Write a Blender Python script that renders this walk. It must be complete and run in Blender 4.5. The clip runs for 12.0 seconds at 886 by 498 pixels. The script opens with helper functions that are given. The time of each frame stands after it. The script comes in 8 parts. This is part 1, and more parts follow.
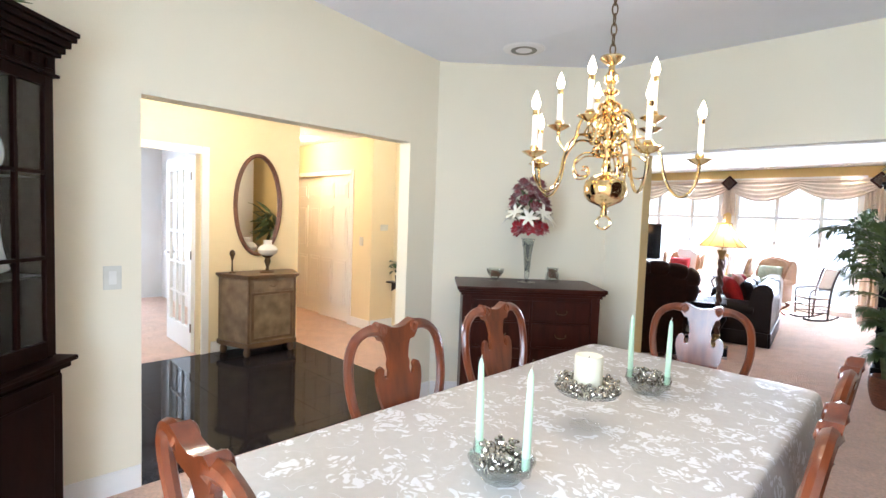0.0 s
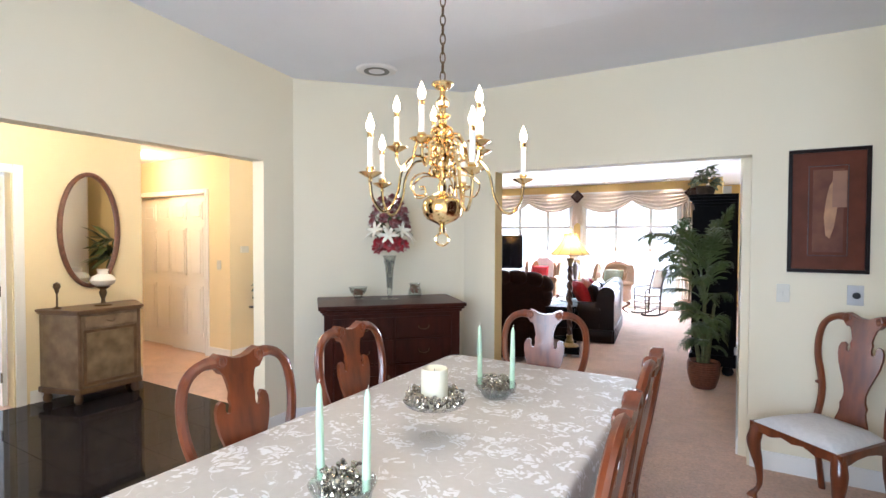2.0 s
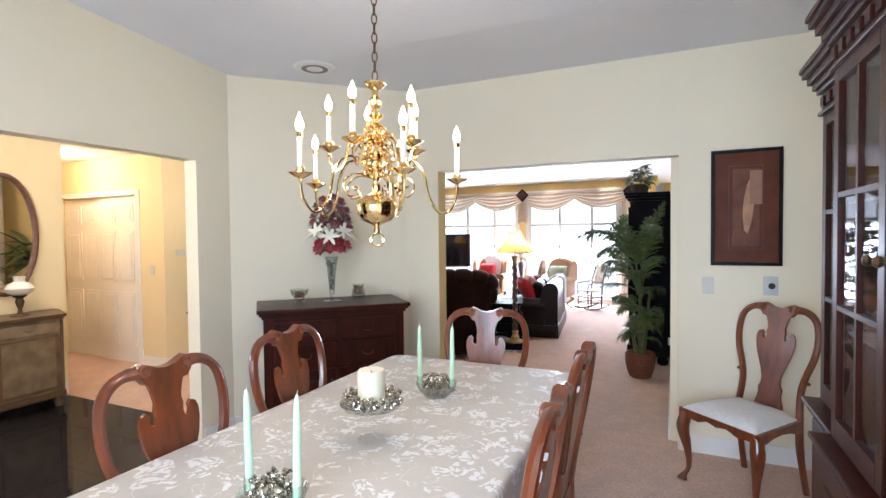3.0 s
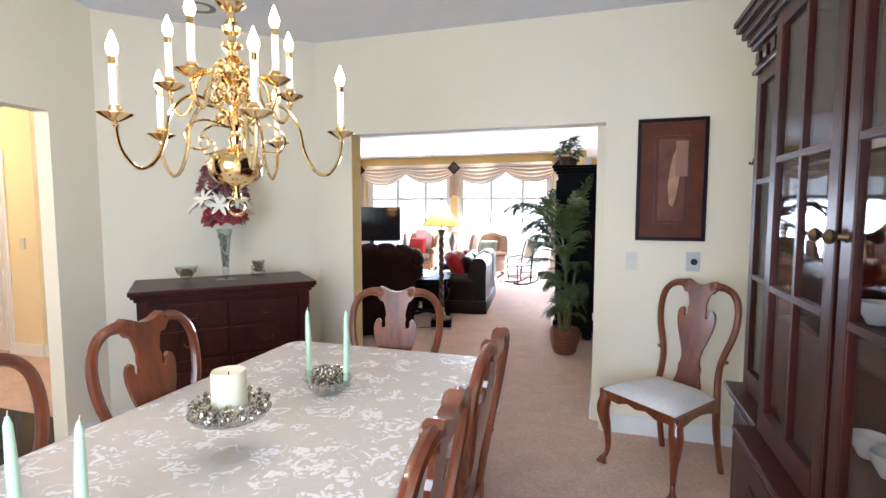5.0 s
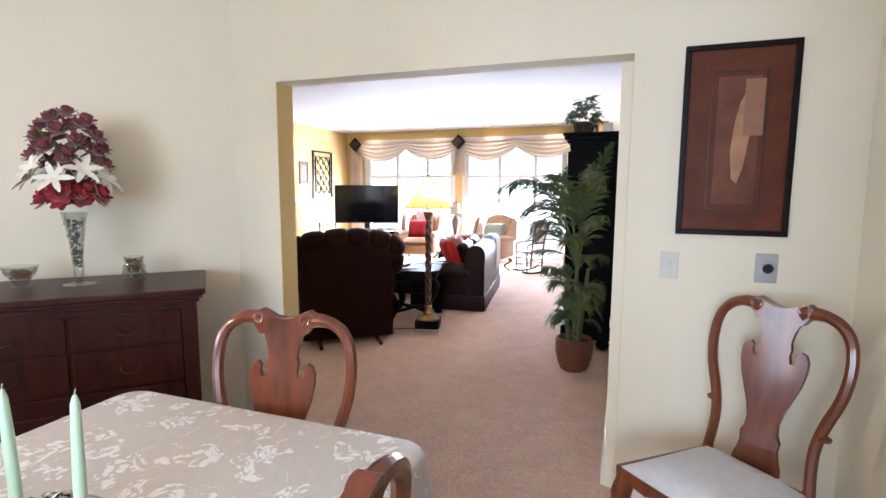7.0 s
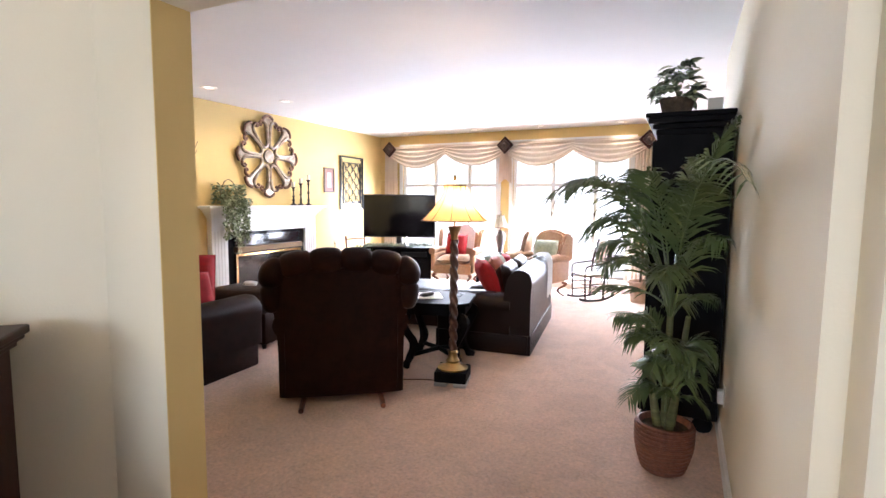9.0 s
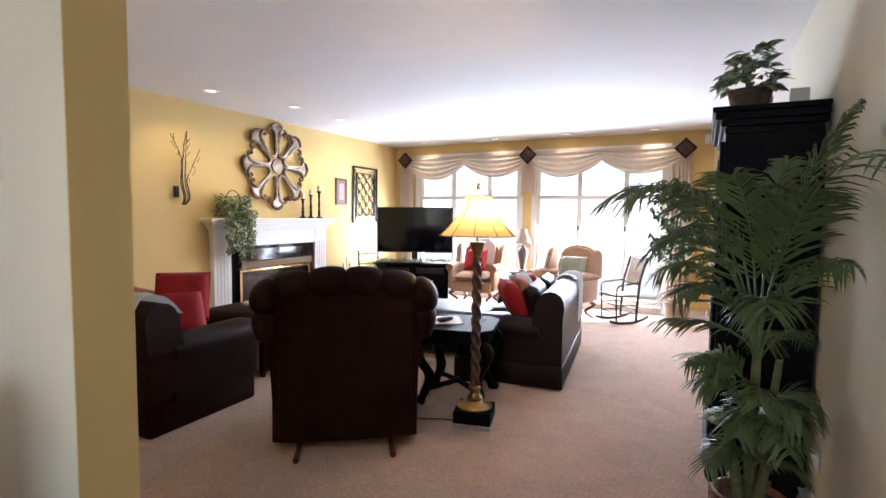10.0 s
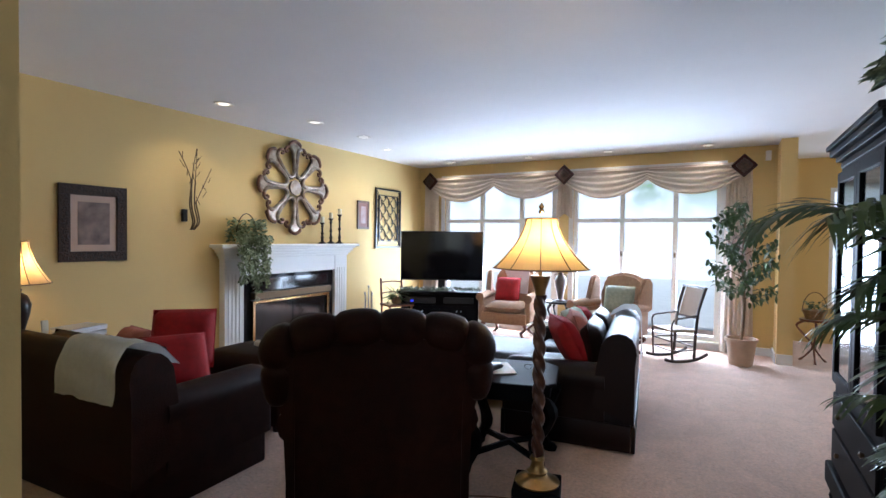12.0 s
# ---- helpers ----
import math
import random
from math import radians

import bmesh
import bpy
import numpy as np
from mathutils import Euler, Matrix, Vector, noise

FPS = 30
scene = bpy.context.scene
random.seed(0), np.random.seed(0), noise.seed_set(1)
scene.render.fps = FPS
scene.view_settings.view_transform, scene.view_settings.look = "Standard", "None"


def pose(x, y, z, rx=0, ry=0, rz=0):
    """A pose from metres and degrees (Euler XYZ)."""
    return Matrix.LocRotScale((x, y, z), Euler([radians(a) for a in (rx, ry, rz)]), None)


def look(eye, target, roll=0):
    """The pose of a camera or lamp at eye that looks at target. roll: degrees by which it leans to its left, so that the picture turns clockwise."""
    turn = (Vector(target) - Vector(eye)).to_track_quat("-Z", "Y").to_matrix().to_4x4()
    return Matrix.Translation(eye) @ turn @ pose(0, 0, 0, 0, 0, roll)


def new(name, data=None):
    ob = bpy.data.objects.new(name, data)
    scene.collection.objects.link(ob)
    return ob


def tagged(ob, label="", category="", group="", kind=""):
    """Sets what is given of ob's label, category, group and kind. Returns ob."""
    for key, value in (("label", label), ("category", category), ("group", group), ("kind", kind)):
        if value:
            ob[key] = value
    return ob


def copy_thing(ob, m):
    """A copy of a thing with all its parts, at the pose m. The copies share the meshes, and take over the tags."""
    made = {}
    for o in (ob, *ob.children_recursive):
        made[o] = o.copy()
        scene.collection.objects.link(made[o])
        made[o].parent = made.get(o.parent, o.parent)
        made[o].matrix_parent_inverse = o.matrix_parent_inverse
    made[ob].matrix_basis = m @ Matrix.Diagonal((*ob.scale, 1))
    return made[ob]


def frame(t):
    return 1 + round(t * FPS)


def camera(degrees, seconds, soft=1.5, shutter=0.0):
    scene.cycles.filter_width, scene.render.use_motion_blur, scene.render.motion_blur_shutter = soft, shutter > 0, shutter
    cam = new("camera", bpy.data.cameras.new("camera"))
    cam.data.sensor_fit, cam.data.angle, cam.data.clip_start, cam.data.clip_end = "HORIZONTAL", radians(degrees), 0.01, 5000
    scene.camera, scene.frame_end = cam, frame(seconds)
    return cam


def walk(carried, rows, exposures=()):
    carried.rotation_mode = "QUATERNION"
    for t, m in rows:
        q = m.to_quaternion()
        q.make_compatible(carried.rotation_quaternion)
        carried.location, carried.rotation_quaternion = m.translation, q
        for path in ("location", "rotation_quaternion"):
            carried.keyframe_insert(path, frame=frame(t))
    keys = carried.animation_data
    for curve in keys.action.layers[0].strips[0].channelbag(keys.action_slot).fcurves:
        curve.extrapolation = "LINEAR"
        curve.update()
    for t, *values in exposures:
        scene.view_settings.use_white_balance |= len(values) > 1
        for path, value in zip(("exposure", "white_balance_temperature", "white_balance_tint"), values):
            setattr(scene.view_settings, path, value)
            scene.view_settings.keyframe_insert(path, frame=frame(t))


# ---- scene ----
cam = camera(82.9, 12.0)
PATH = [
    (0, (0.617, 1.781, 1.486), (-0.773, 3.214, 1.362), 2.1),
    (0.5, (0.642, 1.79, 1.497), (-0.685, 3.283, 1.398), 2.0),
    (1, (0.664, 1.806, 1.497), (-0.562, 3.385, 1.423), 1.5),
    (1.5, (0.69, 1.833, 1.5), (-0.434, 3.486, 1.439), 0.9),
    (2, (0.726, 1.848, 1.502), (-0.284, 3.573, 1.451), 0.2),
    (2.5, (0.757, 1.856, 1.507), (-0.156, 3.635, 1.458), -0.4),
    (3, (0.776, 1.875, 1.505), (-0.06, 3.691, 1.45), -0.6),
    (3.2, (0.783, 1.886, 1.508), (-0.026, 3.714, 1.443), -0.6),
    (5, (0.795, 2.241, 1.484), (0.194, 4.142, 1.325), 0.0),
    (5.5, (0.78, 2.469, 1.49), (0.218, 4.379, 1.302), 0.1),
    (6, (0.799, 2.725, 1.48), (0.236, 4.633, 1.273), 0.1),
    (6.5, (0.816, 3.042, 1.487), (0.195, 4.929, 1.257), 0.0),
    (7, (0.791, 3.351, 1.469), (0.12, 5.22, 1.23), 0.3),
    (7.2, (0.779, 3.488, 1.474), (0.094, 5.351, 1.231), 0.4),
    (9, (0.504, 4.634, 1.422), (-0.361, 6.428, 1.232), 0.6),
    (9.5, (0.393, 4.843, 1.401), (-0.503, 6.624, 1.237), 0.9),
    (10, (0.249, 5.08, 1.41), (-0.675, 6.849, 1.274), 0.8),
    (10.5, (0.11, 5.262, 1.415), (-0.852, 7.012, 1.308), 0.9),
    (11, (-0.049, 5.392, 1.423), (-0.991, 7.154, 1.348), 1.0),
    (11.5, (-0.16, 5.47, 1.434), (-1.136, 7.215, 1.374), 0.9),
    (12, (-0.23, 5.535, 1.432), (-1.209, 7.278, 1.387), 0.7),
]
walk(cam, [(t, look(eye, target, roll)) for t, eye, target, roll in PATH], [(0.0, -0.05, 5500, 11), (3.0, -0.25, 5550, 13), (5.0, -0.15, 5550, 13), (6.5, -0.08, 5600, 15), (9.0, -0.1, 5900, 17), (9.5, -0.30, 5900, 16), (10.5, -0.82, 5650, 13), (11.0, -0.97, 5450, 12), (12.0, -1.18, 5200, 9)])


# ---- world, sun, lights ----
world = bpy.data.worlds.new("world")
scene.world = world
world.use_nodes = True
wn = world.node_tree
sky = wn.nodes.new("ShaderNodeTexSky")
sky.sky_type, sky.sun_disc = "NISHITA", False
sky.sun_elevation, sky.sun_rotation = radians(50), radians(-150)
wn.links.new(sky.outputs[0], wn.nodes["Background"].inputs[0])
wn.nodes["Background"].inputs[1].default_value = 0.15


def lamp(name, kind, energy, color, m, **kw):
    d = bpy.data.lights.new(name, kind)
    d.energy, d.color = energy, color
    for k, v in kw.items():
        if k == "size":
            d.size = v
        elif k == "size_y":
            d.shape, d.size_y = "RECTANGLE", v
        elif k == "angle":
            d.angle = v
        elif k == "spot":
            d.spot_size, d.spot_blend = v, 0.8
        elif k == "soft":
            d.shadow_soft_size = v
    ob = new(name, d)
    ob.matrix_world = m
    return ob


lamp("sun", "SUN", 5.0, (1.0, 0.95, 0.88), look((-6, -10, 16), (0, 0, 0)), angle=radians(4))
DAY = (0.88, 0.94, 1.0)
lamp("daylight_living_a", "AREA", 430, DAY, look((-3.42, 13.10, 0.92), (-3.42, 7, -1.1)), size=1.86, size_y=1.5)
lamp("daylight_living_b", "AREA", 430, DAY, look((-1.24, 13.10, 0.92), (-1.24, 7, -1.1)), size=1.86, size_y=1.5)
lamp("daylight_dining", "AREA", 160, (0.84, 0.93, 1.0), look((0.45, 0.24, 1.45), (0.45, 3.0, -0.3)), size=1.9, size_y=1.6)
lamp("daylight_study", "AREA", 120, DAY, look((-8.3, 2.2, 1.5), (0, 2.6, 1.0)), size=1.6, size_y=1.6)
lamp("daylight_breakfast", "AREA", 120, DAY, look((2.6, 14.3, 1.4), (2.4, 5, 1.0)), size=1.6, size_y=1.8)


lamp("hall_ceiling_light", "POINT", 52, (1.0, 0.64, 0.32), pose(-5.6, 5.2, 2.3), soft=0.1)
# Added fill without a fixture, brightens what the foyer mirror reflects.
lamp("mirror_view_fill", "POINT", 26, (1.0, 0.86, 0.66), pose(-3.5, 5.45, 2.35), soft=0.08)
lamp("foyer_ceiling_light", "POINT", 120, (1.0, 0.80, 0.54), pose(-3.45, 3.2, 2.3), soft=0.1)

# ---- materials ----
def mat(name, color, rough=0.6, metal=0.0, spec=0.5, color2=None, scale=8.0, bump=0.0, bscale=200.0, wood=0.0, coat=0.0, rand=0.0, sheen=0.0, detail=4.0, stretch=(1, 1, 1)):
    m = bpy.data.materials.new(name)
    m.use_nodes = True
    t = m.node_tree
    b = t.nodes["Principled BSDF"]
    b.inputs["Roughness"].default_value = rough
    b.inputs["Metallic"].default_value = metal
    b.inputs["Specular IOR Level"].default_value = spec
    b.inputs["Coat Weight"].default_value = coat
    b.inputs["Coat Roughness"].default_value = 0.12
    b.inputs["Sheen Weight"].default_value = sheen
    co = t.nodes.new("ShaderNodeTexCoord")
    mp = t.nodes.new("ShaderNodeMapping")
    mp.inputs["Scale"].default_value = stretch
    t.links.new(co.outputs["Object"], mp.inputs[0])
    c2 = color2 or tuple(v * 0.88 for v in color)
    n = t.nodes.new("ShaderNodeTexNoise")
    n.inputs["Scale"].default_value = scale
    n.inputs["Detail"].default_value = detail
    t.links.new(mp.outputs[0], n.inputs["Vector"])
    r = t.nodes.new("ShaderNodeValToRGB")
    r.color_ramp.elements[0].position, r.color_ramp.elements[1].position = 0.3, 0.7
    r.color_ramp.elements[0].color, r.color_ramp.elements[1].color = (*c2, 1), (*color, 1)
    t.links.new(n.outputs["Fac"], r.inputs[0])
    out = r.outputs[0]
    if rand:
        oi = t.nodes.new("ShaderNodeObjectInfo")
        hs = t.nodes.new("ShaderNodeHueSaturation")
        ma = t.nodes.new("ShaderNodeMath")
        ma.operation = "MULTIPLY_ADD"
        ma.inputs[1].default_value, ma.inputs[2].default_value = rand, 1 - rand / 2
        t.links.new(oi.outputs["Random"], ma.inputs[0])
        t.links.new(ma.outputs[0], hs.inputs["Value"])
        t.links.new(out, hs.inputs["Color"])
        out = hs.outputs[0]
    t.links.new(out, b.inputs["Base Color"])
    if bump:
        nb = t.nodes.new("ShaderNodeTexNoise")
        nb.inputs["Scale"].default_value = bscale
        nb.inputs["Detail"].default_value = 3
        t.links.new(mp.outputs[0], nb.inputs["Vector"])
        bp = t.nodes.new("ShaderNodeBump")
        bp.inputs["Strength"].default_value = bump
        bp.inputs["Distance"].default_value = 0.01
        t.links.new(nb.outputs["Fac"], bp.inputs["Height"])
        t.links.new(bp.outputs[0], b.inputs["Normal"])
    return m


def glow(name, color, strength):
    m = bpy.data.materials.new(name)
    m.use_nodes = True
    b = m.node_tree.nodes["Principled BSDF"]
    b.inputs["Base Color"].default_value = (*color, 1)
    b.inputs["Emission Color"].default_value = (*color, 1)
    b.inputs["Emission Strength"].default_value = strength
    return m


def glass(name, tint=(1, 1, 1), rough=0.0, thin=True, gloss=0.07):
    m = bpy.data.materials.new(name)
    m.use_nodes = True
    t = m.node_tree
    b = t.nodes["Principled BSDF"]
    if thin:
        t.nodes.remove(b)
        tr, gl, mx, fr = (t.nodes.new("ShaderNode" + k) for k in ("BsdfTransparent", "BsdfGlossy", "MixShader", "LayerWeight"))
        tr.inputs[0].default_value = (*tint, 1)
        gl.inputs["Roughness"].default_value = rough
        fr.inputs[0].default_value = gloss
        t.links.new(fr.outputs[1], mx.inputs[0])
        t.links.new(tr.outputs[0], mx.inputs[1])
        t.links.new(gl.outputs[0], mx.inputs[2])
        t.links.new(mx.outputs[0], t.nodes["Material Output"].inputs[0])
    else:
        b.inputs["Base Color"].default_value = (*tint, 1)
        b.inputs["Roughness"].default_value = rough
        b.inputs["Transmission Weight"].default_value = 1
        b.inputs["IOR"].default_value = 1.45
    return m


CREAM = mat("cream_paint", (0.77, 0.725, 0.585), 0.75, color2=(0.75, 0.705, 0.565), scale=2, bump=0.08, bscale=120)
GOLD = mat("gold_paint", (0.66, 0.49, 0.20), 0.75, color2=(0.64, 0.47, 0.19), scale=2, bump=0.08, bscale=120)
FOYER = mat("foyer_paint", (0.77, 0.66, 0.43), 0.75, color2=(0.75, 0.64, 0.41), scale=2, bump=0.08, bscale=120)
CEIL = mat("ceiling_paint", (0.78, 0.79, 0.82), 0.9, color2=(0.76, 0.77, 0.80), scale=3, bump=0.15, bscale=90)
CEIL_BLUE = mat("cool_ceiling_paint", (0.74, 0.77, 0.84), 0.9, color2=(0.72, 0.75, 0.82), scale=3, bump=0.15, bscale=90)
WHITE = mat("white_gloss_paint", (0.80, 0.80, 0.79), 0.35, color2=(0.77, 0.77, 0.76), scale=3)
CARPET = mat("beige_carpet", (0.77, 0.535, 0.41), 0.95, spec=0.1, color2=(0.56, 0.37, 0.275), scale=55, bump=1.0, bscale=240, sheen=0.3, detail=10)
TILE = mat("black_granite", (0.006, 0.0045, 0.0045), 0.05, spec=0.07, color2=(0.02, 0.018, 0.02), scale=60)
GROUT = mat("dark_grout", (0.09, 0.08, 0.075), 0.8)
CHERRY = mat("cherry_wood", (0.18, 0.042, 0.011), 0.28, color2=(0.080, 0.017, 0.005), scale=3, coat=0.5, stretch=(9, 9, 1.2), bump=0.05, bscale=40)
CHERRY_X = mat("cherry_wood_long", (0.17, 0.045, 0.018), 0.3, color2=(0.09, 0.022, 0.010), scale=3, coat=0.4, stretch=(1.2, 9, 9), bump=0.05, bscale=40)
MAHOG = mat("mahogany", (0.046, 0.010, 0.006), 0.36, spec=0.14, color2=(0.020, 0.005, 0.003), scale=3, coat=0.05, stretch=(8, 8, 1.2), bump=0.05, bscale=40)
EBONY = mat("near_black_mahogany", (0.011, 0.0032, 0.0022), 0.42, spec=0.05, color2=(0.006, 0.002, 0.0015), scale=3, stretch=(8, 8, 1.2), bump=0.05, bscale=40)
DARKWOOD = mat("dark_wood", (0.022, 0.012, 0.010), 0.3, color2=(0.012, 0.007, 0.006), scale=4, spec=0.3, stretch=(8, 8, 1))
BLACKWOOD = mat("black_lacquer", (0.006, 0.006, 0.007), 0.45, spec=0.02, color2=(0.011, 0.010, 0.011), scale=5)
BRASS = mat("polished_brass", (0.86, 0.70, 0.42), 0.12, metal=1.0, color2=(0.80, 0.56, 0.23), scale=6)
BRONZE = mat("aged_bronze", (0.10, 0.065, 0.035), 0.4, metal=0.8, scale=20)
LEATHER = mat("dark_leather", (0.019, 0.0052, 0.003), 0.48, spec=0.10, color2=(0.012, 0.0036, 0.0022), scale=6, bump=0.25, bscale=160)
BLACKLEATHER = mat("black_leather", (0.013, 0.006, 0.005), 0.36, spec=0.14, color2=(0.009, 0.005, 0.0045), scale=6, bump=0.25, bscale=160)
SEATFAB = mat("pale_seat_fabric", (0.66, 0.66, 0.68), 0.85, color2=(0.58, 0.58, 0.60), scale=40, bump=0.3, bscale=300, sheen=0.2)
RED = mat("red_fabric", (0.36, 0.006, 0.010), 0.85, color2=(0.26, 0.006, 0.009), scale=20, bump=0.3, bscale=300)
SAGE = mat("sage_fabric", (0.42, 0.42, 0.30), 0.85, color2=(0.30, 0.32, 0.22), scale=25, bump=0.3, bscale=300)
PINKFAB = mat("rust_fabric", (0.45, 0.16, 0.11), 0.85, color2=(0.36, 0.12, 0.09), scale=25, bump=0.3, bscale=300)
WHITEFAB = mat("white_throw", (0.82, 0.81, 0.80), 0.9, color2=(0.74, 0.73, 0.72), scale=30, bump=0.5, bscale=200, sheen=0.3)
WINGFAB = mat("tan_upholstery", (0.40, 0.23, 0.12), 0.85, color2=(0.32, 0.17, 0.09), scale=30, bump=0.3, bscale=250, sheen=0.2)
SHEER_TINT = (0.80, 0.72, 0.64)
DRAPE = mat("taupe_drape", (0.62, 0.52, 0.43), 0.7, color2=(0.54, 0.45, 0.37), scale=12, sheen=0.3)
LEAF = mat("palm_leaf", (0.105, 0.135, 0.045), 0.45, color2=(0.06, 0.095, 0.03), scale=6, rand=0.3)
LEAF2 = mat("variegated_leaf", (0.34, 0.40, 0.25), 0.45, color2=(0.025, 0.06, 0.022), scale=34, detail=2)
LEAF3 = mat("ficus_leaf", (0.07, 0.12, 0.035), 0.4, color2=(0.035, 0.07, 0.02), scale=9)
LEAF4 = mat("trailing_leaf", (0.36, 0.40, 0.25), 0.55, color2=(0.13, 0.18, 0.08), scale=30)
BARK = mat("plant_stem", (0.20, 0.14, 0.08), 0.8, color2=(0.12, 0.08, 0.045), scale=30, bump=0.5, bscale=60)
WICKER = mat("red_brown_wicker", (0.22, 0.075, 0.04), 0.6, color2=(0.12, 0.04, 0.022), scale=40, bump=0.4, bscale=120)
TERRA = mat("tan_terracotta", (0.40, 0.27, 0.18), 0.8, color2=(0.33, 0.22, 0.15), scale=12, bump=0.2, bscale=90)
SOIL = mat("moss_soil", (0.10, 0.07, 0.045), 0.95, color2=(0.05, 0.035, 0.025), scale=40, bump=1, bscale=80)
GLASS = glass("window_glass", gloss=0.05)
CRYSTAL = glass("crystal", (0.90, 0.92, 0.91), 0.05, gloss=0.22)
DARKGLASS = mat("dark_reflecting_glass", (0.004, 0.005, 0.006), 0.12, spec=0.5, color2=(0.003, 0.004, 0.005))
MIRROR = mat("mirror_silver", (0.9, 0.9, 0.9), 0.01, metal=1.0, color2=(0.9, 0.9, 0.9))
SCREEN = mat("tv_screen", (0.006, 0.006, 0.008), 0.08, color2=(0.006, 0.006, 0.008))
BLACKP = mat("black_plastic", (0.012, 0.012, 0.013), 0.3)
CANDLEW = mat("ivory_wax", (0.78, 0.74, 0.58), 0.5, color2=(0.74, 0.70, 0.55), scale=10)
CANDLEG = mat("mint_wax", (0.58, 0.78, 0.58), 0.4, color2=(0.55, 0.75, 0.55), scale=10)
SILVER = mat("silver_beads", (0.62, 0.58, 0.50), 0.18, metal=0.9, color2=(0.30, 0.27, 0.22), scale=60)
BULB = glow("bulb_glow", (1.0, 0.78, 0.50), 14)
CANW = mat("candle_sleeve", (0.85, 0.82, 0.78), 0.4)
PLATE = mat("plate_plastic", (0.62, 0.62, 0.56), 0.4)
STEEL = mat("brushed_steel", (0.50, 0.50, 0.50), 0.35, metal=0.8)


def mottle(m, scale, amount):
    """Broad soft patches of lighter and darker pile or stain."""
    t = m.node_tree
    b = t.nodes["Principled BSDF"]
    old = b.inputs["Base Color"].links[0].from_socket
    n, r, h = t.nodes.new("ShaderNodeTexNoise"), t.nodes.new("ShaderNodeMapRange"), t.nodes.new("ShaderNodeHueSaturation")
    n.inputs["Scale"].default_value, n.inputs["Detail"].default_value, n.inputs["Distortion"].default_value = scale, 5, 0.6
    r.inputs[1].default_value, r.inputs[2].default_value = 0.35, 0.65
    r.inputs[3].default_value, r.inputs[4].default_value = 1 - amount, 1 + amount
    co = t.nodes.new("ShaderNodeTexCoord")
    t.links.new(co.outputs["Object"], n.inputs["Vector"])
    t.links.new(n.outputs["Fac"], r.inputs[0])
    t.links.new(r.outputs[0], h.inputs["Value"])
    t.links.new(old, h.inputs["Color"])
    t.links.new(h.outputs[0], b.inputs["Base Color"])


def translucent(m, tint, share):
    """Let part of the light through thin cloth."""
    t = m.node_tree
    tr, mx = t.nodes.new("ShaderNodeBsdfTranslucent"), t.nodes.new("ShaderNodeMixShader")
    tr.inputs[0].default_value = (*tint, 1)
    mx.inputs[0].default_value = share
    t.links.new(t.nodes["Principled BSDF"].outputs[0], mx.inputs[1])
    t.links.new(tr.outputs[0], mx.inputs[2])
    t.links.new(mx.outputs[0], t.nodes["Material Output"].inputs[0])


translucent(DRAPE, SHEER_TINT, 0.35)
mottle(CARPET, 30, 0.06)
mottle(CARPET, 5.5, 0.07)
mottle(LEATHER, 14, 0.2)
mottle(CHERRY, 5, 0.12)

# ---- mesh helpers ----
I4 = Matrix.Identity(4)


def part(name, bm, material, parent=None, label="", smooth=False):
    me = bpy.data.meshes.new(name)
    bmesh.ops.recalc_face_normals(bm, faces=bm.faces)
    bm.to_mesh(me)
    bm.free()
    for m in material if isinstance(material, (list, tuple)) else (material,):
        me.materials.append(m)
    if smooth:
        me.shade_smooth()
        me.set_sharp_from_angle(angle=radians(smooth if smooth > 1 else 40))
    ob = new(name, me)
    ob.parent = parent
    return tagged(ob, label)


def thing(name, label, category, m=I4, group=""):
    ob = new(name)
    ob.matrix_world = m
    return tagged(ob, label, category, group)


def place(ob, m):
    ob.matrix_basis = m
    return ob


def box(bm, x0, x1, y0, y1, z0, z1, m=I4, bev=0.0):
    c = Vector(((x0 + x1) / 2, (y0 + y1) / 2, (z0 + z1) / 2))
    r = bmesh.ops.create_cube(bm, size=1, matrix=m @ Matrix.Translation(c) @ Matrix.Diagonal((abs(x1 - x0), abs(y1 - y0), abs(z1 - z0), 1)))
    if bev:
        edges = list({e for v in r["verts"] for e in v.link_edges})
        bmesh.ops.bevel(bm, geom=edges, offset=bev, segments=2, affect="EDGES", profile=0.5)


def lathe(bm, prof, seg=20, m=I4, cap=True):
    rings = []
    for r, z in prof:
        rings.append([bm.verts.new(m @ Vector((r * math.cos(2 * math.pi * i / seg), r * math.sin(2 * math.pi * i / seg), z))) for i in range(seg)])
    for a, b in zip(rings, rings[1:]):
        for i in range(seg):
            j = (i + 1) % seg
            bm.faces.new((a[i], a[j], b[j], b[i]))
    if cap:
        bm.faces.new(rings[0][::-1])
        bm.faces.new(rings[-1])


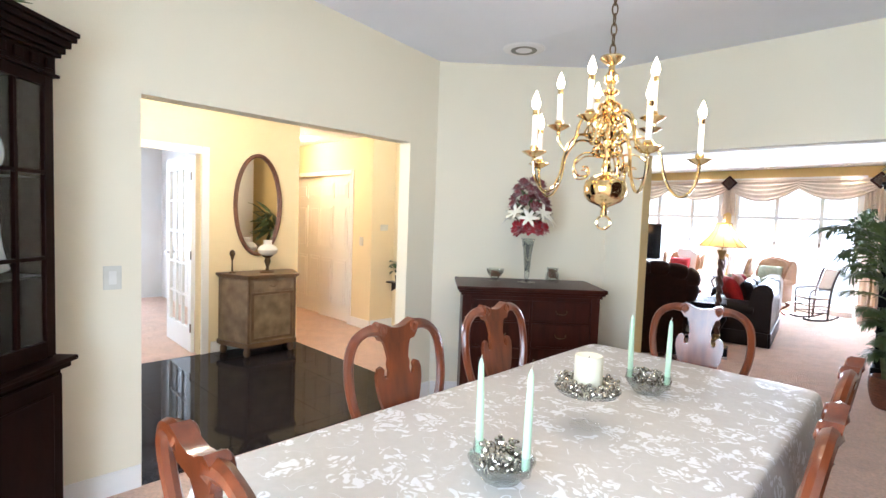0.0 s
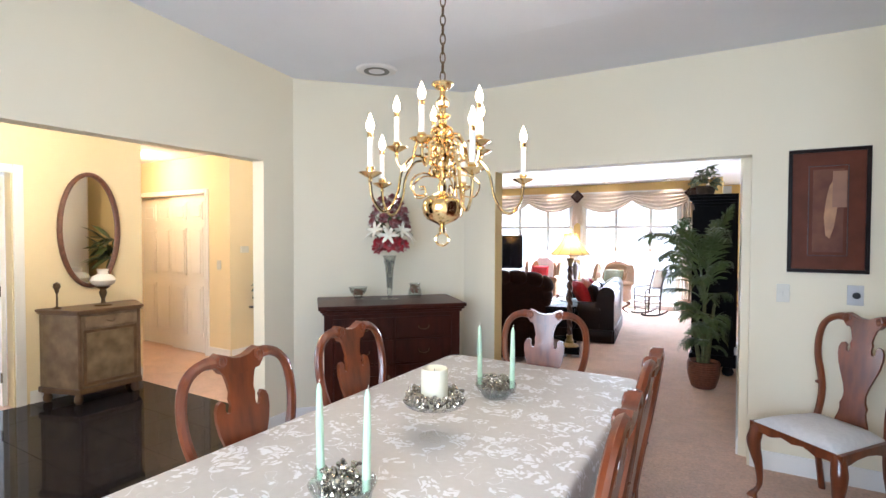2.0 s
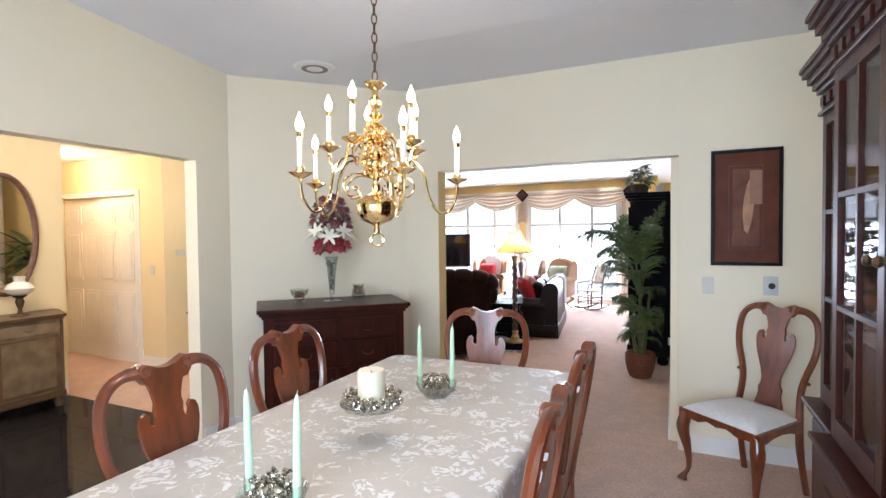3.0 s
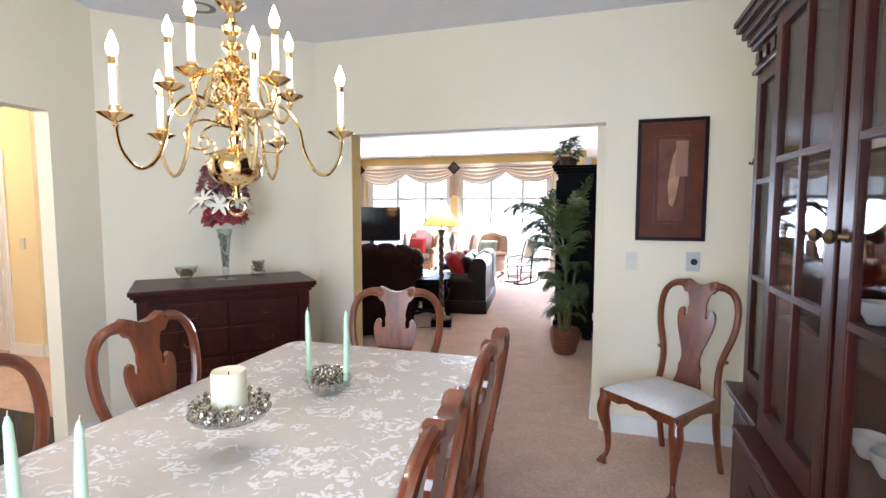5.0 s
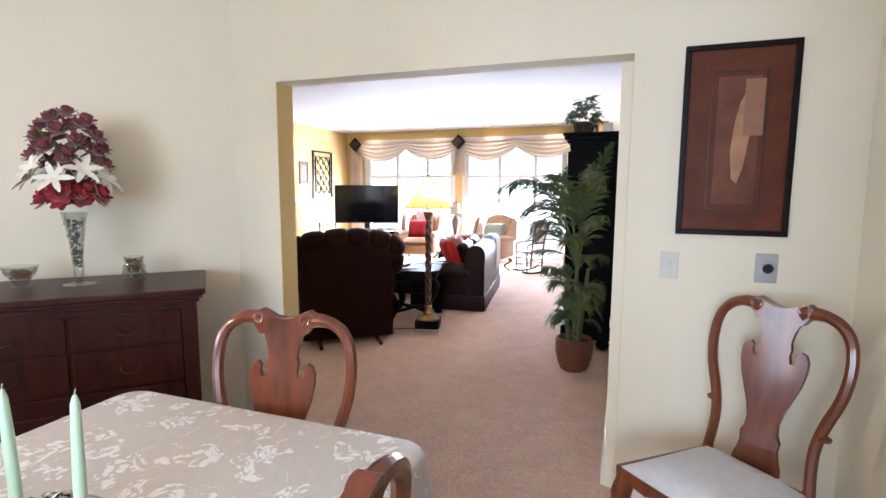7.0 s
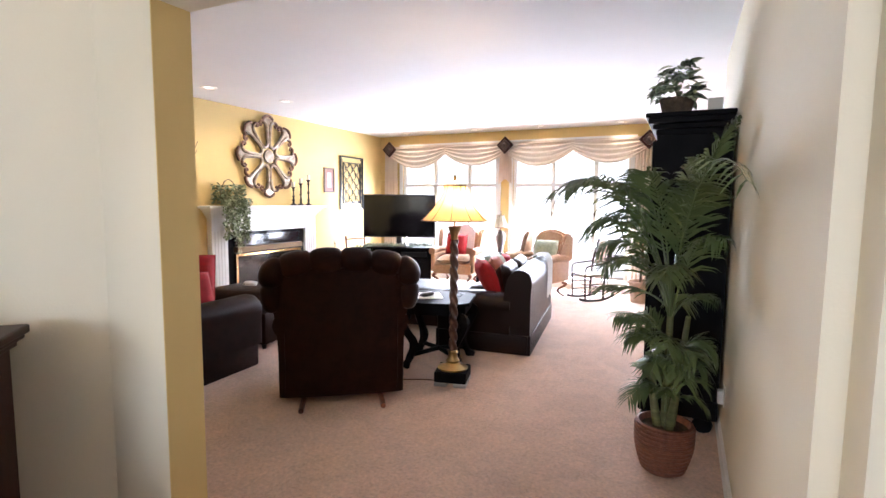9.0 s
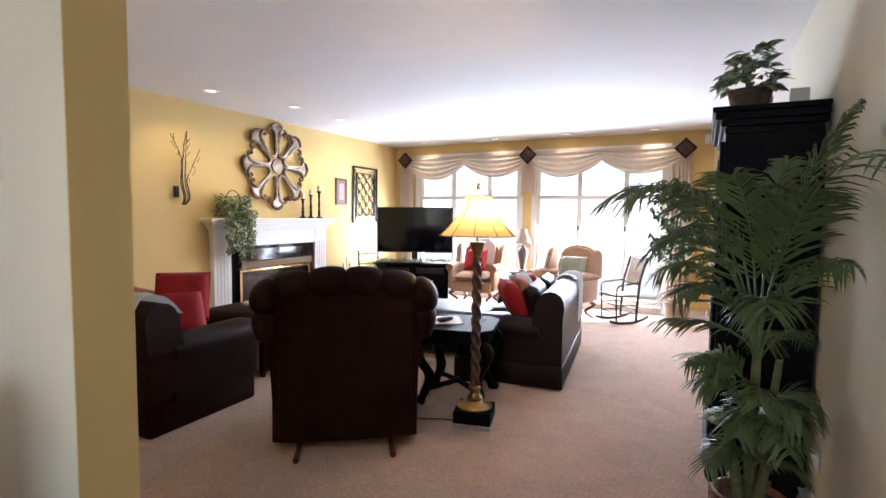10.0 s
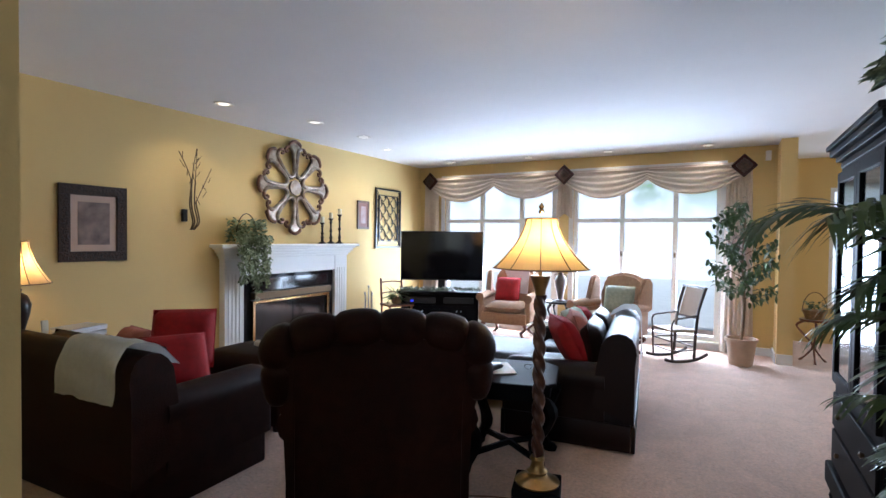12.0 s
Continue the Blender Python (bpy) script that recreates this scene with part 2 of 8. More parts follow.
def tube(bm, pts, rad, seg=8, m=I4, closed=False, flat=1.0):
    pts = [Vector(p) for p in pts]
    n = len(pts)
    rings, up = [], None
    for i, p in enumerate(pts):
        if closed:
            t = pts[(i + 1) % n] - pts[i - 1]
        else:
            t = pts[min(i + 1, n - 1)] - pts[max(i - 1, 0)]
        t.normalize()
        if up is None:
            up = Vector((0, 0, 1)) if abs(t.z) < 0.9 else Vector((1, 0, 0))
        side = t.cross(up).normalized()
        up = side.cross(t).normalized()
        r = rad[i] if isinstance(rad, (list, tuple)) else rad
        rings.append([bm.verts.new(m @ (p + side * (r * math.cos(2 * math.pi * k / seg)) + up * (r * flat * math.sin(2 * math.pi * k / seg)))) for k in range(seg)])
    last = n if closed else n - 1
    for i in range(last):
        a, b = rings[i], rings[(i + 1) % n]
        for k in range(seg):
            j = (k + 1) % seg
            bm.faces.new((a[k], a[j], b[j], b[k]))
    if not closed:
        bm.faces.new(rings[0][::-1])
        bm.faces.new(rings[-1])


def slab(bm, outline, d0, d1, m=I4):
    """A flat outline in x and z, thickened along y from d0 to d1."""
    a = [bm.verts.new(m @ Vector((x, d0, z))) for x, z in outline]
    b = [bm.verts.new(m @ Vector((x, d1, z))) for x, z in outline]
    n = len(outline)
    bm.faces.new(a)
    bm.faces.new(b[::-1])
    for i in range(n):
        j = (i + 1) % n
        bm.faces.new((a[j], a[i], b[i], b[j]))


def smooth_line(pts, n=6):
    """Points of a smooth line through pts."""
    pts = [Vector(p) for p in pts]
    out = []
    for i in range(len(pts) - 1):
        p0, p1, p2, p3 = pts[max(i - 1, 0)], pts[i], pts[i + 1], pts[min(i + 2, len(pts) - 1)]
        for k in range(n):
            t = k / n
            out.append(0.5 * (2 * p1 + (p2 - p0) * t + (2 * p0 - 5 * p1 + 4 * p2 - p3) * t * t + (3 * p1 - p0 - 3 * p2 + p3) * t ** 3))
    return out + [pts[-1]]


def cushion(bm, sx, sy, sz, m=I4, n=9, puff=0.5, seed=0):
    """A stuffed box with rounded edges and a domed top and bottom."""
    rng = random.Random(seed)
    ph = rng.random() * 6
    grids = []
    for side in (1, -1):
        g = []
        for i in range(n + 1):
            row = []
            for j in range(n + 1):
                u, v = 2 * i / n - 1, 2 * j / n - 1
                e = (1 - abs(u) ** 4) * (1 - abs(v) ** 4)
                h = (1 - puff) * (e ** 0.25) + puff * e ** 0.6
                shrink = 1 - 0.05 * (1 - e)
                w = 1 + 0.04 * math.sin(5 * u + 3 * v + ph)
                row.append(bm.verts.new(m @ Vector((u * sx / 2 * shrink, v * sy / 2 * shrink, side * sz / 2 * h * w))))
            g.append(row)
        grids.append(g)
    for g in grids:
        for i in range(n):
            for j in range(n):
                bm.faces.new((g[i][j], g[i + 1][j], g[i + 1][j + 1], g[i][j + 1]))
    bmesh.ops.remove_doubles(bm, verts=[v for g in grids for r in g for v in r], dist=1e-5)


def wall_box(name, x0, x1, y0, y1, z0, z1, material, label):
    bm = bmesh.new()
    box(bm, x0, x1, y0, y1, z0, z1)
    return tagged(part(name, bm, material, None, label), kind="structure", category=name.split("_")[0])


def slant(name, a, b, thick, z0, z1, material, label):
    """A wall from a to b in plan, its face on that line and its thickness to the left of the way."""
    d = Vector((b[0] - a[0], b[1] - a[1], 0))
    m = Matrix.Translation((a[0], a[1], 0)) @ Matrix.Rotation(math.atan2(d.y, d.x), 4, "Z")
    bm = bmesh.new()
    box(bm, 0, d.length, 0, thick, z0, z1, m)
    return tagged(part(name, bm, material, None, label), kind="structure", category="wall")


# ---- the place ----
HD, HL, HF = 2.74, 2.63, 2.49
HT = 3.2  # wall tops above the sloping part of the ceiling
RISE, YS = 0.085, 4.75  # the dining ceiling rises towards the back from here


def ceiling_z(y):
    return HD + max(0.0, YS - y) * RISE
XD, YD, XR = -2.315, 5.69, 1.65
YO = 5.83
YW, XF = 12.97, -4.865


def setting():
    W = "matt cream painted plaster wall of the dining room"
    # floors
    bm = bmesh.new()
    box(bm, -9.2, 4.6, -0.2, 14.6, -0.08, 0.0)
    tagged(part("floor", bm, CARPET, None, "beige cut-pile carpet with a faint pink tint"), kind="structure", category="floor")
    bm = bmesh.new()
    box(bm, -4.64, -2.44, 0.9, 4.71, 0.0, 0.004)
    tagged(part("foyer_floor", bm, GROUT, None, "dark grout bed under the polished black foyer tiles"), kind="structure", category="floor")
    # dining room
    t = 0.12
    wall_box("wall_foyer", XD - t, XD, 4.40, 4.69, 0, HT, CREAM, W)
    wall_box("wall_foyer", XD - t, XD, 2.555, 4.40, 2.06, HT, CREAM, W)
    wall_box("wall_foyer", XD - t, XD, 1.97, 2.555, 0, HT, CREAM, W)
    slant("wall_diagonal", (XD, 4.69), (-1.315, YD), 0.14, 0, HT, CREAM, W)
    slant("wall_diagonal", (-0.65, 0.305), (XD, 1.97), 0.14, 0, HT, CREAM, W)
    wall_box("wall_opening", -1.315, -1.021, YD, YO, 0, HT, CREAM, W)
    wall_box("wall_opening", -1.021, 0.805, YD, YO, 2.04, HT, CREAM, W)
    wall_box("jamb", -1.021, -1.017, YD + 0.001, YO, 0, 2.04, GOLD, "golden yellow painted side of the wide opening")
    wall_box("wall_opening", 0.805, XR + 0.14, YD, YO, 0, HT, CREAM, W)
    wall_box("wall_right", XR, XR + 0.14, 0.165, YD, 0, HT, CREAM, W)
    for a in ((-0.8, -0.5, 0, HT), (1.4, XR, 0, HT), (-0.5, 1.4, 0, 0.6), (-0.5, 1.4, 2.3, HT)):
        wall_box("wall_back", a[0], a[1], 0.165, 0.305, a[2], a[3], CREAM, W)
    bm = bmesh.new()
    side = [(YO, HD), (YS, HD), (0.1, ceiling_z(0.1))]
    ring = [(-2.5, y, z) for y, z in side] + [(-2.5, y, z + 0.1) for y, z in side[::-1]]
    a = [bm.verts.new(p) for p in ring]
    b = [bm.verts.new((1.9, p[1], p[2])) for p in ring]
    bm.faces.new(a)
    bm.faces.new(b[::-1])
    for i in range(6):
        bm.faces.new((a[i], b[i], b[(i + 1) % 6], a[(i + 1) % 6]))
    tagged(part("ceiling_dining", bm, CEIL_BLUE, None, "white dining room ceiling, gently sloping up towards the back"), kind="structure", category="ceiling")
    # living room
    G = "golden yellow painted plaster wall of the living room"
    wall_box("wall_fireplace", XF - 0.14, XF, 6.18, YW + 0.15, 0, HL, GOLD, G)
    wall_box("wall_living_south", XF, -2.2, 6.181, 6.22, 0, HL, GOLD, G)
    wall_box("wall_living_south", -2.34, -2.2, YO, 6.18, 0, HL, GOLD, G)
    wall_box("wall_living_south", -2.34, -1.42, YO - 0.14, YO, 0, HL, GOLD, G)
    wall_box("wall_living_right", 0.755, 0.97, YO + 0.001, 9.6, 0, HL, CREAM, "cream painted wall beside the armoire")
    for a in ((XF, -4.37, 0, HL), (-2.48, -2.19, 0, HL), (-0.29, 0.32, 0, HL), (-4.37, -2.48, 2.40, HL), (-2.19, -0.29, 2.40, HL), (-4.37, -2.48, 0, 0.11), (-2.19, -0.29, 0, 0.11)):
        wall_box("wall_window", a[0], a[1], YW, YW + 0.15, a[2], a[3], GOLD, G)
    wall_box("column", 0.32, 0.48, 12.55, YW + 0.15, 0, HL, GOLD, "golden yellow wall end beside the breakfast area")
    wall_box("ceiling_living", -5.0, 4.6, YO, 14.6, HL, HL + 0.1, CEIL, "flat white ceiling of the living room")
    # breakfast area
    wall_box("wall_breakfast", 4.4, 4.55, 9.6, 14.5, 0, HL, GOLD, G)
    wall_box("wall_breakfast", 0.97, 4.4, 9.46, 9.6, 0, HL, GOLD, G)
    for a in ((0.48, 1.05, 0, HL), (3.6, 4.4, 0, HL), (1.05, 3.6, 0, 0.5), (1.05, 3.6, 2.2, HL)):
        wall_box("wall_breakfast", a[0], a[1], 14.35, 14.5, a[2], a[3], GOLD, G)
    wall_box("wall_breakfast", 0.34, 0.48, YW + 0.15, 14.5, 0, HL, GOLD, G)
    # foyer and hall
    F = "warm yellow painted plaster wall of the foyer"
    wall_box("wall_study", -4.76, -4.64, 3.69, 4.78, 0, HF, FOYER, F)
    wall_box("wall_study", -4.76, -4.64, 2.6, 3.69, 2.05, HF, FOYER, F)
    wall_box("wall_study", -4.76, -4.64, 0.9, 2.6, 0, HF, FOYER, F)
    wall_box("wall_hall", -8.0, -4.76, 4.64, 4.78, 0, HF, FOYER, F)
    wall_box("wall_closet", -4.98, -4.52, 5.75, 5.89, 0, HF, FOYER, F)
    wall_box("wall_closet", -8.0, -6.55, 5.75, 5.89, 0, HF, FOYER, F)
    wall_box("wall_closet", -6.55, -4.98, 5.75, 5.89, 2.02, HF, FOYER, F)
    wall_box("wall_recess", -4.66, -4.52, 5.89, 6.12, 0, HF, FOYER, F)
    wall_box("wall_recess", -6.7, -2.34, 6.121, 6.18, 0, HF, FOYER, F)
    wall_box("wall_hall_end", -8.1, -8.0, 4.6, 5.84, 0, HF, FOYER, F)
    wall_box("wall_front", -4.76, -2.44, 0.78, 0.9, 0, HF, FOYER, F)
    wall_box("ceiling_foyer", -8.1, -2.435, 0.7, 6.12, HF, HF + 0.1, CEIL, "flat white ceiling of the foyer and hall")
    # study behind the glazed door
    S = "white painted wall of the bright study"
    wall_box("wall_study_far", -8.7, -8.55, 0.8, 4.64, 0, 0.5, WHITE, S)
    wall_box("wall_study_far", -8.7, -8.55, 0.8, 1.2, 0.5, HF, WHITE, S)
    wall_box("wall_study_far", -8.7, -8.55, 3.2, 4.64, 0.5, HF, WHITE, S)
    wall_box("wall_study_far", -8.7, -8.55, 1.2, 3.2, 2.2, HF, WHITE, S)
    wall_box("wall_study_side", -8.55, -4.76, 4.5, 4.635, 0, HF - 0.01, WHITE, S)
    wall_box("wall_study_side", -8.55, -4.76, 0.8, 0.9, 0, HF - 0.01, WHITE, S)
    wall_box("ceiling_study", -8.7, -4.76, 0.8, 4.635, HF - 0.008, HF - 0.001, CEIL, "flat white ceiling of the study")
    # outside
    # Added pale slab over the lawn, stands in for glare in the lower panes.
    bm = bmesh.new()
    box(bm, -14, 12, 13.2, 29.5, -0.35, -0.25)
    tagged(part("whitening_slab", bm, mat("pale_concrete", (0.80, 0.79, 0.77), 0.9, color2=(0.74, 0.73, 0.71), scale=3), None, "added pale concrete slab that whitens the ground outside the windows"), kind="structure", category="pavement")
    bm = bmesh.new()
    box(bm, -400, 400, -400, 400, -0.5, -0.35)
    tagged(part("ground", bm, mat("lawn", (0.10, 0.17, 0.05), 0.9, color2=(0.06, 0.11, 0.03), scale=2), None, "sunlit green lawn outside the windows"), kind="structure", category="ground")


setting()

# ---- dining room ----
def cloth_material():
    m = mat("damask_cloth", (0.60, 0.57, 0.535), 0.55, color2=(0.56, 0.53, 0.495), scale=40, bump=0.15, bscale=250)
    t = m.node_tree
    b = t.nodes["Principled BSDF"]
    old = b.inputs["Base Color"].links[0].from_socket
    co = t.nodes.new("ShaderNodeTexCoord")
    warp = t.nodes.new("ShaderNodeTexNoise")
    warp.inputs["Scale"].default_value = 9
    mixv = t.nodes.new("ShaderNodeMix")
    mixv.data_type, mixv.blend_type = "RGBA", "LINEAR_LIGHT"
    mixv.inputs[0].default_value = 0.10
    t.links.new(co.outputs["Object"], warp.inputs["Vector"])
    t.links.new(co.outputs["Object"], mixv.inputs[6])
    t.links.new(warp.outputs["Color"], mixv.inputs[7])

    def ramp(src, lo, hi, flip=False):
        r = t.nodes.new("ShaderNodeMapRange")
        r.inputs[1].default_value, r.inputs[2].default_value = lo, hi
        r.inputs[3].default_value, r.inputs[4].default_value = (1, 0) if flip else (0, 1)
        t.links.new(src, r.inputs[0])
        return r.outputs[0]

    v = t.nodes.new("ShaderNodeTexVoronoi")
    v.inputs["Scale"].default_value = 8.5
    t.links.new(mixv.outputs[2], v.inputs["Vector"])
    flower = ramp(v.outputs["Distance"], 0.42, 0.46, True)
    v2 = t.nodes.new("ShaderNodeTexVoronoi")
    v2.inputs["Scale"].default_value = 42
    t.links.new(mixv.outputs[2], v2.inputs["Vector"])
    petals = ramp(v2.outputs["Distance"], 0.44, 0.56, True)
    mul = t.nodes.new("ShaderNodeMath")
    mul.operation = "MULTIPLY"
    t.links.new(flower, mul.inputs[0])
    t.links.new(petals, mul.inputs[1])
    vine = t.nodes.new("ShaderNodeTexNoise")
    vine.inputs["Scale"].default_value = 6
    vine.inputs["Detail"].default_value = 1
    t.links.new(mixv.outputs[2], vine.inputs["Vector"])
    ab = t.nodes.new("ShaderNodeMath")
    ab.operation = "PINGPONG"
    ab.inputs[1].default_value = 0.09
    t.links.new(vine.outputs["Fac"], ab.inputs[0])
    line = ramp(ab.outputs[0], 0.003, 0.006, True)
    gate = t.nodes.new("ShaderNodeTexNoise")
    gate.inputs["Scale"].default_value = 14
    t.links.new(co.outputs["Object"], gate.inputs["Vector"])
    g2 = ramp(gate.outputs["Fac"], 0.48, 0.56)
    m2 = t.nodes.new("ShaderNodeMath")
    m2.operation = "MULTIPLY"
    t.links.new(line, m2.inputs[0])
    t.links.new(g2, m2.inputs[1])
    mx = t.nodes.new("ShaderNodeMath")
    mx.operation = "MAXIMUM"
    t.links.new(mul.outputs[0], mx.inputs[0])
    t.links.new(m2.outputs[0], mx.inputs[1])
    out = t.nodes.new("ShaderNodeMix")
    out.data_type = "RGBA"
    t.links.new(mx.outputs[0], out.inputs[0])
    t.links.new(old, out.inputs[6])
    out.inputs[7].default_value = (0.84, 0.84, 0.85, 1)
    t.links.new(out.outputs[2], b.inputs["Base Color"])
    rr = t.nodes.new("ShaderNodeMapRange")
    rr.inputs[3].default_value, rr.inputs[4].default_value = 0.62, 0.36
    t.links.new(mx.outputs[0], rr.inputs[0])
    t.links.new(rr.outputs[0], b.inputs["Roughness"])
    return m


def round_rect(x0, x1, y0, y1, r, n=6):
    out = []
    for cx, cy, a in ((x1 - r, y1 - r, 0), (x0 + r, y1 - r, 90), (x0 + r, y0 + r, 180), (x1 - r, y0 + r, 270)):
        for i in range(n + 1):
            t = radians(a + 90 * i / n)
            out.append((cx + r * math.cos(t), cy + r * math.sin(t)))
    return out


TX0, TX1, TY0, TY1, TZ = -0.80, 0.31, 2.27, 4.58, 0.765


def dining_table():
    tb = thing("dining_table", "cherry dining table under a pale damask cloth", "table", pose((TX0 + TX1) / 2, (TY0 + TY1) / 2, 0))
    hx, hy = (TX1 - TX0) / 2, (TY1 - TY0) / 2
    bm = bmesh.new()
    box(bm, -hx + 0.01, hx - 0.01, -hy + 0.01, hy - 0.01, TZ - 0.03, TZ - 0.004, bev=0.006)
    part("tabletop", bm, CHERRY_X, tb)
    bm = bmesh.new()
    for s in (1, -1):
        box(bm, s * (hx - 0.1) - 0.012, s * (hx - 0.1) + 0.012, -hy + 0.1, hy - 0.1, TZ - 0.12, TZ - 0.031)
        box(bm, -hx + 0.12, hx - 0.12, s * (hy - 0.1) - 0.012, s * (hy - 0.1) + 0.012, TZ - 0.12, TZ - 0.031)
    part("apron", bm, CHERRY_X, tb)
    for sx in (1, -1):
        for sy in (1, -1):
            bm = bmesh.new()
            x, y = sx * (hx - 0.1), sy * (hy - 0.1)
            tube(bm, smooth_line([(x, y, TZ - 0.035), (x, y, 0.62), (x + sx * 0.02, y + sy * 0.02, 0.5), (x, y, 0.25), (x - sx * 0.005, y - sy * 0.005, 0.08), (x + sx * 0.03, y + sy * 0.03, 0.0)], 4), [0.038] * 6 + [0.036] * 4 + [0.026] * 4 + [0.018] * 4 + [0.03] * 3, 10)
            part("leg", bm, CHERRY, tb, smooth=True)
    cl = thing("tablecloth", "pale grey-beige damask tablecloth with white flowers on the dining table", "tablecloth", pose((TX0 + TX1) / 2, (TY0 + TY1) / 2, 0))
    bm = bmesh.new()
    ring = []
    levels = [(-0.45, 0.0, 0), (-0.02, 0.0, 0), (0.0, -0.003, 0), (0.008, -0.012, 0), (0.012, -0.04, 0.3), (0.018, -0.10, 0.7), (0.026, -0.17, 1.0), (0.032, -0.235, 1.2)]
    for off, dz, wave in levels:
        o = round_rect(-hx, hx, -hy, hy, 0.07, 8)
        pts = []
        # walk the outline in even steps
        per = []
        for i in range(len(o)):
            a, b = Vector(o[i]), Vector(o[(i + 1) % len(o)])
            k = max(1, int((b - a).length / 0.05))
            per += [a.lerp(b, j / k) for j in range(k)]
        n = len(per)
        for i, p in enumerate(per):
            tan = (per[(i + 1) % n] - per[i - 1]).normalized()
            nrm = Vector((tan.y, -tan.x))
            w = wave * 0.012 * (math.sin(i * 0.55) + 0.6 * math.sin(i * 0.23 + 1))
            q = p + nrm * (off + w) if off > -0.1 else Vector((p.x * 0.5, p.y * 0.8))
            pts.append(bm.verts.new((q.x, q.y, TZ + dz + 0.003)))
        ring.append(pts)
    for a, b in zip(ring, ring[1:]):
        n = len(a)
        for i in range(n):
            bm.faces.new((a[i], a[(i + 1) % n], b[(i + 1) % n], b[i]))
    bm.faces.new(ring[0])
    part("cloth", bm, cloth_material(), cl, smooth=60)


def dining_chair(label, m, group="chairs of the dining set"):
    ch = thing("dining_chair", label, "chair", m, group)
    bm = bmesh.new()
    # seat frame with a scalloped front rail
    fw, bw, fy, by = 0.245, 0.19, -0.22, 0.21
    rail = [(-fw + 0.02, 0.44), (-fw + 0.02, 0.39)]
    for i in range(13):
        u = i / 12
        rail.append((-fw + 0.06 + u * 2 * (fw - 0.06), 0.385 + 0.02 * math.sin(u * math.pi) + 0.008 * math.cos(u * 6 * math.pi)))
    rail += [(fw - 0.02, 0.39), (fw - 0.02, 0.44)]
    slab(bm, rail, fy, fy + 0.025)
    box(bm, -bw, bw, by - 0.02, by + 0.01, 0.37, 0.44)
    for s in (1, -1):
        d = Vector((s * (bw - fw), by - fy, 0))
        mm = Matrix.Translation((s * fw, fy, 0)) @ Matrix.Rotation(math.atan2(d.y, d.x), 4, "Z")
        slab(bm, [(0.0, 0.44), (0.0, 0.40), (0.06, 0.385), (0.13, 0.40), (0.22, 0.405), (0.30, 0.395), (0.40, 0.37), (d.length, 0.37), (d.length, 0.44)], -0.012 if s > 0 else -0.012, 0.012, mm)
    part("seat_frame", bm, CHERRY, ch)
    bm = bmesh.new()
    n = 8
    top = []
    for i in range(n + 1):
        row = []
        for j in range(n + 1):
            u, v = 2 * i / n - 1, j / n
            w = (fw - 0.012) * (1 - v) + (bw - 0.005) * v
            e = (1 - abs(u) ** 5) * (1 - abs(2 * v - 1) ** 5)
            row.append(bm.verts.new((u * w, fy + 0.005 + v * (by - fy - 0.02), 0.445 + 0.045 * e ** 0.35)))
        top.append(row)
    for i in range(n):
        for j in range(n):
            bm.faces.new((top[i][j], top[i + 1][j], top[i + 1][j + 1], top[i][j + 1]))
    ed = [e for e in bm.edges if e.is_boundary]
    r = bmesh.ops.extrude_edge_only(bm, edges=ed)
    for v in r["geom"]:
        if isinstance(v, bmesh.types.BMVert):
            v.co.z = 0.425
    part("seat", bm, SEATFAB, ch, "pale upholstered drop-in seat", smooth=60)
    for s in (1, -1):
        bm = bmesh.new()
        x, y = s * (fw - 0.025), fy + 0.03
        tube(bm, smooth_line([(x, y, 0.43), (x + s * 0.012, y - 0.012, 0.37), (x + s * 0.018, y - 0.018, 0.31), (x, y, 0.19), (x - s * 0.006, y + 0.004, 0.08), (x + s * 0.01, y - 0.02, 0.025), (x + s * 0.012, y - 0.03, 0.0)], 3),
             [0.03, 0.032, 0.036, 0.036, 0.038, 0.038, 0.036, 0.032, 0.028, 0.022, 0.02, 0.017, 0.015, 0.013, 0.014, 0.02, 0.026, 0.03, 0.03], 10)
        part("front_leg", bm, CHERRY, ch, smooth=True)
        bm = bmesh.new()
        tube(bm, smooth_line([(s * bw * 0.97, by, 0.45), (s * bw * 0.97, by + 0.01, 0.25), (s * bw, by + 0.06, 0.0)], 4), [0.021] * 5 + [0.018] * 4, 8)
        part("back_leg", bm, CHERRY, ch, smooth=True)
    lean = Matrix(((1, 0, 0, 0), (0, 1, 0.17, by - 0.44 * 0.17), (0, 0, 1.04, -0.017), (0, 0, 0, 1)))
    hoop = [(0.188, 0, 0.43), (0.178, 0, 0.52), (0.178, 0, 0.60), (0.196, 0, 0.68), (0.226, 0, 0.77), (0.238, 0, 0.86), (0.228, 0, 0.945), (0.195, 0, 0.995), (0.145, 0, 1.018), (0.095, 0, 1.018), (0.07, 0, 1.008)]
    for s in (1, -1):
        bm = bmesh.new()
        pts = smooth_line([(s * x, y, z) for x, y, z in hoop], 3)
        tube(bm, pts, [0.019] * (len(pts) - 6) + [0.021, 0.022, 0.024, 0.026, 0.028, 0.026], 8, lean, flat=1.0)
        lathe(bm, [(0.0, -0.012), (0.02, -0.006), (0.024, 0.004), (0.0, 0.016)], 8, lean @ pose(s * 0.198, 0, 0.635), cap=False)
        part("stile", bm, CHERRY, ch, smooth=True)
    bm = bmesh.new()
    crest = [(-0.105, 1.035), (-0.085, 1.047), (-0.06, 1.038), (-0.035, 1.026), (0, 1.021), (0.035, 1.026), (0.06, 1.038), (0.085, 1.047), (0.105, 1.035), (0.10, 1.0), (0.08, 0.975), (0.0, 0.965), (-0.08, 0.975), (-0.10, 1.0)]
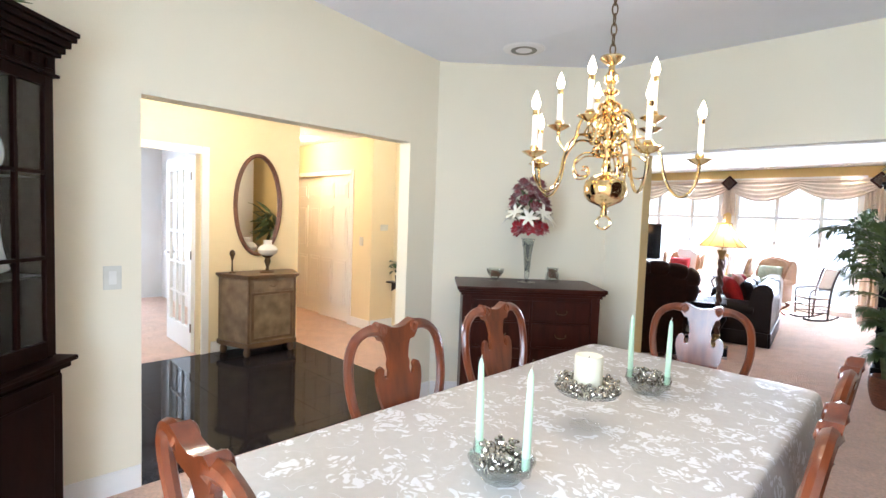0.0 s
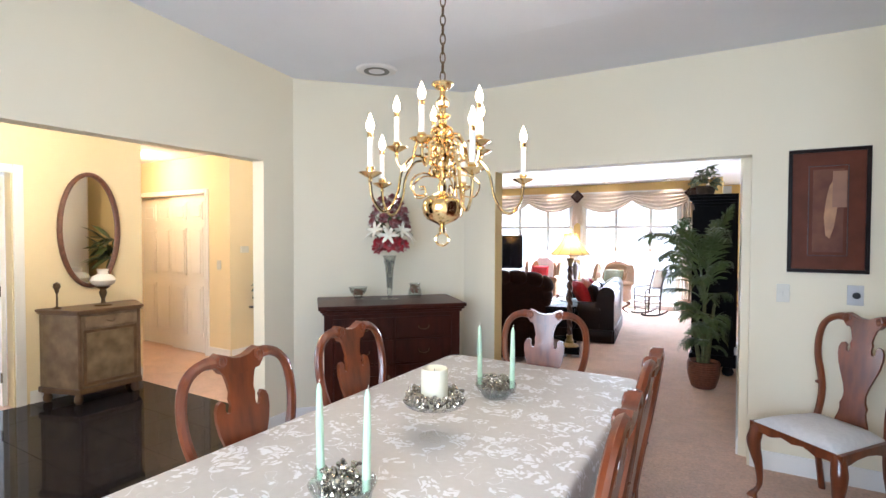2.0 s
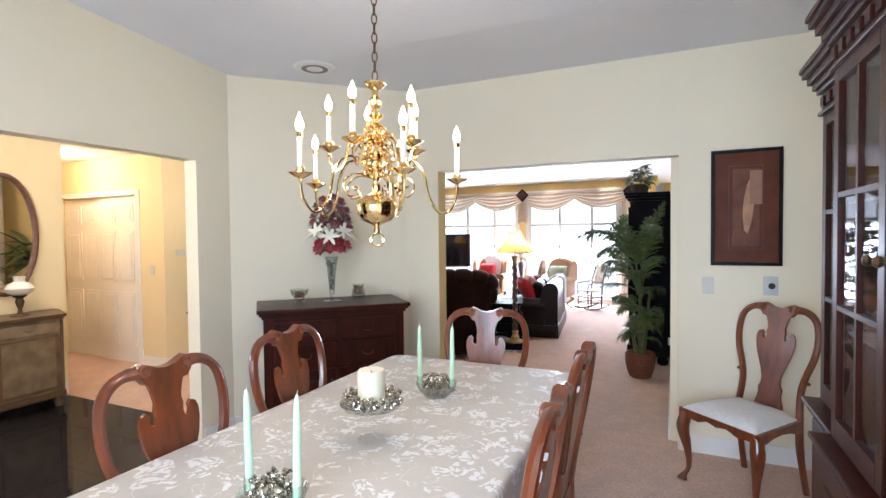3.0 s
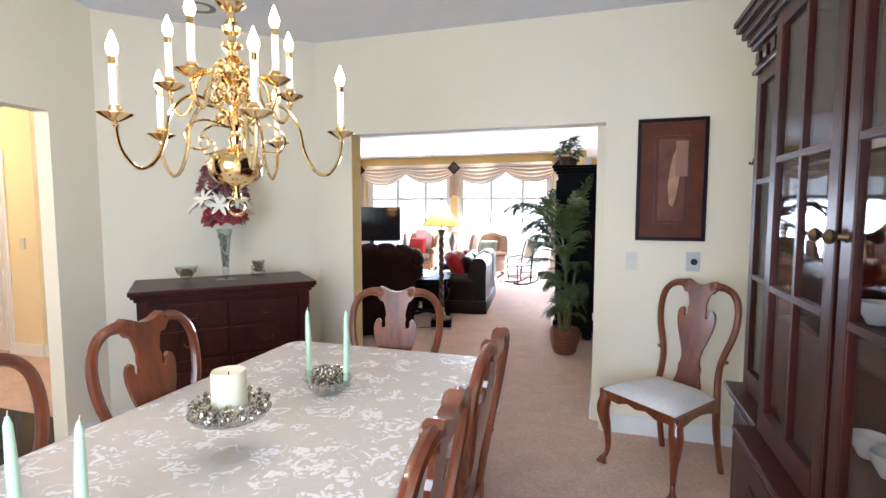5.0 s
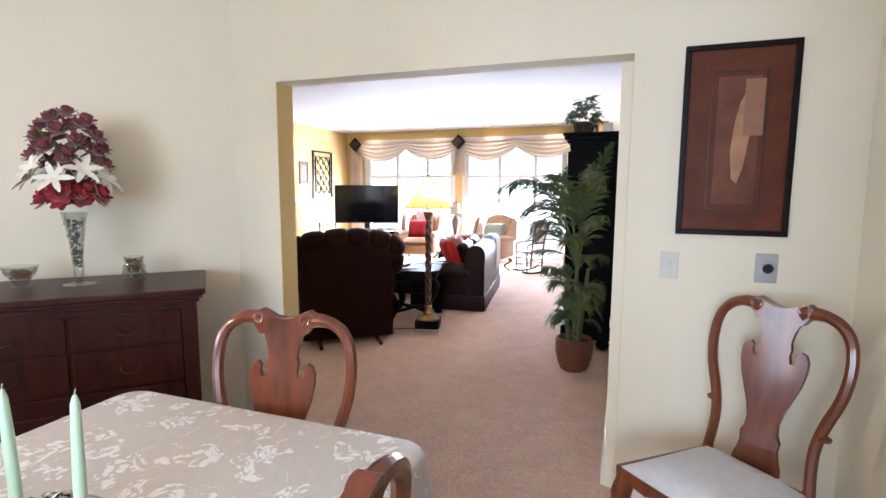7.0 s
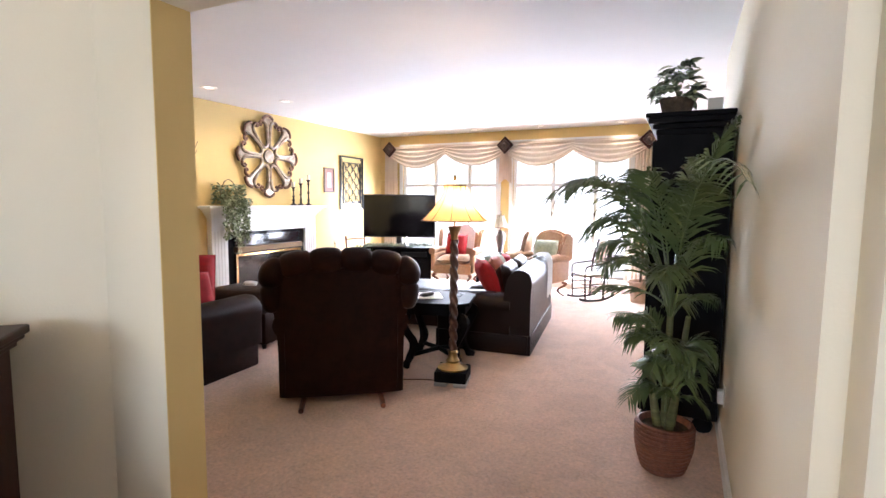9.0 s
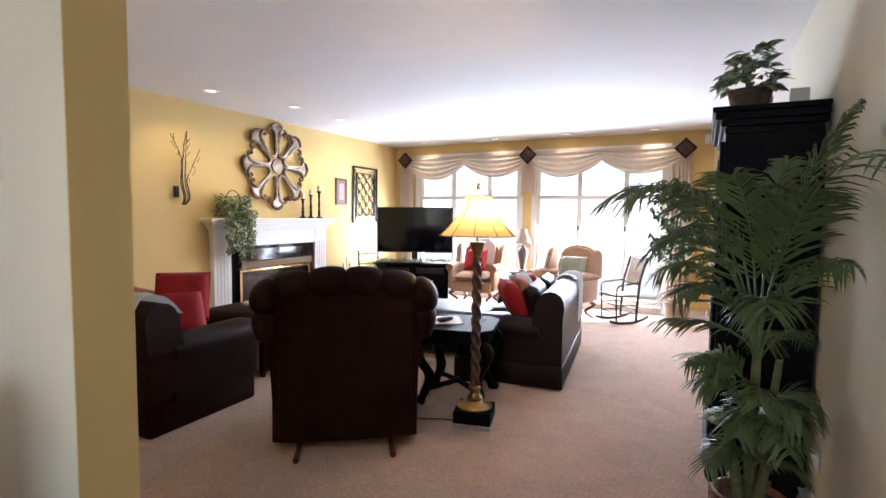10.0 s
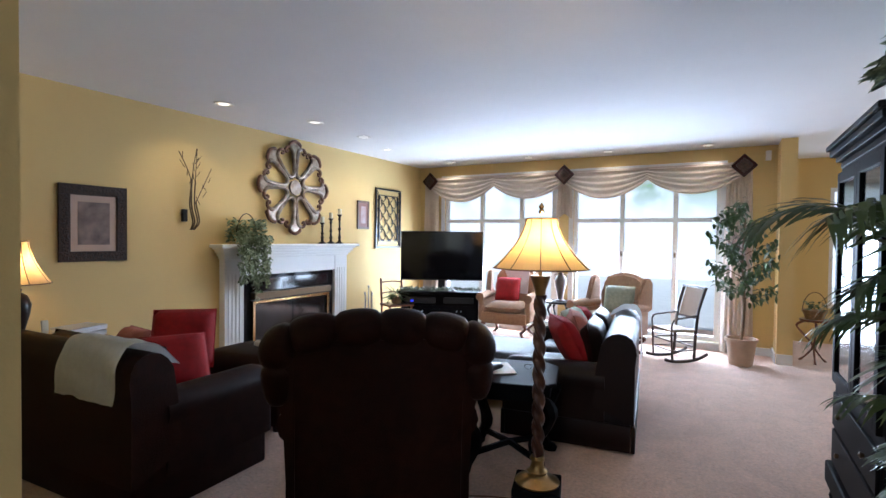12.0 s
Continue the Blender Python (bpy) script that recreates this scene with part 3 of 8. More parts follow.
    slab(bm, crest, -0.02, 0.02, lean)
    for s in (1, -1):
        tube(bm, [(s * (0.082 + 0.016 * math.cos(a / 10 * 2 * math.pi)), -0.022, 1.022 + 0.016 * math.sin(a / 10 * 2 * math.pi)) for a in range(10)], 0.006, 6, lean, closed=True)
    part("crest_rail", bm, CHERRY, ch, smooth=True)
    half = [(0.075, 0.985), (0.062, 0.955), (0.055, 0.93), (0.05, 0.905), (0.056, 0.885), (0.052, 0.86), (0.058, 0.838), (0.072, 0.838), (0.078, 0.855), (0.075, 0.872), (0.088, 0.885), (0.105, 0.878), (0.115, 0.855), (0.115, 0.82), (0.105, 0.77), (0.085, 0.715), (0.066, 0.665), (0.055, 0.62), (0.058, 0.585), (0.07, 0.56), (0.066, 0.53), (0.072, 0.50), (0.082, 0.475), (0.085, 0.45)]
    bm = bmesh.new()
    slab(bm, half + [(-x, z) for x, z in half[::-1]], -0.008, 0.008, lean)
    part("splat", bm, CHERRY, ch, "solid vase-shaped cherry splat")
    return ch


def chairs():
    base = dining_chair("polished cherry dining chair at the long side of the table", pose(-1.0, 3.27, 0, rz=90))
    base.matrix_basis = pose(-0.585, 3.08, 0, rz=90)
    copy_thing(base, pose(-0.605, 3.745, 0, rz=92))
    c = copy_thing(base, pose(-0.319, 2.43, 0, rz=180))
    tagged(c, "polished cherry dining chair at the foot of the table")
    copy_thing(base, pose(0.157, 3.859, 0, rz=-90))
    copy_thing(base, pose(0.177, 3.225, 0, rz=-88))
    c = copy_thing(base, pose(-0.196, 4.385, 0, rz=8))
    tagged(c, "polished cherry dining chair at the head of the table")
    c = copy_thing(base, pose(1.145, 5.235, 0, rz=-43))
    tagged(c, "polished cherry dining chair beside the wall and china cabinet")


def wreath(bm, r, z, n, seed, size=0.012, tall=0.03, m=I4):
    rng = random.Random(seed)
    for i in range(n):
        a, k = rng.uniform(0, 6.283), rng.uniform(-1, 1)
        rr = r + k * 0.022
        s = rng.uniform(0.5, 1.0) * size
        mm = m @ pose(rr * math.cos(a), rr * math.sin(a), z + rng.uniform(0, tall), rng.uniform(0, 180), rng.uniform(0, 180), 0) @ Matrix.Diagonal((s, s * 0.8, s * rng.uniform(0.5, 1), 1))
        bmesh.ops.create_icosphere(bm, subdivisions=1, radius=1, matrix=mm)


def taper_set(x, y, turn=0.0):
    ho = thing("candle_holder", "cut crystal double candle holder with silver beads on the tablecloth", "candle holder", pose(x, y, TZ + 0.004, rz=turn), "candle holders on the dining table")
    bm = bmesh.new()
    lathe(bm, [(0.0, 0.0), (0.055, 0.0), (0.06, 0.008), (0.08, 0.03), (0.095, 0.058), (0.09, 0.058), (0.075, 0.03), (0.055, 0.012), (0.0, 0.010)], 24, cap=False)
    for s in (1, -1):
        lathe(bm, [(0.0, 0.03), (0.014, 0.03), (0.018, 0.06), (0.016, 0.085), (0.014, 0.085), (0.012, 0.05), (0.0, 0.05)], 12, pose(s * 0.077, 0, 0), cap=False)
    part("crystal_base", bm, CRYSTAL, ho, smooth=True)
    bm = bmesh.new()
    wreath(bm, 0.042, 0.025, 230, int(x * 100 + y * 10), 0.012, 0.065)
    part("beaded_wreath", bm, SILVER, ho, "silver and smoky glass beads")
    for k, s in enumerate((1, -1)):
        c = thing("taper_candle", "mint green taper candle in the crystal holder", "candle", pose(x, y, TZ + 0.004, rz=turn) @ pose(s * 0.077, 0, 0.05, rx=1.5 * (k * 2 - 1)), "taper candles")
        bm = bmesh.new()
        lathe(bm, [(0.0115, 0.0), (0.0115, 0.02), (0.011, 0.16), (0.008, 0.255), (0.0035, 0.272)], 14)
        part("wax", bm, CANDLEG, c, smooth=True)
        bm = bmesh.new()
        tube(bm, [(0, 0, 0.270), (0.001, 0, 0.278), (0.003, 0, 0.284)], 0.0012, 5)
        part("wick", bm, CANDLEW, c)


def table_centre():
    x, y = -0.214, 3.395
    st = thing("pedestal_dish", "footed clear glass dish with silver beads on the tablecloth", "dish", pose(x, y, TZ + 0.004))
    bm = bmesh.new()
    lathe(bm, [(0.0, 0.004), (0.055, 0.0), (0.056, 0.004), (0.02, 0.012), (0.008, 0.025), (0.007, 0.085), (0.014, 0.10), (0.0, 0.101)], 24, cap=False)
    part("foot", bm, GLASS, st, "thin clear glass foot", smooth=True)
    bm = bmesh.new()
    lathe(bm, [(0.0, 0.102), (0.016, 0.102), (0.05, 0.112), (0.105, 0.125), (0.115, 0.14), (0.108, 0.136), (0.05, 0.122), (0.0, 0.120)], 28, cap=False)
    part("dish", bm, CRYSTAL, st, smooth=True)
    bm = bmesh.new()
    wreath(bm, 0.085, 0.135, 340, 5, 0.012, 0.035)
    part("beaded_wreath", bm, SILVER, st, "silver and gold beads")
    c = thing("pillar_candle", "thick ivory pillar candle on the glass dish", "candle", pose(x, y, TZ + 0.125))
    bm = bmesh.new()
    pts = [(0.0, 0.0), (0.048, 0.0), (0.049, 0.004), (0.049, 0.128), (0.046, 0.134), (0.038, 0.128), (0.012, 0.120), (0.0, 0.119)]
    lathe(bm, pts, 28, cap=False)
    part("wax", bm, CANDLEW, c, smooth=True)
    bm = bmesh.new()
    tube(bm, [(0, 0, 0.118), (0, 0, 0.130)], 0.0015, 5)
    part("wick", bm, BLACKP, c)
    taper_set(-0.197, 2.885, 4)
    taper_set(-0.214, 3.935, 6)


def chandelier():
    cx, cy = -0.226, 3.467
    ch = thing("chandelier", "polished brass two-tier chandelier with lit candle bulbs over the table", "chandelier", pose(cx, cy, 0))
    bm = bmesh.new()
    turned = [(0.0, 1.565), (0.012, 1.57), (0.014, 1.585), (0.008, 1.592), (0.014, 1.60), (0.03, 1.607), (0.055, 1.618), (0.072, 1.64), (0.076, 1.665), (0.070, 1.69), (0.05, 1.708), (0.025, 1.715), (0.014, 1.722), (0.018, 1.735), (0.012, 1.75), (0.02, 1.765), (0.026, 1.775), (0.016, 1.785), (0.014, 1.80), (0.024, 1.81), (0.03, 1.82), (0.02, 1.83),
               (0.013, 1.845), (0.022, 1.86), (0.03, 1.868), (0.03, 1.876), (0.016, 1.885), (0.014, 1.90), (0.026, 1.91), (0.016, 1.92), (0.014, 1.935), (0.030, 1.945), (0.030, 1.952), (0.014, 1.96), (0.013, 1.975), (0.024, 1.985), (0.027, 1.998), (0.02, 2.01), (0.011, 2.022), (0.011, 2.04), (0.03, 2.052), (0.042, 2.064), (0.040, 2.07), (0.015, 2.064), (0.0, 2.068)]
    drop = lambda z: 0.055 * min(1.0, max(0.0, (1.85 - z) / 0.13))
    lathe(bm, [(q, z - drop(z)) for q, z in turned], 20, cap=False)
    part("column", bm, BRASS, ch, "turned polished brass column with a ball", smooth=30)
    bm = bmesh.new()
    tube(bm, [(0.024 * math.cos(a / 14 * 6.283), 0, 1.49 + 0.024 * math.sin(a / 14 * 6.283)) for a in range(14)], 0.0045, 8, pose(0, 0, 0, rz=40), closed=True)
    part("ring", bm, BRASS, ch, smooth=True)
    # arms
    for tier, (n, R, zc, ph) in enumerate(((5, 0.302, 1.700, 30.8), (5, 0.173, 1.820, 60.2))):
        k = 1.0 if tier == 0 else 0.62
        for i in range(n):
            arm_m = pose(0, 0, 0, rz=ph + i * 360 / n)
            bm = bmesh.new()
            pts = smooth_line([(0.014, 0, zc + 0.05 * k), (R * 0.22, 0, zc + 0.082 * k), (R * 0.42, 0, zc + 0.088 * k), (R * 0.58, 0, zc + 0.035 * k), (R * 0.64, 0, zc - 0.045 * k), (R * 0.74, 0, zc - 0.10 * k), (R * 0.86, 0, zc - 0.112 * k), (R * 0.97, 0, zc - 0.07 * k), (R, 0, zc - 0.02), (R, 0, zc)], 5)
            tube(bm, pts, 0.0055, 7, arm_m)
            sc = smooth_line([(0.014, 0, zc + 0.02), (R * 0.30, 0, zc + 0.03), (R * 0.46, 0, zc - 0.005), (R * 0.40, 0, zc - 0.05 * k), (R * 0.26, 0, zc - 0.045 * k), (R * 0.27, 0, zc - 0.02), (R * 0.34, 0, zc - 0.02)], 4)
            tube(bm, sc, 0.0035, 6, arm_m)
            arm = part("arm", bm, BRASS, ch, smooth=True)
            bm = bmesh.new()
            lathe(bm, [(0.004, -0.02), (0.008, -0.012), (0.006, -0.004), (0.020, 0.002), (0.042, 0.015), (0.040, 0.017), (0.014, 0.008), (0.012, 0.02), (0.016, 0.028), (0.012, 0.036), (0.0, 0.036)], 16, arm_m @ pose(R, 0, zc), cap=False)
            part("drip_cup", bm, BRASS, arm, smooth=30)
            h = 0.10 if tier == 0 else 0.095
            bm = bmesh.new()
            lathe(bm, [(0.0095, 0.034), (0.0095, 0.034 + h)], 12, arm_m @ pose(R, 0, zc))
            part("candle_sleeve", bm, CANW, arm, smooth=True)
            bm = bmesh.new()
            lathe(bm, [(0.010, 0.034 + h), (0.010, 0.052 + h)], 12, arm_m @ pose(R, 0, zc))
            part("collar", bm, BRASS, arm, smooth=True)
            bm = bmesh.new()
            zb = 0.052 + h
            lathe(bm, [(0.006, zb), (0.013, zb + 0.012), (0.0145, zb + 0.024), (0.010, zb + 0.038), (0.005, zb + 0.052), (0.001, zb + 0.062)], 12, arm_m @ pose(R, 0, zc))
            part("bulb", bm, BULB, arm, smooth=True)
    # scroll ornaments round the column
    for z, r, n in ((1.80, 0.055, 6), (1.88, 0.045, 6), (1.74, 0.05, 6), (1.84, 0.06, 6)):
        for i in range(n):
            bm = bmesh.new()
            a0 = i * 60 + z * 700
            tube(bm, smooth_line([(0.012, 0, z), (r * 0.7, 0, z + 0.025), (r, 0, z + 0.005), (r * 0.85, 0, z - 0.015), (r * 0.65, 0, z - 0.004), (r * 0.75, 0, z + 0.008)], 4), 0.004, 6, pose(0, 0, 0, rz=a0))
            part("scroll", bm, BRASS, ch, smooth=True)
    # chain and canopy
    z, k = 2.075, 0
    while z < ceiling_z(cy) - 0.05:
        bm = bmesh.new()
        pts = [(0.0095 * math.cos(a / 12 * 6.283), 0, 0.021 * math.sin(a / 12 * 6.283)) for a in range(12)]
        tube(bm, pts, 0.0027, 6, pose(0, 0, z + 0.019, rz=45 + 90 * (k % 2)), closed=True)
        part("chain_link", bm, BRONZE, ch, smooth=True)
        z, k = z + 0.0345, k + 1
    zt = ceiling_z(cy)
    bm = bmesh.new()
    lathe(bm, [(0.0, zt - 0.055), (0.01, zt - 0.05), (0.03, zt - 0.035), (0.06, zt - 0.012), (0.065, zt + 0.003), (0.0, zt + 0.003)], 24, cap=False)
    part("canopy", bm, BRASS, ch, smooth=True)
    # the ten bulbs' light
    for i in range(3):
        a = radians(12 + 120 * i)
        lamp("chandelier_light", "POINT", 9, (1.0, 0.74, 0.45), pose(cx + 0.36 * math.cos(a), cy + 0.36 * math.sin(a), 1.95), soft=0.06)


# plan axes of the diagonal wall behind the sideboard
def sideboard():
    d = 0.7071
    # local x runs along the front to the far end, -y is the front
    m = Matrix.Translation((-1.66, 4.685, 0)) @ Matrix.Rotation(radians(45), 4, "Z")
    sb = thing("sideboard", "dark mahogany sideboard with drawers standing across the corner", "sideboard", m)
    # front line passes through (-1.68,4.32) and (-0.94,5.07)
    L, D, H = 1.05, 0.52, 1.02
    ox, oy = 0.245, 0.0
    def bx(bm, x0, x1, y0, y1, z0, z1, bev=0.0):
        box(bm, x0 + ox, x1 + ox, y0 + oy, y1 + oy, z0, z1, bev=bev)
    x0, x1 = -L / 2, L / 2
    f = -D / 2 + 0.04
    bm = bmesh.new()
    bx(bm, x0, x1, f, D / 2 + 0.09, H - 0.028, H, 0.006)
    part("top", bm, MAHOG, sb, "polished mahogany top")
    bm = bmesh.new()
    bx(bm, x0 + 0.012, x1 - 0.012, f + 0.012, D / 2 + 0.09 - 0.005, H - 0.045, H - 0.029, 0.006)
    bx(bm, x0 + 0.028, x1 - 0.028, f + 0.028, D / 2 + 0.09 - 0.02, H - 0.065, H - 0.046, 0.004)
    part("moulding", bm, MAHOG, sb)
    bm = bmesh.new()
    bx(bm, x0 + 0.05, x1 - 0.05, f + 0.055, D / 2 + 0.09 - 0.02, 0.09, H - 0.066)
    part("carcass", bm, MAHOG, sb)
    bm = bmesh.new()
    bx(bm, x0 + 0.035, x1 - 0.035, f + 0.035, D / 2 + 0.09 - 0.02, 0.0, 0.089, 0.006)
    part("plinth", bm, MAHOG, sb)
    for s in (1, -1):
        bm = bmesh.new()
        xx = s * (L / 2 - 0.07)
        bx(bm, xx - 0.03, xx + 0.03, f + 0.045, f + 0.056, 0.09, H - 0.066, 0.004)
        part("pilaster", bm, MAHOG, sb)
    rows = [(0.78, 0.925), (0.60, 0.765), (0.12, 0.585)]
    for r, (z0, z1) in enumerate(rows):
        for s in (1, -1):
            xa, xb = (0.008, L / 2 - 0.105) if s > 0 else (-L / 2 + 0.105, -0.008)
            bm = bmesh.new()
            bx(bm, xa, xb, f + 0.043, f + 0.055, z0, z1, 0.004)
            if r == 2:
                bx(bm, xa + 0.06, xb - 0.06, f + 0.036, f + 0.044, z0 + 0.07, z1 - 0.07, 0.006)
            dr = part("drawer" if r < 2 else "door", bm, MAHOG, sb)
            bm = bmesh.new()
            xc, zc = (xa + xb) / 2, (z0 + z1) / 2
            if r < 2:
                tube(bm, smooth_line([(xc - 0.04 + ox, f + 0.042, zc + 0.01), (xc - 0.03 + ox, f + 0.026, zc - 0.008), (xc + ox, f + 0.022, zc - 0.014), (xc + 0.03 + ox, f + 0.026, zc - 0.008), (xc + 0.04 + ox, f + 0.042, zc + 0.01)], 3), 0.004, 6)
            else:
                lathe(bm, [(0.0, 0), (0.012, 0), (0.014, 0.012), (0.0, 0.018)], 10, pose((xb - 0.03 if s < 0 else xa + 0.03) + ox, f + 0.042, 0.5, rx=90))
            part("handle", bm, BRONZE, dr, "dark bronze handle", smooth=True)
    # vase of silk flowers and two crystal bowls
    def on(x, y):
        return m @ pose(x + ox, y + oy, H)
    va = thing("flower_vase", "tall cut crystal trumpet vase on the sideboard", "vase", on(0.005, 0.083))
    bm = bmesh.new()
    lathe(bm, [(0.0, 0.0), (0.065, 0.0), (0.066, 0.006), (0.02, 0.016), (0.014, 0.035), (0.018, 0.05), (0.022, 0.08), (0.028, 0.18), (0.040, 0.28), (0.052, 0.335), (0.049, 0.335), (0.036, 0.28), (0.024, 0.18), (0.016, 0.09), (0.0, 0.085)], 24, cap=False)
    part("crystal", bm, CRYSTAL, va, smooth=25)
    bm = bmesh.new()
    rng = random.Random(3)
    for i in range(120):
        z = rng.uniform(0.09, 0.31)
        r = (0.016 + (z - 0.09) * 0.11) * rng.random() ** 0.5
        a = rng.uniform(0, 6.28)
        bmesh.ops.create_icosphere(bm, subdivisions=1, radius=rng.uniform(0.004, 0.008), matrix=Matrix.Translation((r * math.cos(a), r * math.sin(a), z)))
    part("pebbles", bm, mat("smoky_glass_pebbles", (0.22, 0.23, 0.22), 0.15, color2=(0.08, 0.08, 0.08), scale=60), va, "smoky pebbles inside the vase")
    fl = thing("silk_flowers", "silk bouquet of burgundy roses, white lilies and pink blooms", "flowers", on(0.005, 0.083) @ pose(0, 0, 0.33) @ Matrix.Diagonal((0.9, 0.9, 1.06, 1)))
    def petal(bm, mm, ln, wd, cup):
        rows = []
        for i in range(4):
            u = i / 3
            w = wd * math.sin(0.35 + u * 2.5) * 0.9
            z = cup * u * u
            rows.append([bm.verts.new(mm @ Vector((u * ln, k * w, z + abs(k) * 0.15 * wd))) for k in (-1, 0, 1)])
        for a, b in zip(rows, rows[1:]):
            for k in (0, 1):
                bm.faces.new((a[k], a[k + 1], b[k + 1], b[k]))
    def bloom(kind, p, rr, seed):
        rng = random.Random(seed)
        bm = bmesh.new()
        up = Vector((p[0], p[1], p[2] * 0.5 + 0.05)).normalized()
        q = up.to_track_quat("Z", "Y").to_matrix().to_4x4()
        base = Matrix.Translation(p) @ q
        if kind == "lily":
            for i in range(6):
                petal(bm, base @ pose(0, 0, 0, 0, -20 + rng.uniform(-8, 8), i * 60), 0.085, 0.017, -0.02)
            part("lily", bm, mat_white_petal, fl, "white lily", smooth=True)
        else:
            for ring, (n, el, ln) in enumerate(((5, -70, 0.5), (6, -45, 0.8), (7, -15, 1.0), (6, 10, 0.9))):
                for i in range(n):
                    petal(bm, base @ pose(0, 0, 0, 0, el + rng.uniform(-10, 10), i * 360 / n + ring * 25), rr * ln, rr * 0.38, rr * 0.25)
            part("rose" if kind == "rose" else "dusty_bloom", bm, mat_rose if kind == "rose" else mat_dusty, fl, smooth=True)
    mat_white_petal = mat("white_petal", (0.80, 0.79, 0.72), 0.6, color2=(0.72, 0.71, 0.6), scale=20)
    mat_rose = mat("burgundy_petal", (0.42, 0.006, 0.020), 0.7, color2=(0.25, 0.004, 0.012), scale=25, sheen=0.4)
    mat_dusty = mat("dusty_pink_petal", (0.26, 0.050, 0.055), 0.7, color2=(0.12, 0.02, 0.024), scale=25, sheen=0.4)
    for i in range(16):
        a = i * 2.4
        r = 0.125 * math.sqrt((i + 0.5) / 16)
        bloom("rose", (r * math.cos(a), r * math.sin(a), 0.075 - 0.35 * (r - 0.06) + 0.02 * (i % 2)), 0.062, 20 + i)
    for i in range(9):
        a = i * 0.7 + 0.3
        bloom("lily", (0.165 * math.cos(a), 0.165 * math.sin(a), 0.145 + 0.035 * (i % 2)), 0.06, 40 + i)
    for i in range(24):
        a = i * 2.4
        z = 0.20 + 0.20 * (i / 23)
        r = 0.14 * math.sqrt(max(0.08, 1 - ((z - 0.20) / 0.22) ** 2))
        bloom("dusty", (r * math.cos(a), r * math.sin(a), z), 0.052, 60 + i)
    bm = bmesh.new()
    for i in range(22):
        a = i * 2.4
        petal(bm, pose(0.05 * math.cos(a), 0.05 * math.sin(a), 0.06 + 0.011 * i, 0, -25, math.degrees(a)), 0.115, 0.022, 0.01)
    part("foliage", bm, LEAF, fl, "dark green leaves", smooth=True)
    for s, kk in ((-0.225, 0), (0.215, 1)):
        bo = thing("votive_bowl", ("small scalloped crystal bowl" if kk == 0 else "small round crystal votive glass") + " of potpourri on the sideboard", "bowl", on(s, 0.15) @ Matrix.Scale(1.35, 4))
        bm = bmesh.new()
        if kk == 0:
            lathe(bm, [(0.0, 0.0), (0.028, 0.0), (0.02, 0.01), (0.024, 0.02), (0.045, 0.045), (0.052, 0.07), (0.049, 0.07), (0.04, 0.045), (0.0, 0.024)], 20, cap=False)
        else:
            lathe(bm, [(0.0, 0.0), (0.032, 0.0), (0.04, 0.02), (0.036, 0.05), (0.028, 0.065), (0.034, 0.085), (0.031, 0.085), (0.025, 0.065), (0.033, 0.05), (0.036, 0.02), (0.0, 0.006)], 20, cap=False)
        part("crystal", bm, CRYSTAL, bo, smooth=30)
        bm = bmesh.new()
        rng = random.Random(9 + kk)
        for i in range(40):
            a, r = rng.uniform(0, 6.28), 0.028 * rng.random() ** 0.5
            bmesh.ops.create_icosphere(bm, subdivisions=1, radius=rng.uniform(0.004, 0.009), matrix=Matrix.Translation((r * math.cos(a), r * math.sin(a), rng.uniform(0.028, 0.055 + 0.02 * kk))))
        part("potpourri", bm, mat("potpourri_%s" % ("light" if kk else "dark"), (0.30, 0.09, 0.07), 0.8, color2=(0.12, 0.14, 0.07), scale=70), bo, "dried red and green potpourri")


def glazed_door(bm_list, parent, x0, x1, y, z0, z1, cols, rows, wood, knob_x=None):
    """A glazed cabinet door in the local x z plane, its face towards -y."""
    st, mu = 0.05, 0.016
    bm = bmesh.new()
    box(bm, x0, x0 + st, y, y + 0.022, z0, z1, bev=0.003)
    box(bm, x1 - st, x1, y, y + 0.022, z0, z1, bev=0.003)
    box(bm, x0 + st, x1 - st, y, y + 0.022, z0, z0 + st + 0.02)
    box(bm, x0 + st, x1 - st, y, y + 0.022, z1 - st, z1)
    door = part("door", bm, wood, parent)
    gx0, gx1, gz0, gz1 = x0 + st, x1 - st, z0 + st + 0.02, z1 - st
    for i in range(1, cols):
        xc = gx0 + (gx1 - gx0) * i / cols
        bm = bmesh.new()
        box(bm, xc - mu / 2, xc + mu / 2, y + 0.002, y + 0.018, gz0, gz1)
        part("muntin", bm, wood, door)
    for j in range(1, rows):
        zc = gz0 + (gz1 - gz0) * j / rows
        bm = bmesh.new()
        box(bm, gx0, gx1, y + 0.0005, y + 0.019, zc - mu / 2, zc + mu / 2)
        part("muntin", bm, wood, door)
    bm = bmesh.new()
    box(bm, gx0, gx1, y + 0.010, y + 0.013, gz0, gz1)
    part("pane", bm, GLASS, door, "clear glass")
    if knob_x is not None:
        bm = bmesh.new()
        lathe(bm, [(0.012, 0), (0.008, 0.006), (0.006, 0.016), (0.014, 0.022), (0.016, 0.03), (0.010, 0.037), (0.0, 0.039)], 12, pose(knob_x, y, (z0 + z1) / 2, rx=90), cap=False)
        part("knob", bm, BRONZE, door, "dark bronze knob", smooth=True)


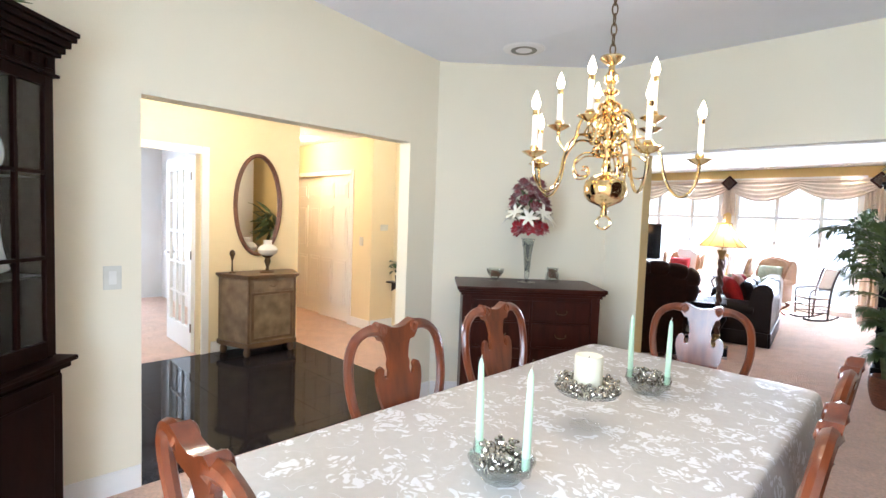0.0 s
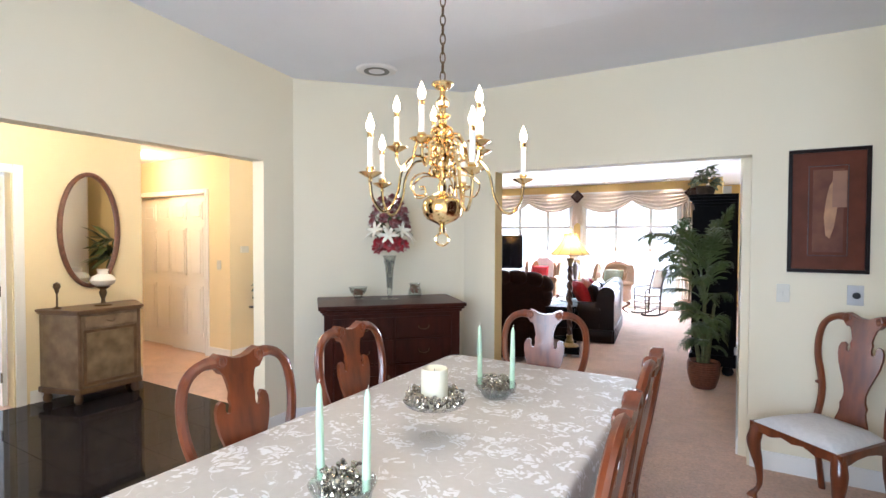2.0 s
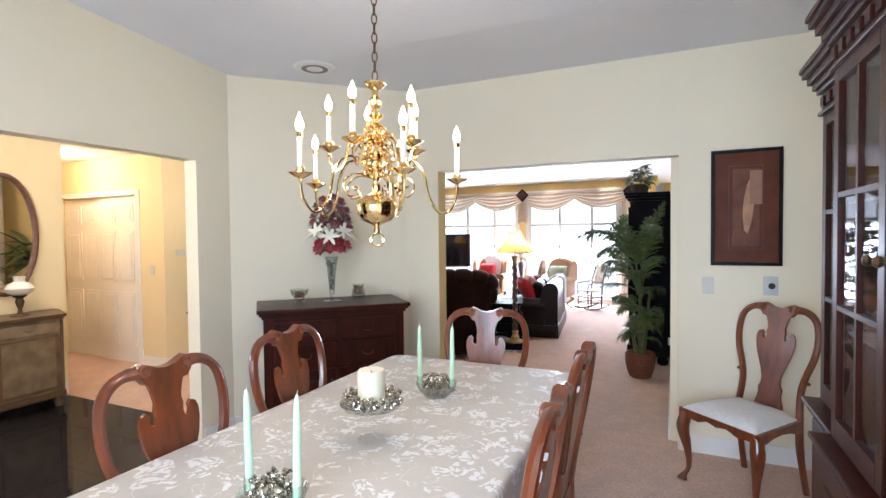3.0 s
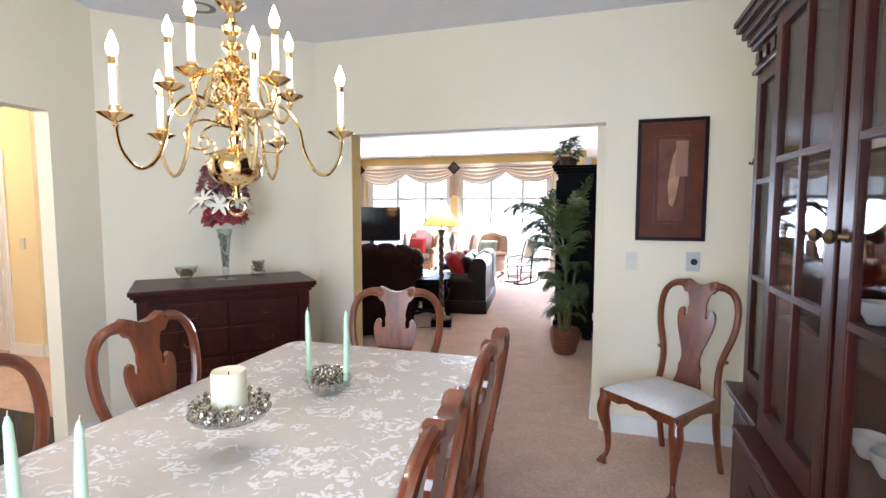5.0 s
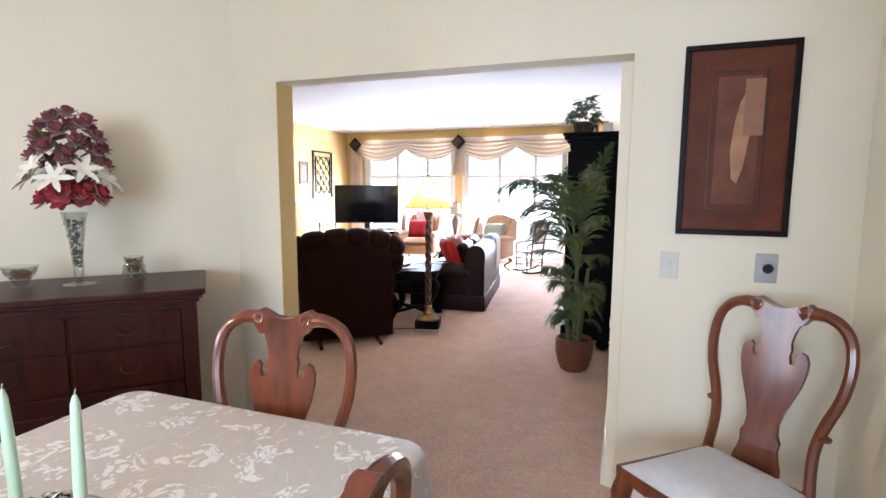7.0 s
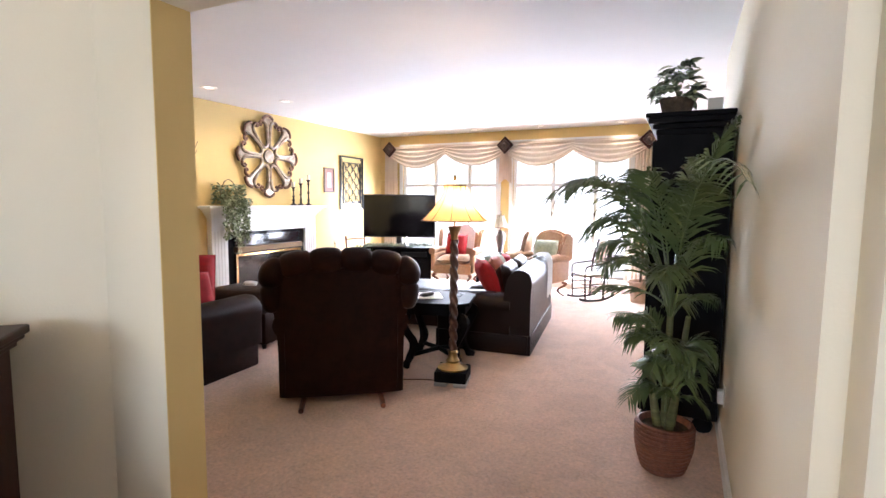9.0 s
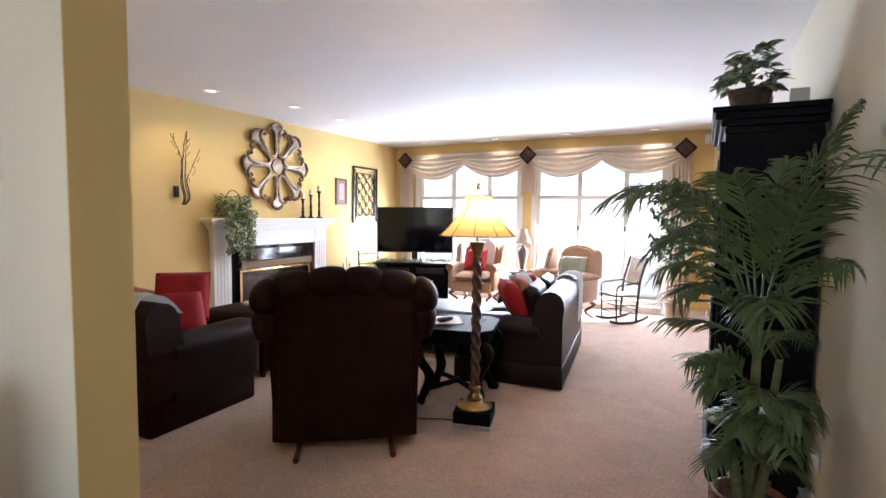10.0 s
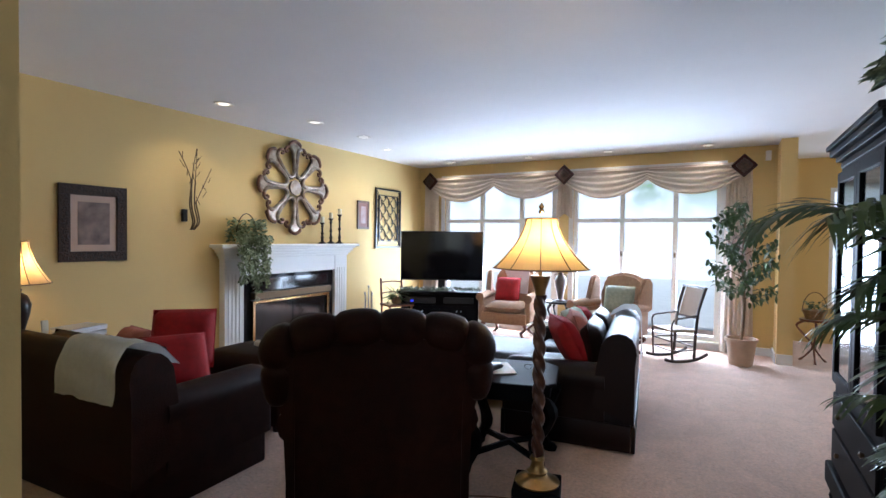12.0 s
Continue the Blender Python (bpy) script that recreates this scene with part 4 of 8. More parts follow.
def plates(parent_m, x0, x1, y, zs, seed, group):
    rng = random.Random(seed)
    china = mat("white_china", (0.72, 0.72, 0.70), 0.2, color2=(0.60, 0.62, 0.66), scale=14)
    for k, z in enumerate(zs):
        x = x0 + 0.07
        while x < x1 - 0.05:
            kind = (k + int(rng.random() * 3)) % 3
            if kind == 0:
                t = thing("goblet", "clear stemmed crystal goblet on the cabinet shelf", "glass", parent_m @ pose(x, y + rng.uniform(-0.03, 0.03), z), group)
                bm = bmesh.new()
                lathe(bm, [(0.0, 0.0), (0.03, 0.0), (0.006, 0.008), (0.005, 0.06), (0.02, 0.075), (0.034, 0.10), (0.034, 0.15), (0.032, 0.15), (0.031, 0.10), (0.0, 0.075)], 14, cap=False)
                part("bowl", bm, CRYSTAL, t, smooth=True)
                x += 0.085
            elif kind == 1:
                t = thing("plate", "white china plate propped upright on the cabinet shelf", "plate", parent_m @ pose(x + 0.04, y + 0.07, z, rx=78), group)
                bm = bmesh.new()
                lathe(bm, [(0.0, 0.004), (0.065, 0.004), (0.075, 0.012), (0.11, 0.02), (0.11, 0.024), (0.073, 0.016), (0.0, 0.009)], 24, pose(0, 0.11, 0), cap=False)
                part("dish", bm, china, t, smooth=True)
                x += 0.2
            else:
                t = thing("teacup", "white china cup on the cabinet shelf", "cup", parent_m @ pose(x, y, z), group)
                bm = bmesh.new()
                lathe(bm, [(0.0, 0.0), (0.022, 0.0), (0.024, 0.005), (0.038, 0.03), (0.044, 0.06), (0.041, 0.06), (0.034, 0.03), (0.0, 0.008)], 16, cap=False)
                part("cup", bm, china, t, smooth=True)
                bm = bmesh.new()
                tube(bm, smooth_line([(0.04, 0, 0.05), (0.06, 0, 0.048), (0.06, 0, 0.025), (0.036, 0, 0.018)], 4), 0.003, 6)
                part("handle", bm, china, t, smooth=True)
                x += 0.11


def cabinet_section(cab, x0, x1, yf, H, cols, ndoors, cornice_x, ledge=0.80, wood=None):
    """One section between x0 and x1 with its front at yf; the back is at y = 0."""
    wood = wood or MAHOG
    t = 0.02
    up = yf + 0.03
    bm = bmesh.new()
    box(bm, x0 + 0.001, x1 - 0.001, yf + 0.02, -0.003, 0.07, ledge - 0.03)
    part("base", bm, wood, cab)
    bm = bmesh.new()
    box(bm, x0 - cornice_x[0], x1 + cornice_x[1], yf, -0.003, 0.0, 0.069, bev=0.006)
    part("plinth", bm, wood, cab)
    bm = bmesh.new()
    box(bm, x0 - cornice_x[0], x1 + cornice_x[1], yf - 0.022, -0.003, ledge - 0.006, ledge + 0.016, bev=0.007)
    box(bm, x0 - cornice_x[0] * 0.5, x1 + cornice_x[1] * 0.5, yf - 0.008, -0.003, ledge - 0.03, ledge - 0.007, bev=0.005)
    part("ledge", bm, wood, cab, "moulded mahogany ledge")
    w = (x1 - x0) / ndoors
    for i in range(ndoors):
        a, b = x0 + i * w + 0.012, x0 + (i + 1) * w - 0.012
        bm = bmesh.new()
        box(bm, a, b, yf + 0.004, yf + 0.019, 0.10, ledge - 0.05, bev=0.004)
        box(bm, a + 0.055, b - 0.055, yf - 0.003, yf + 0.004, 0.17, ledge - 0.12, bev=0.006)
        part("lower_door", bm, wood, cab)
        glazed_door(None, cab, a, b, up, ledge + 0.03, H - 0.20, cols, 3, wood, knob_x=(b - 0.025 if i == 0 else a + 0.025))
    # upper carcass: sides, back, shelves
    bm = bmesh.new()
    box(bm, x0 + 0.001, x0 + t, up + 0.023, -0.003, ledge + 0.017, H - 0.12)
    part("side_panel", bm, wood, cab)
    bm = bmesh.new()
    box(bm, x1 - t, x1 - 0.001, up + 0.023, -0.003, ledge + 0.017, H - 0.12)
    part("side_panel", bm, wood, cab)
    bm = bmesh.new()
    box(bm, x0 + t, x1 - t, -0.02, -0.003, ledge + 0.017, H - 0.12)
    part("back_panel", bm, wood, cab)
    for z in (1.18, 1.60):
        bm = bmesh.new()
        box(bm, x0 + t, x1 - t, up + 0.04, -0.021, z - 0.008, z)
        part("shelf", bm, wood, cab)
    bm = bmesh.new()
    box(bm, x0, x1, up, -0.003, H - 0.198, H - 0.12)
    part("frieze", bm, wood, cab)
    n = max(2, int((x1 - x0) / 0.075))
    for i in range(n):
        xa = x0 + (i + 0.25) * (x1 - x0) / n
        bm = bmesh.new()
        box(bm, xa, xa + (x1 - x0) / n * 0.5, up - 0.012, up - 0.0005, H - 0.175, H - 0.135, bev=0.002)
        part("dentil", bm, wood, cab)
    for z, o, h in ((H - 0.205, 0.014, 0.014), (H - 0.119, 0.018, 0.018), (H - 0.10, 0.03, 0.026), (H - 0.073, 0.046, 0.028), (H - 0.044, 0.062, 0.022), (H - 0.021, 0.07, 0.02)):
        c = o / 0.07
        bm = bmesh.new()
        box(bm, x0 - cornice_x[0] * c, x1 + cornice_x[1] * c, up - o, -0.003, z, z + h, bev=0.004)
        part("cornice_step", bm, wood, cab)


def china_cabinet():
    # local x runs from the far end towards the back of the room, the front faces the table
    m = Matrix.Translation((XR, 4.35, 0)) @ Matrix.Rotation(radians(-90), 4, "Z")
    cab = thing("china_cabinet", "large mahogany breakfront china cabinet with glazed doors against the wall", "cabinet", m)
    cabinet_section(cab, 0.0, 0.43, -0.365, 2.17, 2, 1, (0.055, 0.0))
    cabinet_section(cab, 0.432, 1.378, -0.43, 2.23, 2, 2, (0.05, 0.05))
    cabinet_section(cab, 1.38, 1.81, -0.365, 2.17, 2, 1, (0.0, 0.055))
    plates(m, 0.03, 0.41, -0.13, (0.822, 1.182, 1.602), 1, "china in the breakfront cabinet")
    plates(m, 0.46, 1.36, -0.16, (0.822, 1.182, 1.602), 2, "china in the breakfront cabinet")


def corner_cabinet():
    d = Vector((0.7071, -0.7071, 0))
    # the local x axis must run away from the corner with the front towards the room
    m = Matrix.Translation(Vector((XD, 1.97, 0)) + d * 1.12) @ Matrix.Rotation(radians(135), 4, "Z")
    cab = thing("corner_cabinet", "dark mahogany china cabinet with glazed door across the corner", "cabinet", m)
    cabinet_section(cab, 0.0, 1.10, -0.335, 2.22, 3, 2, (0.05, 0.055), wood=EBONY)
    plates(m, 0.55, 1.07, -0.17, (1.182, 1.602), 7, "china in the corner cabinet")
    pl = thing("dried_arrangement", "sprigs of dried greenery on top of the cabinet", "decoration", m @ pose(0.85, -0.25, 2.222))
    bm = bmesh.new()
    rng = random.Random(2)
    for i in range(26):
        a, ln = rng.uniform(0, 6.28), rng.uniform(0.08, 0.2)
        p = [(0, 0, 0.0), (ln * 0.5 * math.cos(a), ln * 0.3 * math.sin(a), 0.04), (ln * math.cos(a), ln * 0.5 * math.sin(a), rng.uniform(0.01, 0.07))]
        tube(bm, p, [0.002, 0.006, 0.001], 4)
    part("sprigs", bm, LEAF, pl)


def framed(name, label, w, h, m, wood, bar, inner, matw=0.0, mats=None, cat="picture"):
    """A framed picture hung at m: its plane is local x z, its face towards -y, its centre at the origin."""
    fr = thing(name, label, cat, m)
    for k, (x0, x1, z0, z1) in enumerate(((-w / 2, w / 2, h / 2 - bar, h / 2), (-w / 2, w / 2, -h / 2, -h / 2 + bar), (-w / 2, -w / 2 + bar, -h / 2 + bar, h / 2 - bar), (w / 2 - bar, w / 2, -h / 2 + bar, h / 2 - bar))):
        bm = bmesh.new()
        box(bm, x0, x1, -0.022, -0.001, z0, z1, bev=0.003)
        part("frame_bar", bm, wood, fr)
    bm = bmesh.new()
    box(bm, -w / 2 + bar, w / 2 - bar, -0.010, -0.002, -h / 2 + bar, h / 2 - bar)
    part("mat_board", bm, mats or inner, fr, "mat board")
    if matw:
        bm = bmesh.new()
        box(bm, -w / 2 + bar + matw, w / 2 - bar - matw, -0.0125, -0.0105, -h / 2 + bar + matw, h / 2 - bar - matw)
        part("print", bm, inner, fr, "faded print")
    return fr


def dining_wall():
    mat_bead = mat("dark_bead", (0.03, 0.012, 0.008), 0.4)
    brown = mat("brown_mat_board", (0.115, 0.034, 0.018), 0.5, spec=0.15, color2=(0.085, 0.025, 0.013), scale=8)
    inner = mat("bronze_print", (0.16, 0.060, 0.030), 0.45, spec=0.2, color2=(0.09, 0.03, 0.02), scale=9)
    fr = framed("framed_picture", "tall dark framed print of a golden figure on a brown mat", 0.405, 0.76, pose(1.203, YD, 1.665), mat("black_frame_wood", (0.010, 0.006, 0.006), 0.4, spec=0.12), 0.022, inner, 0.105, brown)
    bm = bmesh.new()
    slab(bm, [(-0.02, -0.17), (0.0, -0.19), (0.02, -0.12), (0.035, 0.0), (0.03, 0.1), (0.01, 0.16), (-0.005, 0.13), (-0.02, 0.05), (-0.03, -0.06)], -0.0145, -0.013, pose(0.01, 0, 0.02))
    part("figure", bm, mat("gold_leaf_print", (0.42, 0.21, 0.08), 0.4, color2=(0.24, 0.11, 0.05), scale=12), fr, "golden leaf-shaped figure")
    for x0, x1, z0, z1 in ((-0.0985, -0.0945, -0.276, 0.276), (0.0945, 0.0985, -0.276, 0.276), (-0.0944, 0.0944, -0.276, -0.272), (-0.0944, 0.0944, 0.272, 0.276)):
        bm = bmesh.new()
        box(bm, x0, x1, -0.0155, -0.0105, z0, z1)
        part("inner_bead", bm, mat_bead, fr)
    bm = bmesh.new()
    box(bm, 0.02, 0.09, -0.0146, -0.0131, 0.02, 0.24)
    part("light_patch", bm, mat("copper_print", (0.26, 0.12, 0.06), 0.4, color2=(0.2, 0.09, 0.05), scale=12), fr)
    for x, z, w, h, mt, kind in ((0.985, 1.148, 0.07, 0.115, PLATE, "switch_plate"), (1.345, 1.155, 0.08, 0.12, STEEL, "intercom_plate")):
        sp = thing(kind, "almond plastic switch plate on the dining room wall" if mt is PLATE else "small brushed steel control plate with a black dial", "switch", pose(x, YD, z))
        bm = bmesh.new()
        box(bm, -w / 2, w / 2, -0.006, -0.0005, -h / 2, h / 2, bev=0.002)
        part("plate", bm, mt, sp)
        bm = bmesh.new()
        if mt is PLATE:
            box(bm, -0.005, 0.005, -0.016, -0.0065, -0.012, 0.012, bev=0.002)
        else:
            lathe(bm, [(0.02, 0), (0.02, 0.012), (0.016, 0.018), (0.0, 0.018)], 16, pose(0.004, -0.006, 0, rx=90))
        part("toggle" if mt is PLATE else "dial", bm, PLATE if mt is PLATE else BLACKP, sp)
    sp = thing("light_switch", "white rocker light switch beside the foyer opening", "switch", pose(XD, 2.425, 1.125, rz=90))
    bm = bmesh.new()
    box(bm, -0.04, 0.04, -0.006, -0.0005, -0.06, 0.06, bev=0.003)
    part("plate", bm, PLATE, sp)
    bm = bmesh.new()
    box(bm, -0.017, 0.017, -0.010, -0.0065, -0.034, 0.034, bev=0.002)
    part("rocker", bm, mat("switch_white", (0.72, 0.72, 0.68), 0.35), sp)
    ve = thing("ceiling_speaker", "flat round white slotted vent in the dining room ceiling", "vent", pose(-1.61, 4.85, HD))
    bm = bmesh.new()
    lathe(bm, [(0.0, -0.012), (0.08, -0.013), (0.13, -0.012), (0.148, -0.006), (0.152, -0.0005), (0.0, -0.0005)], 32, cap=False)
    part("ring", bm, CEIL, ve, smooth=True)
    bm = bmesh.new()
    lathe(bm, [(0.06, -0.0135), (0.095, -0.0145), (0.095, -0.0135), (0.06, -0.0125)], 32, cap=False)
    part("slot", bm, mat("vent_shadow_grey", (0.25, 0.25, 0.24), 0.8), ve, smooth=True)
    # wall sconce with a glass shade in the far right corner
    sc = thing("wall_sconce", "dark bronze wall sconce with a clear glass hurricane shade", "sconce", pose(XR - 0.001, 5.1, 1.74))
    bm = bmesh.new()
    lathe(bm, [(0.0, 0), (0.03, 0.004), (0.035, 0.012), (0.0, 0.014)], 16, pose(0, 0, -0.12, ry=-90), cap=False)
    tube(bm, smooth_line([(-0.012, 0, -0.12), (-0.05, 0, -0.16), (-0.10, 0, -0.13), (-0.11, 0, -0.05)], 4), 0.007, 8)
    lathe(bm, [(0.01, -0.05), (0.05, -0.035), (0.052, -0.03), (0.0, -0.03)], 16, pose(-0.11, 0, 0), cap=False)
    part("bracket", bm, BRONZE, sc, smooth=True)
    bm = bmesh.new()
    lathe(bm, [(0.03, -0.03), (0.058, 0.015), (0.066, 0.06), (0.05, 0.12), (0.036, 0.16), (0.046, 0.19)], 24, pose(-0.09, 0, 0), cap=False)
    part("shade", bm, GLASS, sc, "clear glass shade", smooth=True)
    bm = bmesh.new()
    wreath(bm, 0.04, -0.03, 40, 12, 0.010, 0.02, pose(-0.11, 0, 0))
    part("berries", bm, SOIL, sc)


def base_run(a, b, side, h=0.12, material=None):
    d = Vector((b[0] - a[0], b[1] - a[1], 0))
    m = Matrix.Translation((a[0], a[1], 0)) @ Matrix.Rotation(math.atan2(d.y, d.x), 4, "Z")
    bm = bmesh.new()
    y0, y1 = (0.001, 0.014) if side > 0 else (-0.014, -0.001)
    box(bm, 0, d.length, y0, y1, 0.0, h - 0.02, m)
    box(bm, 0, d.length, y0 * 1.0, (y1 - 0.005) if side > 0 else y1, h - 0.02, h, m, bev=0.002)
    tagged(part("baseboard", bm, WHITE, None, "white painted wooden baseboard"), kind="structure", category="baseboard")


def baseboards():
    base_run((XD, 4.42), (XD, 4.68), -1)
    base_run((XD, 4.70), (-1.32, YD - 0.005), -1)
    base_run((-1.30, YD), (-1.03, YD), -1)
    base_run((0.82, YD), (XR - 0.02, YD), -1)
    base_run((XR, YD - 0.02), (XR, 4.40), -1)
    base_run((XD, 2.0), (XD, 2.55), -1)
    base_run((0.755, YO + 0.01), (0.755, 9.6), 1)
    base_run((XF, 6.45), (XF, 8.98), -1)
    base_run((XF, 11.0), (XF, YW - 0.01), -1)
    base_run((XF + 0.02, YW), (0.31, YW), -1, 0.10)
    base_run((0.315, YW - 0.02), (0.315, 12.56), -1)
    base_run((0.32, 12.55), (0.48, 12.55), -1)
    base_run((-4.64, 3.80), (-4.64, 4.77), -1)
    base_run((-4.92, 5.75), (-4.52, 5.75), -1)
    base_run((-4.52, 5.76), (-4.52, 6.24), -1)


dining_table()
chairs()
table_centre()
chandelier()
sideboard()
china_cabinet()
corner_cabinet()
dining_wall()
baseboards()

# ---- foyer, hall and study ----
def six_panel(bm, x0, x1, z0, z1, y):
    """Raised panels of a door leaf between x0 and x1, proud of its face at y."""
    w = (x1 - x0)
    for cx0, cx1 in ((x0 + 0.11 * w, x0 + 0.45 * w), (x0 + 0.55 * w, x0 + 0.89 * w)):
        for cz0, cz1 in ((0.10, 0.42), (0.48, 0.79), (0.84, 0.95)):
            box(bm, cx0, cx1, y - 0.012, y, z0 + (z1 - z0) * cz0, z0 + (z1 - z0) * cz1, bev=0.0)
            box(bm, cx0 + 0.035, cx1 - 0.035, y - 0.022, y - 0.012, z0 + (z1 - z0) * cz0 + 0.035, z0 + (z1 - z0) * cz1 - 0.035, bev=0.008)


def casing(name, x0, x1, z1, m, w=0.075):
    """Door casing in the local x z plane, its face towards -y."""
    for k, (a, b, c, d) in enumerate(((x0 - w, x0, 0, z1 + w), (x1, x1 + w, 0, z1 + w), (x0, x1, z1, z1 + w))):
        bm = bmesh.new()
        box(bm, a, b, -0.018, -0.001, c, d, m, bev=0.004)
        tagged(part(name, bm, WHITE, None, "white painted door casing"), kind="structure", category="trim")
        bm = bmesh.new()
        box(bm, a + w * 0.6 if k == 0 else a, b if k != 1 else b - w * 0.6, -0.026, -0.0185, c, d if k < 2 else c + w * 0.4, m, bev=0.003)
        tagged(part(name, bm, WHITE, None, "white painted door casing"), kind="structure", category="trim")


def foyer():
    # black granite tiles
    w = 0.455
    rng = random.Random(4)
    bmt = bmesh.new()
    box(bmt, -w / 2 + 0.0015, w / 2 - 0.0015, -w / 2 + 0.0015, w / 2 - 0.0015, 0.0, 0.005)
    me = bpy.data.meshes.new("tile")
    bmt.to_mesh(me)
    bmt.free()
    me.materials.append(TILE)
    me_parent = bpy.data.objects["foyer_floor"]
    x = -4.64 + w / 2
    while x < -2.44 - w * 0.2:
        y = 4.71 - w / 2
        while y > 0.9 + w / 2:
            ob = new("tile", me)
            ob.parent = me_parent
            ob.location = (x, y, 0.003)
            ob.rotation_euler = (0, 0, 1.5708 * rng.randint(0, 3))
            if x + w / 2 > -2.44:
                ob.rotation_euler = (0, 0, 0)
                ob.scale = ((-2.44 - (x - w / 2)) / w, 1, 1)
                ob.location.x = (x - w / 2 - 2.44) / 2
            y -= w
        x += w
    bm = bmesh.new()
    box(bm, -2.44, -2.31, 2.555, 4.40, 0.0, 0.007)
    tagged(part("threshold", bm, TILE, None, "black granite threshold strip"), kind="structure", category="floor")
    # glazed door to the study, open at a right angle
    W = Matrix.Translation((-4.64, 0, 0)) @ Matrix.Rotation(radians(90), 4, "Z")
    casing("door_trim", 2.62, 3.70, 2.03, W)
    dm = Matrix.Translation((-4.74, 3.66, 0.012)) @ Matrix.Rotation(radians(177.5), 4, "Z")
    dr = thing("glazed_door", "white glazed interior door with many panes, standing open into the study", "door", dm)
    dw, dh = 0.86, 2.0
    bm = bmesh.new()
    st = 0.105
    box(bm, 0, st, -0.018, 0.018, 0, dh, bev=0.002)
    box(bm, dw - st, dw, -0.018, 0.018, 0, dh, bev=0.002)
    box(bm, st, dw - st, -0.018, 0.018, 0, 0.24)
    box(bm, st, dw - st, -0.018, 0.018, dh - 0.12, dh)
    part("frame", bm, WHITE, dr)
    gx0, gx1, gz0, gz1 = st, dw - st, 0.24, dh - 0.12
    for i in range(1, 3):
        bm = bmesh.new()
        xc = gx0 + (gx1 - gx0) * i / 3
        box(bm, xc - 0.010, xc + 0.010, -0.014, 0.014, gz0, gz1)
        part("muntin", bm, WHITE, dr)
    for j in range(1, 5):
        bm = bmesh.new()
        zc = gz0 + (gz1 - gz0) * j / 5
        box(bm, gx0, gx1, -0.0145, 0.0145, zc - 0.010, zc + 0.010)
        part("muntin", bm, WHITE, dr)
    bm = bmesh.new()
    box(bm, gx0, gx1, -0.002, 0.002, gz0, gz1)
    part("pane", bm, GLASS, dr, "clear glass")
    for z in (0.25, 1.0, 1.8):
        bm = bmesh.new()
        box(bm, -0.012, 0.02, 0.0185, 0.026, z - 0.045, z + 0.045, bev=0.002)
        part("hinge", bm, BRONZE, dr, "dark metal hinge")
    for s in (1, -1):
        bm = bmesh.new()
        lathe(bm, [(0.024, 0), (0.024, 0.006), (0.010, 0.012), (0.010, 0.04), (0.0, 0.04)], 12, pose(dw - 0.06, s * 0.0185, 0.98, rx=-90 * s), cap=False)
        tube(bm, [(dw - 0.06, s * 0.055, 0.98), (dw - 0.11, s * 0.058, 0.98), (dw - 0.16, s * 0.055, 0.975)], 0.008, 8)
        part("lever", bm, STEEL, dr, "steel lever handle", smooth=True)
    # white closed door and casing deep in the study
    m = Matrix.Translation((0, 4.5, 0))
    casing("door_trim", -7.6, -6.8, 2.02, m)
    d = thing("study_door", "white painted panelled door closed in the study wall", "door", m)
    bm = bmesh.new()
    box(bm, -7.6, -6.8, -0.008, -0.001, 0.005, 2.02)
    six_panel(bm, -7.6, -6.8, 0, 2.02, -0.008)
    part("leaf", bm, WHITE, d)
    # sliding closet doors in the hall
    m = Matrix.Translation((0, 5.75, 0))
    casing("door_trim", -6.55, -4.98, 2.02, m, 0.06)
    for k, (a, b, y) in enumerate(((-6.54, -5.74, 0.075), (-5.76, -4.99, 0.025))):
        d = thing("closet_door", "white six-panel sliding closet door in the hall" if k else "white six-panel sliding closet door, the rear leaf in the hall", "door", m, "sliding closet doors")
        bm = bmesh.new()
        box(bm, a, b, y, y + 0.03, 0.01, 2.02)
        six_panel(bm, a, b, 0.01, 2.02, y)
        part("leaf", bm, WHITE, d)
    # console cabinet
    m = Matrix.Translation((-4.63, 4.255, 0)) @ Matrix.Rotation(radians(90), 4, "Z") @ Matrix.Diagonal((1, 1, 1.02, 1))
    cons = thing("console_cabinet", "distressed grey-tan painted console cabinet with brown edges on the tiles", "cabinet", m)
    GREY = mat("distressed_paint", (0.25, 0.185, 0.115), 0.55, color2=(0.11, 0.072, 0.042), scale=7, bump=0.15, bscale=60, detail=9)
    EDGE = mat("brown_edge_wood", (0.13, 0.075, 0.035), 0.45, color2=(0.075, 0.04, 0.02), scale=10)
    out = [(-0.40, -0.004), (-0.40, -0.09), (-0.27, -0.44), (0.27, -0.44), (0.40, -0.09), (0.40, -0.004)]
    def plan(bm, k, z0, z1):
        lo = [bm.verts.new((x * k, y * k if y < -0.01 else y, z0)) for x, y in out]
        hi = [bm.verts.new((x * k, y * k if y < -0.01 else y, z1)) for x, y in out]
        bm.faces.new(lo)
        bm.faces.new(hi[::-1])
        for i in range(len(out)):
            j = (i + 1) % len(out)
            bm.faces.new((lo[j], lo[i], hi[i], hi[j]))
    for nm, k, z0, z1, mt in (("top", 1.04, 0.80, 0.825, EDGE), ("moulding", 1.01, 0.785, 0.799, EDGE), ("body", 0.96, 0.15, 0.784, GREY), ("base", 1.0, 0.10, 0.149, EDGE)):
        bm = bmesh.new()
        plan(bm, k, z0, z1)
        bmesh.ops.bevel(bm, geom=list(bm.edges), offset=0.005, segments=2, affect="EDGES")
        part(nm, bm, mt, cons)
    bm = bmesh.new()
    box(bm, -0.21, 0.21, -0.434, -0.423, 0.67, 0.765, bev=0.004)
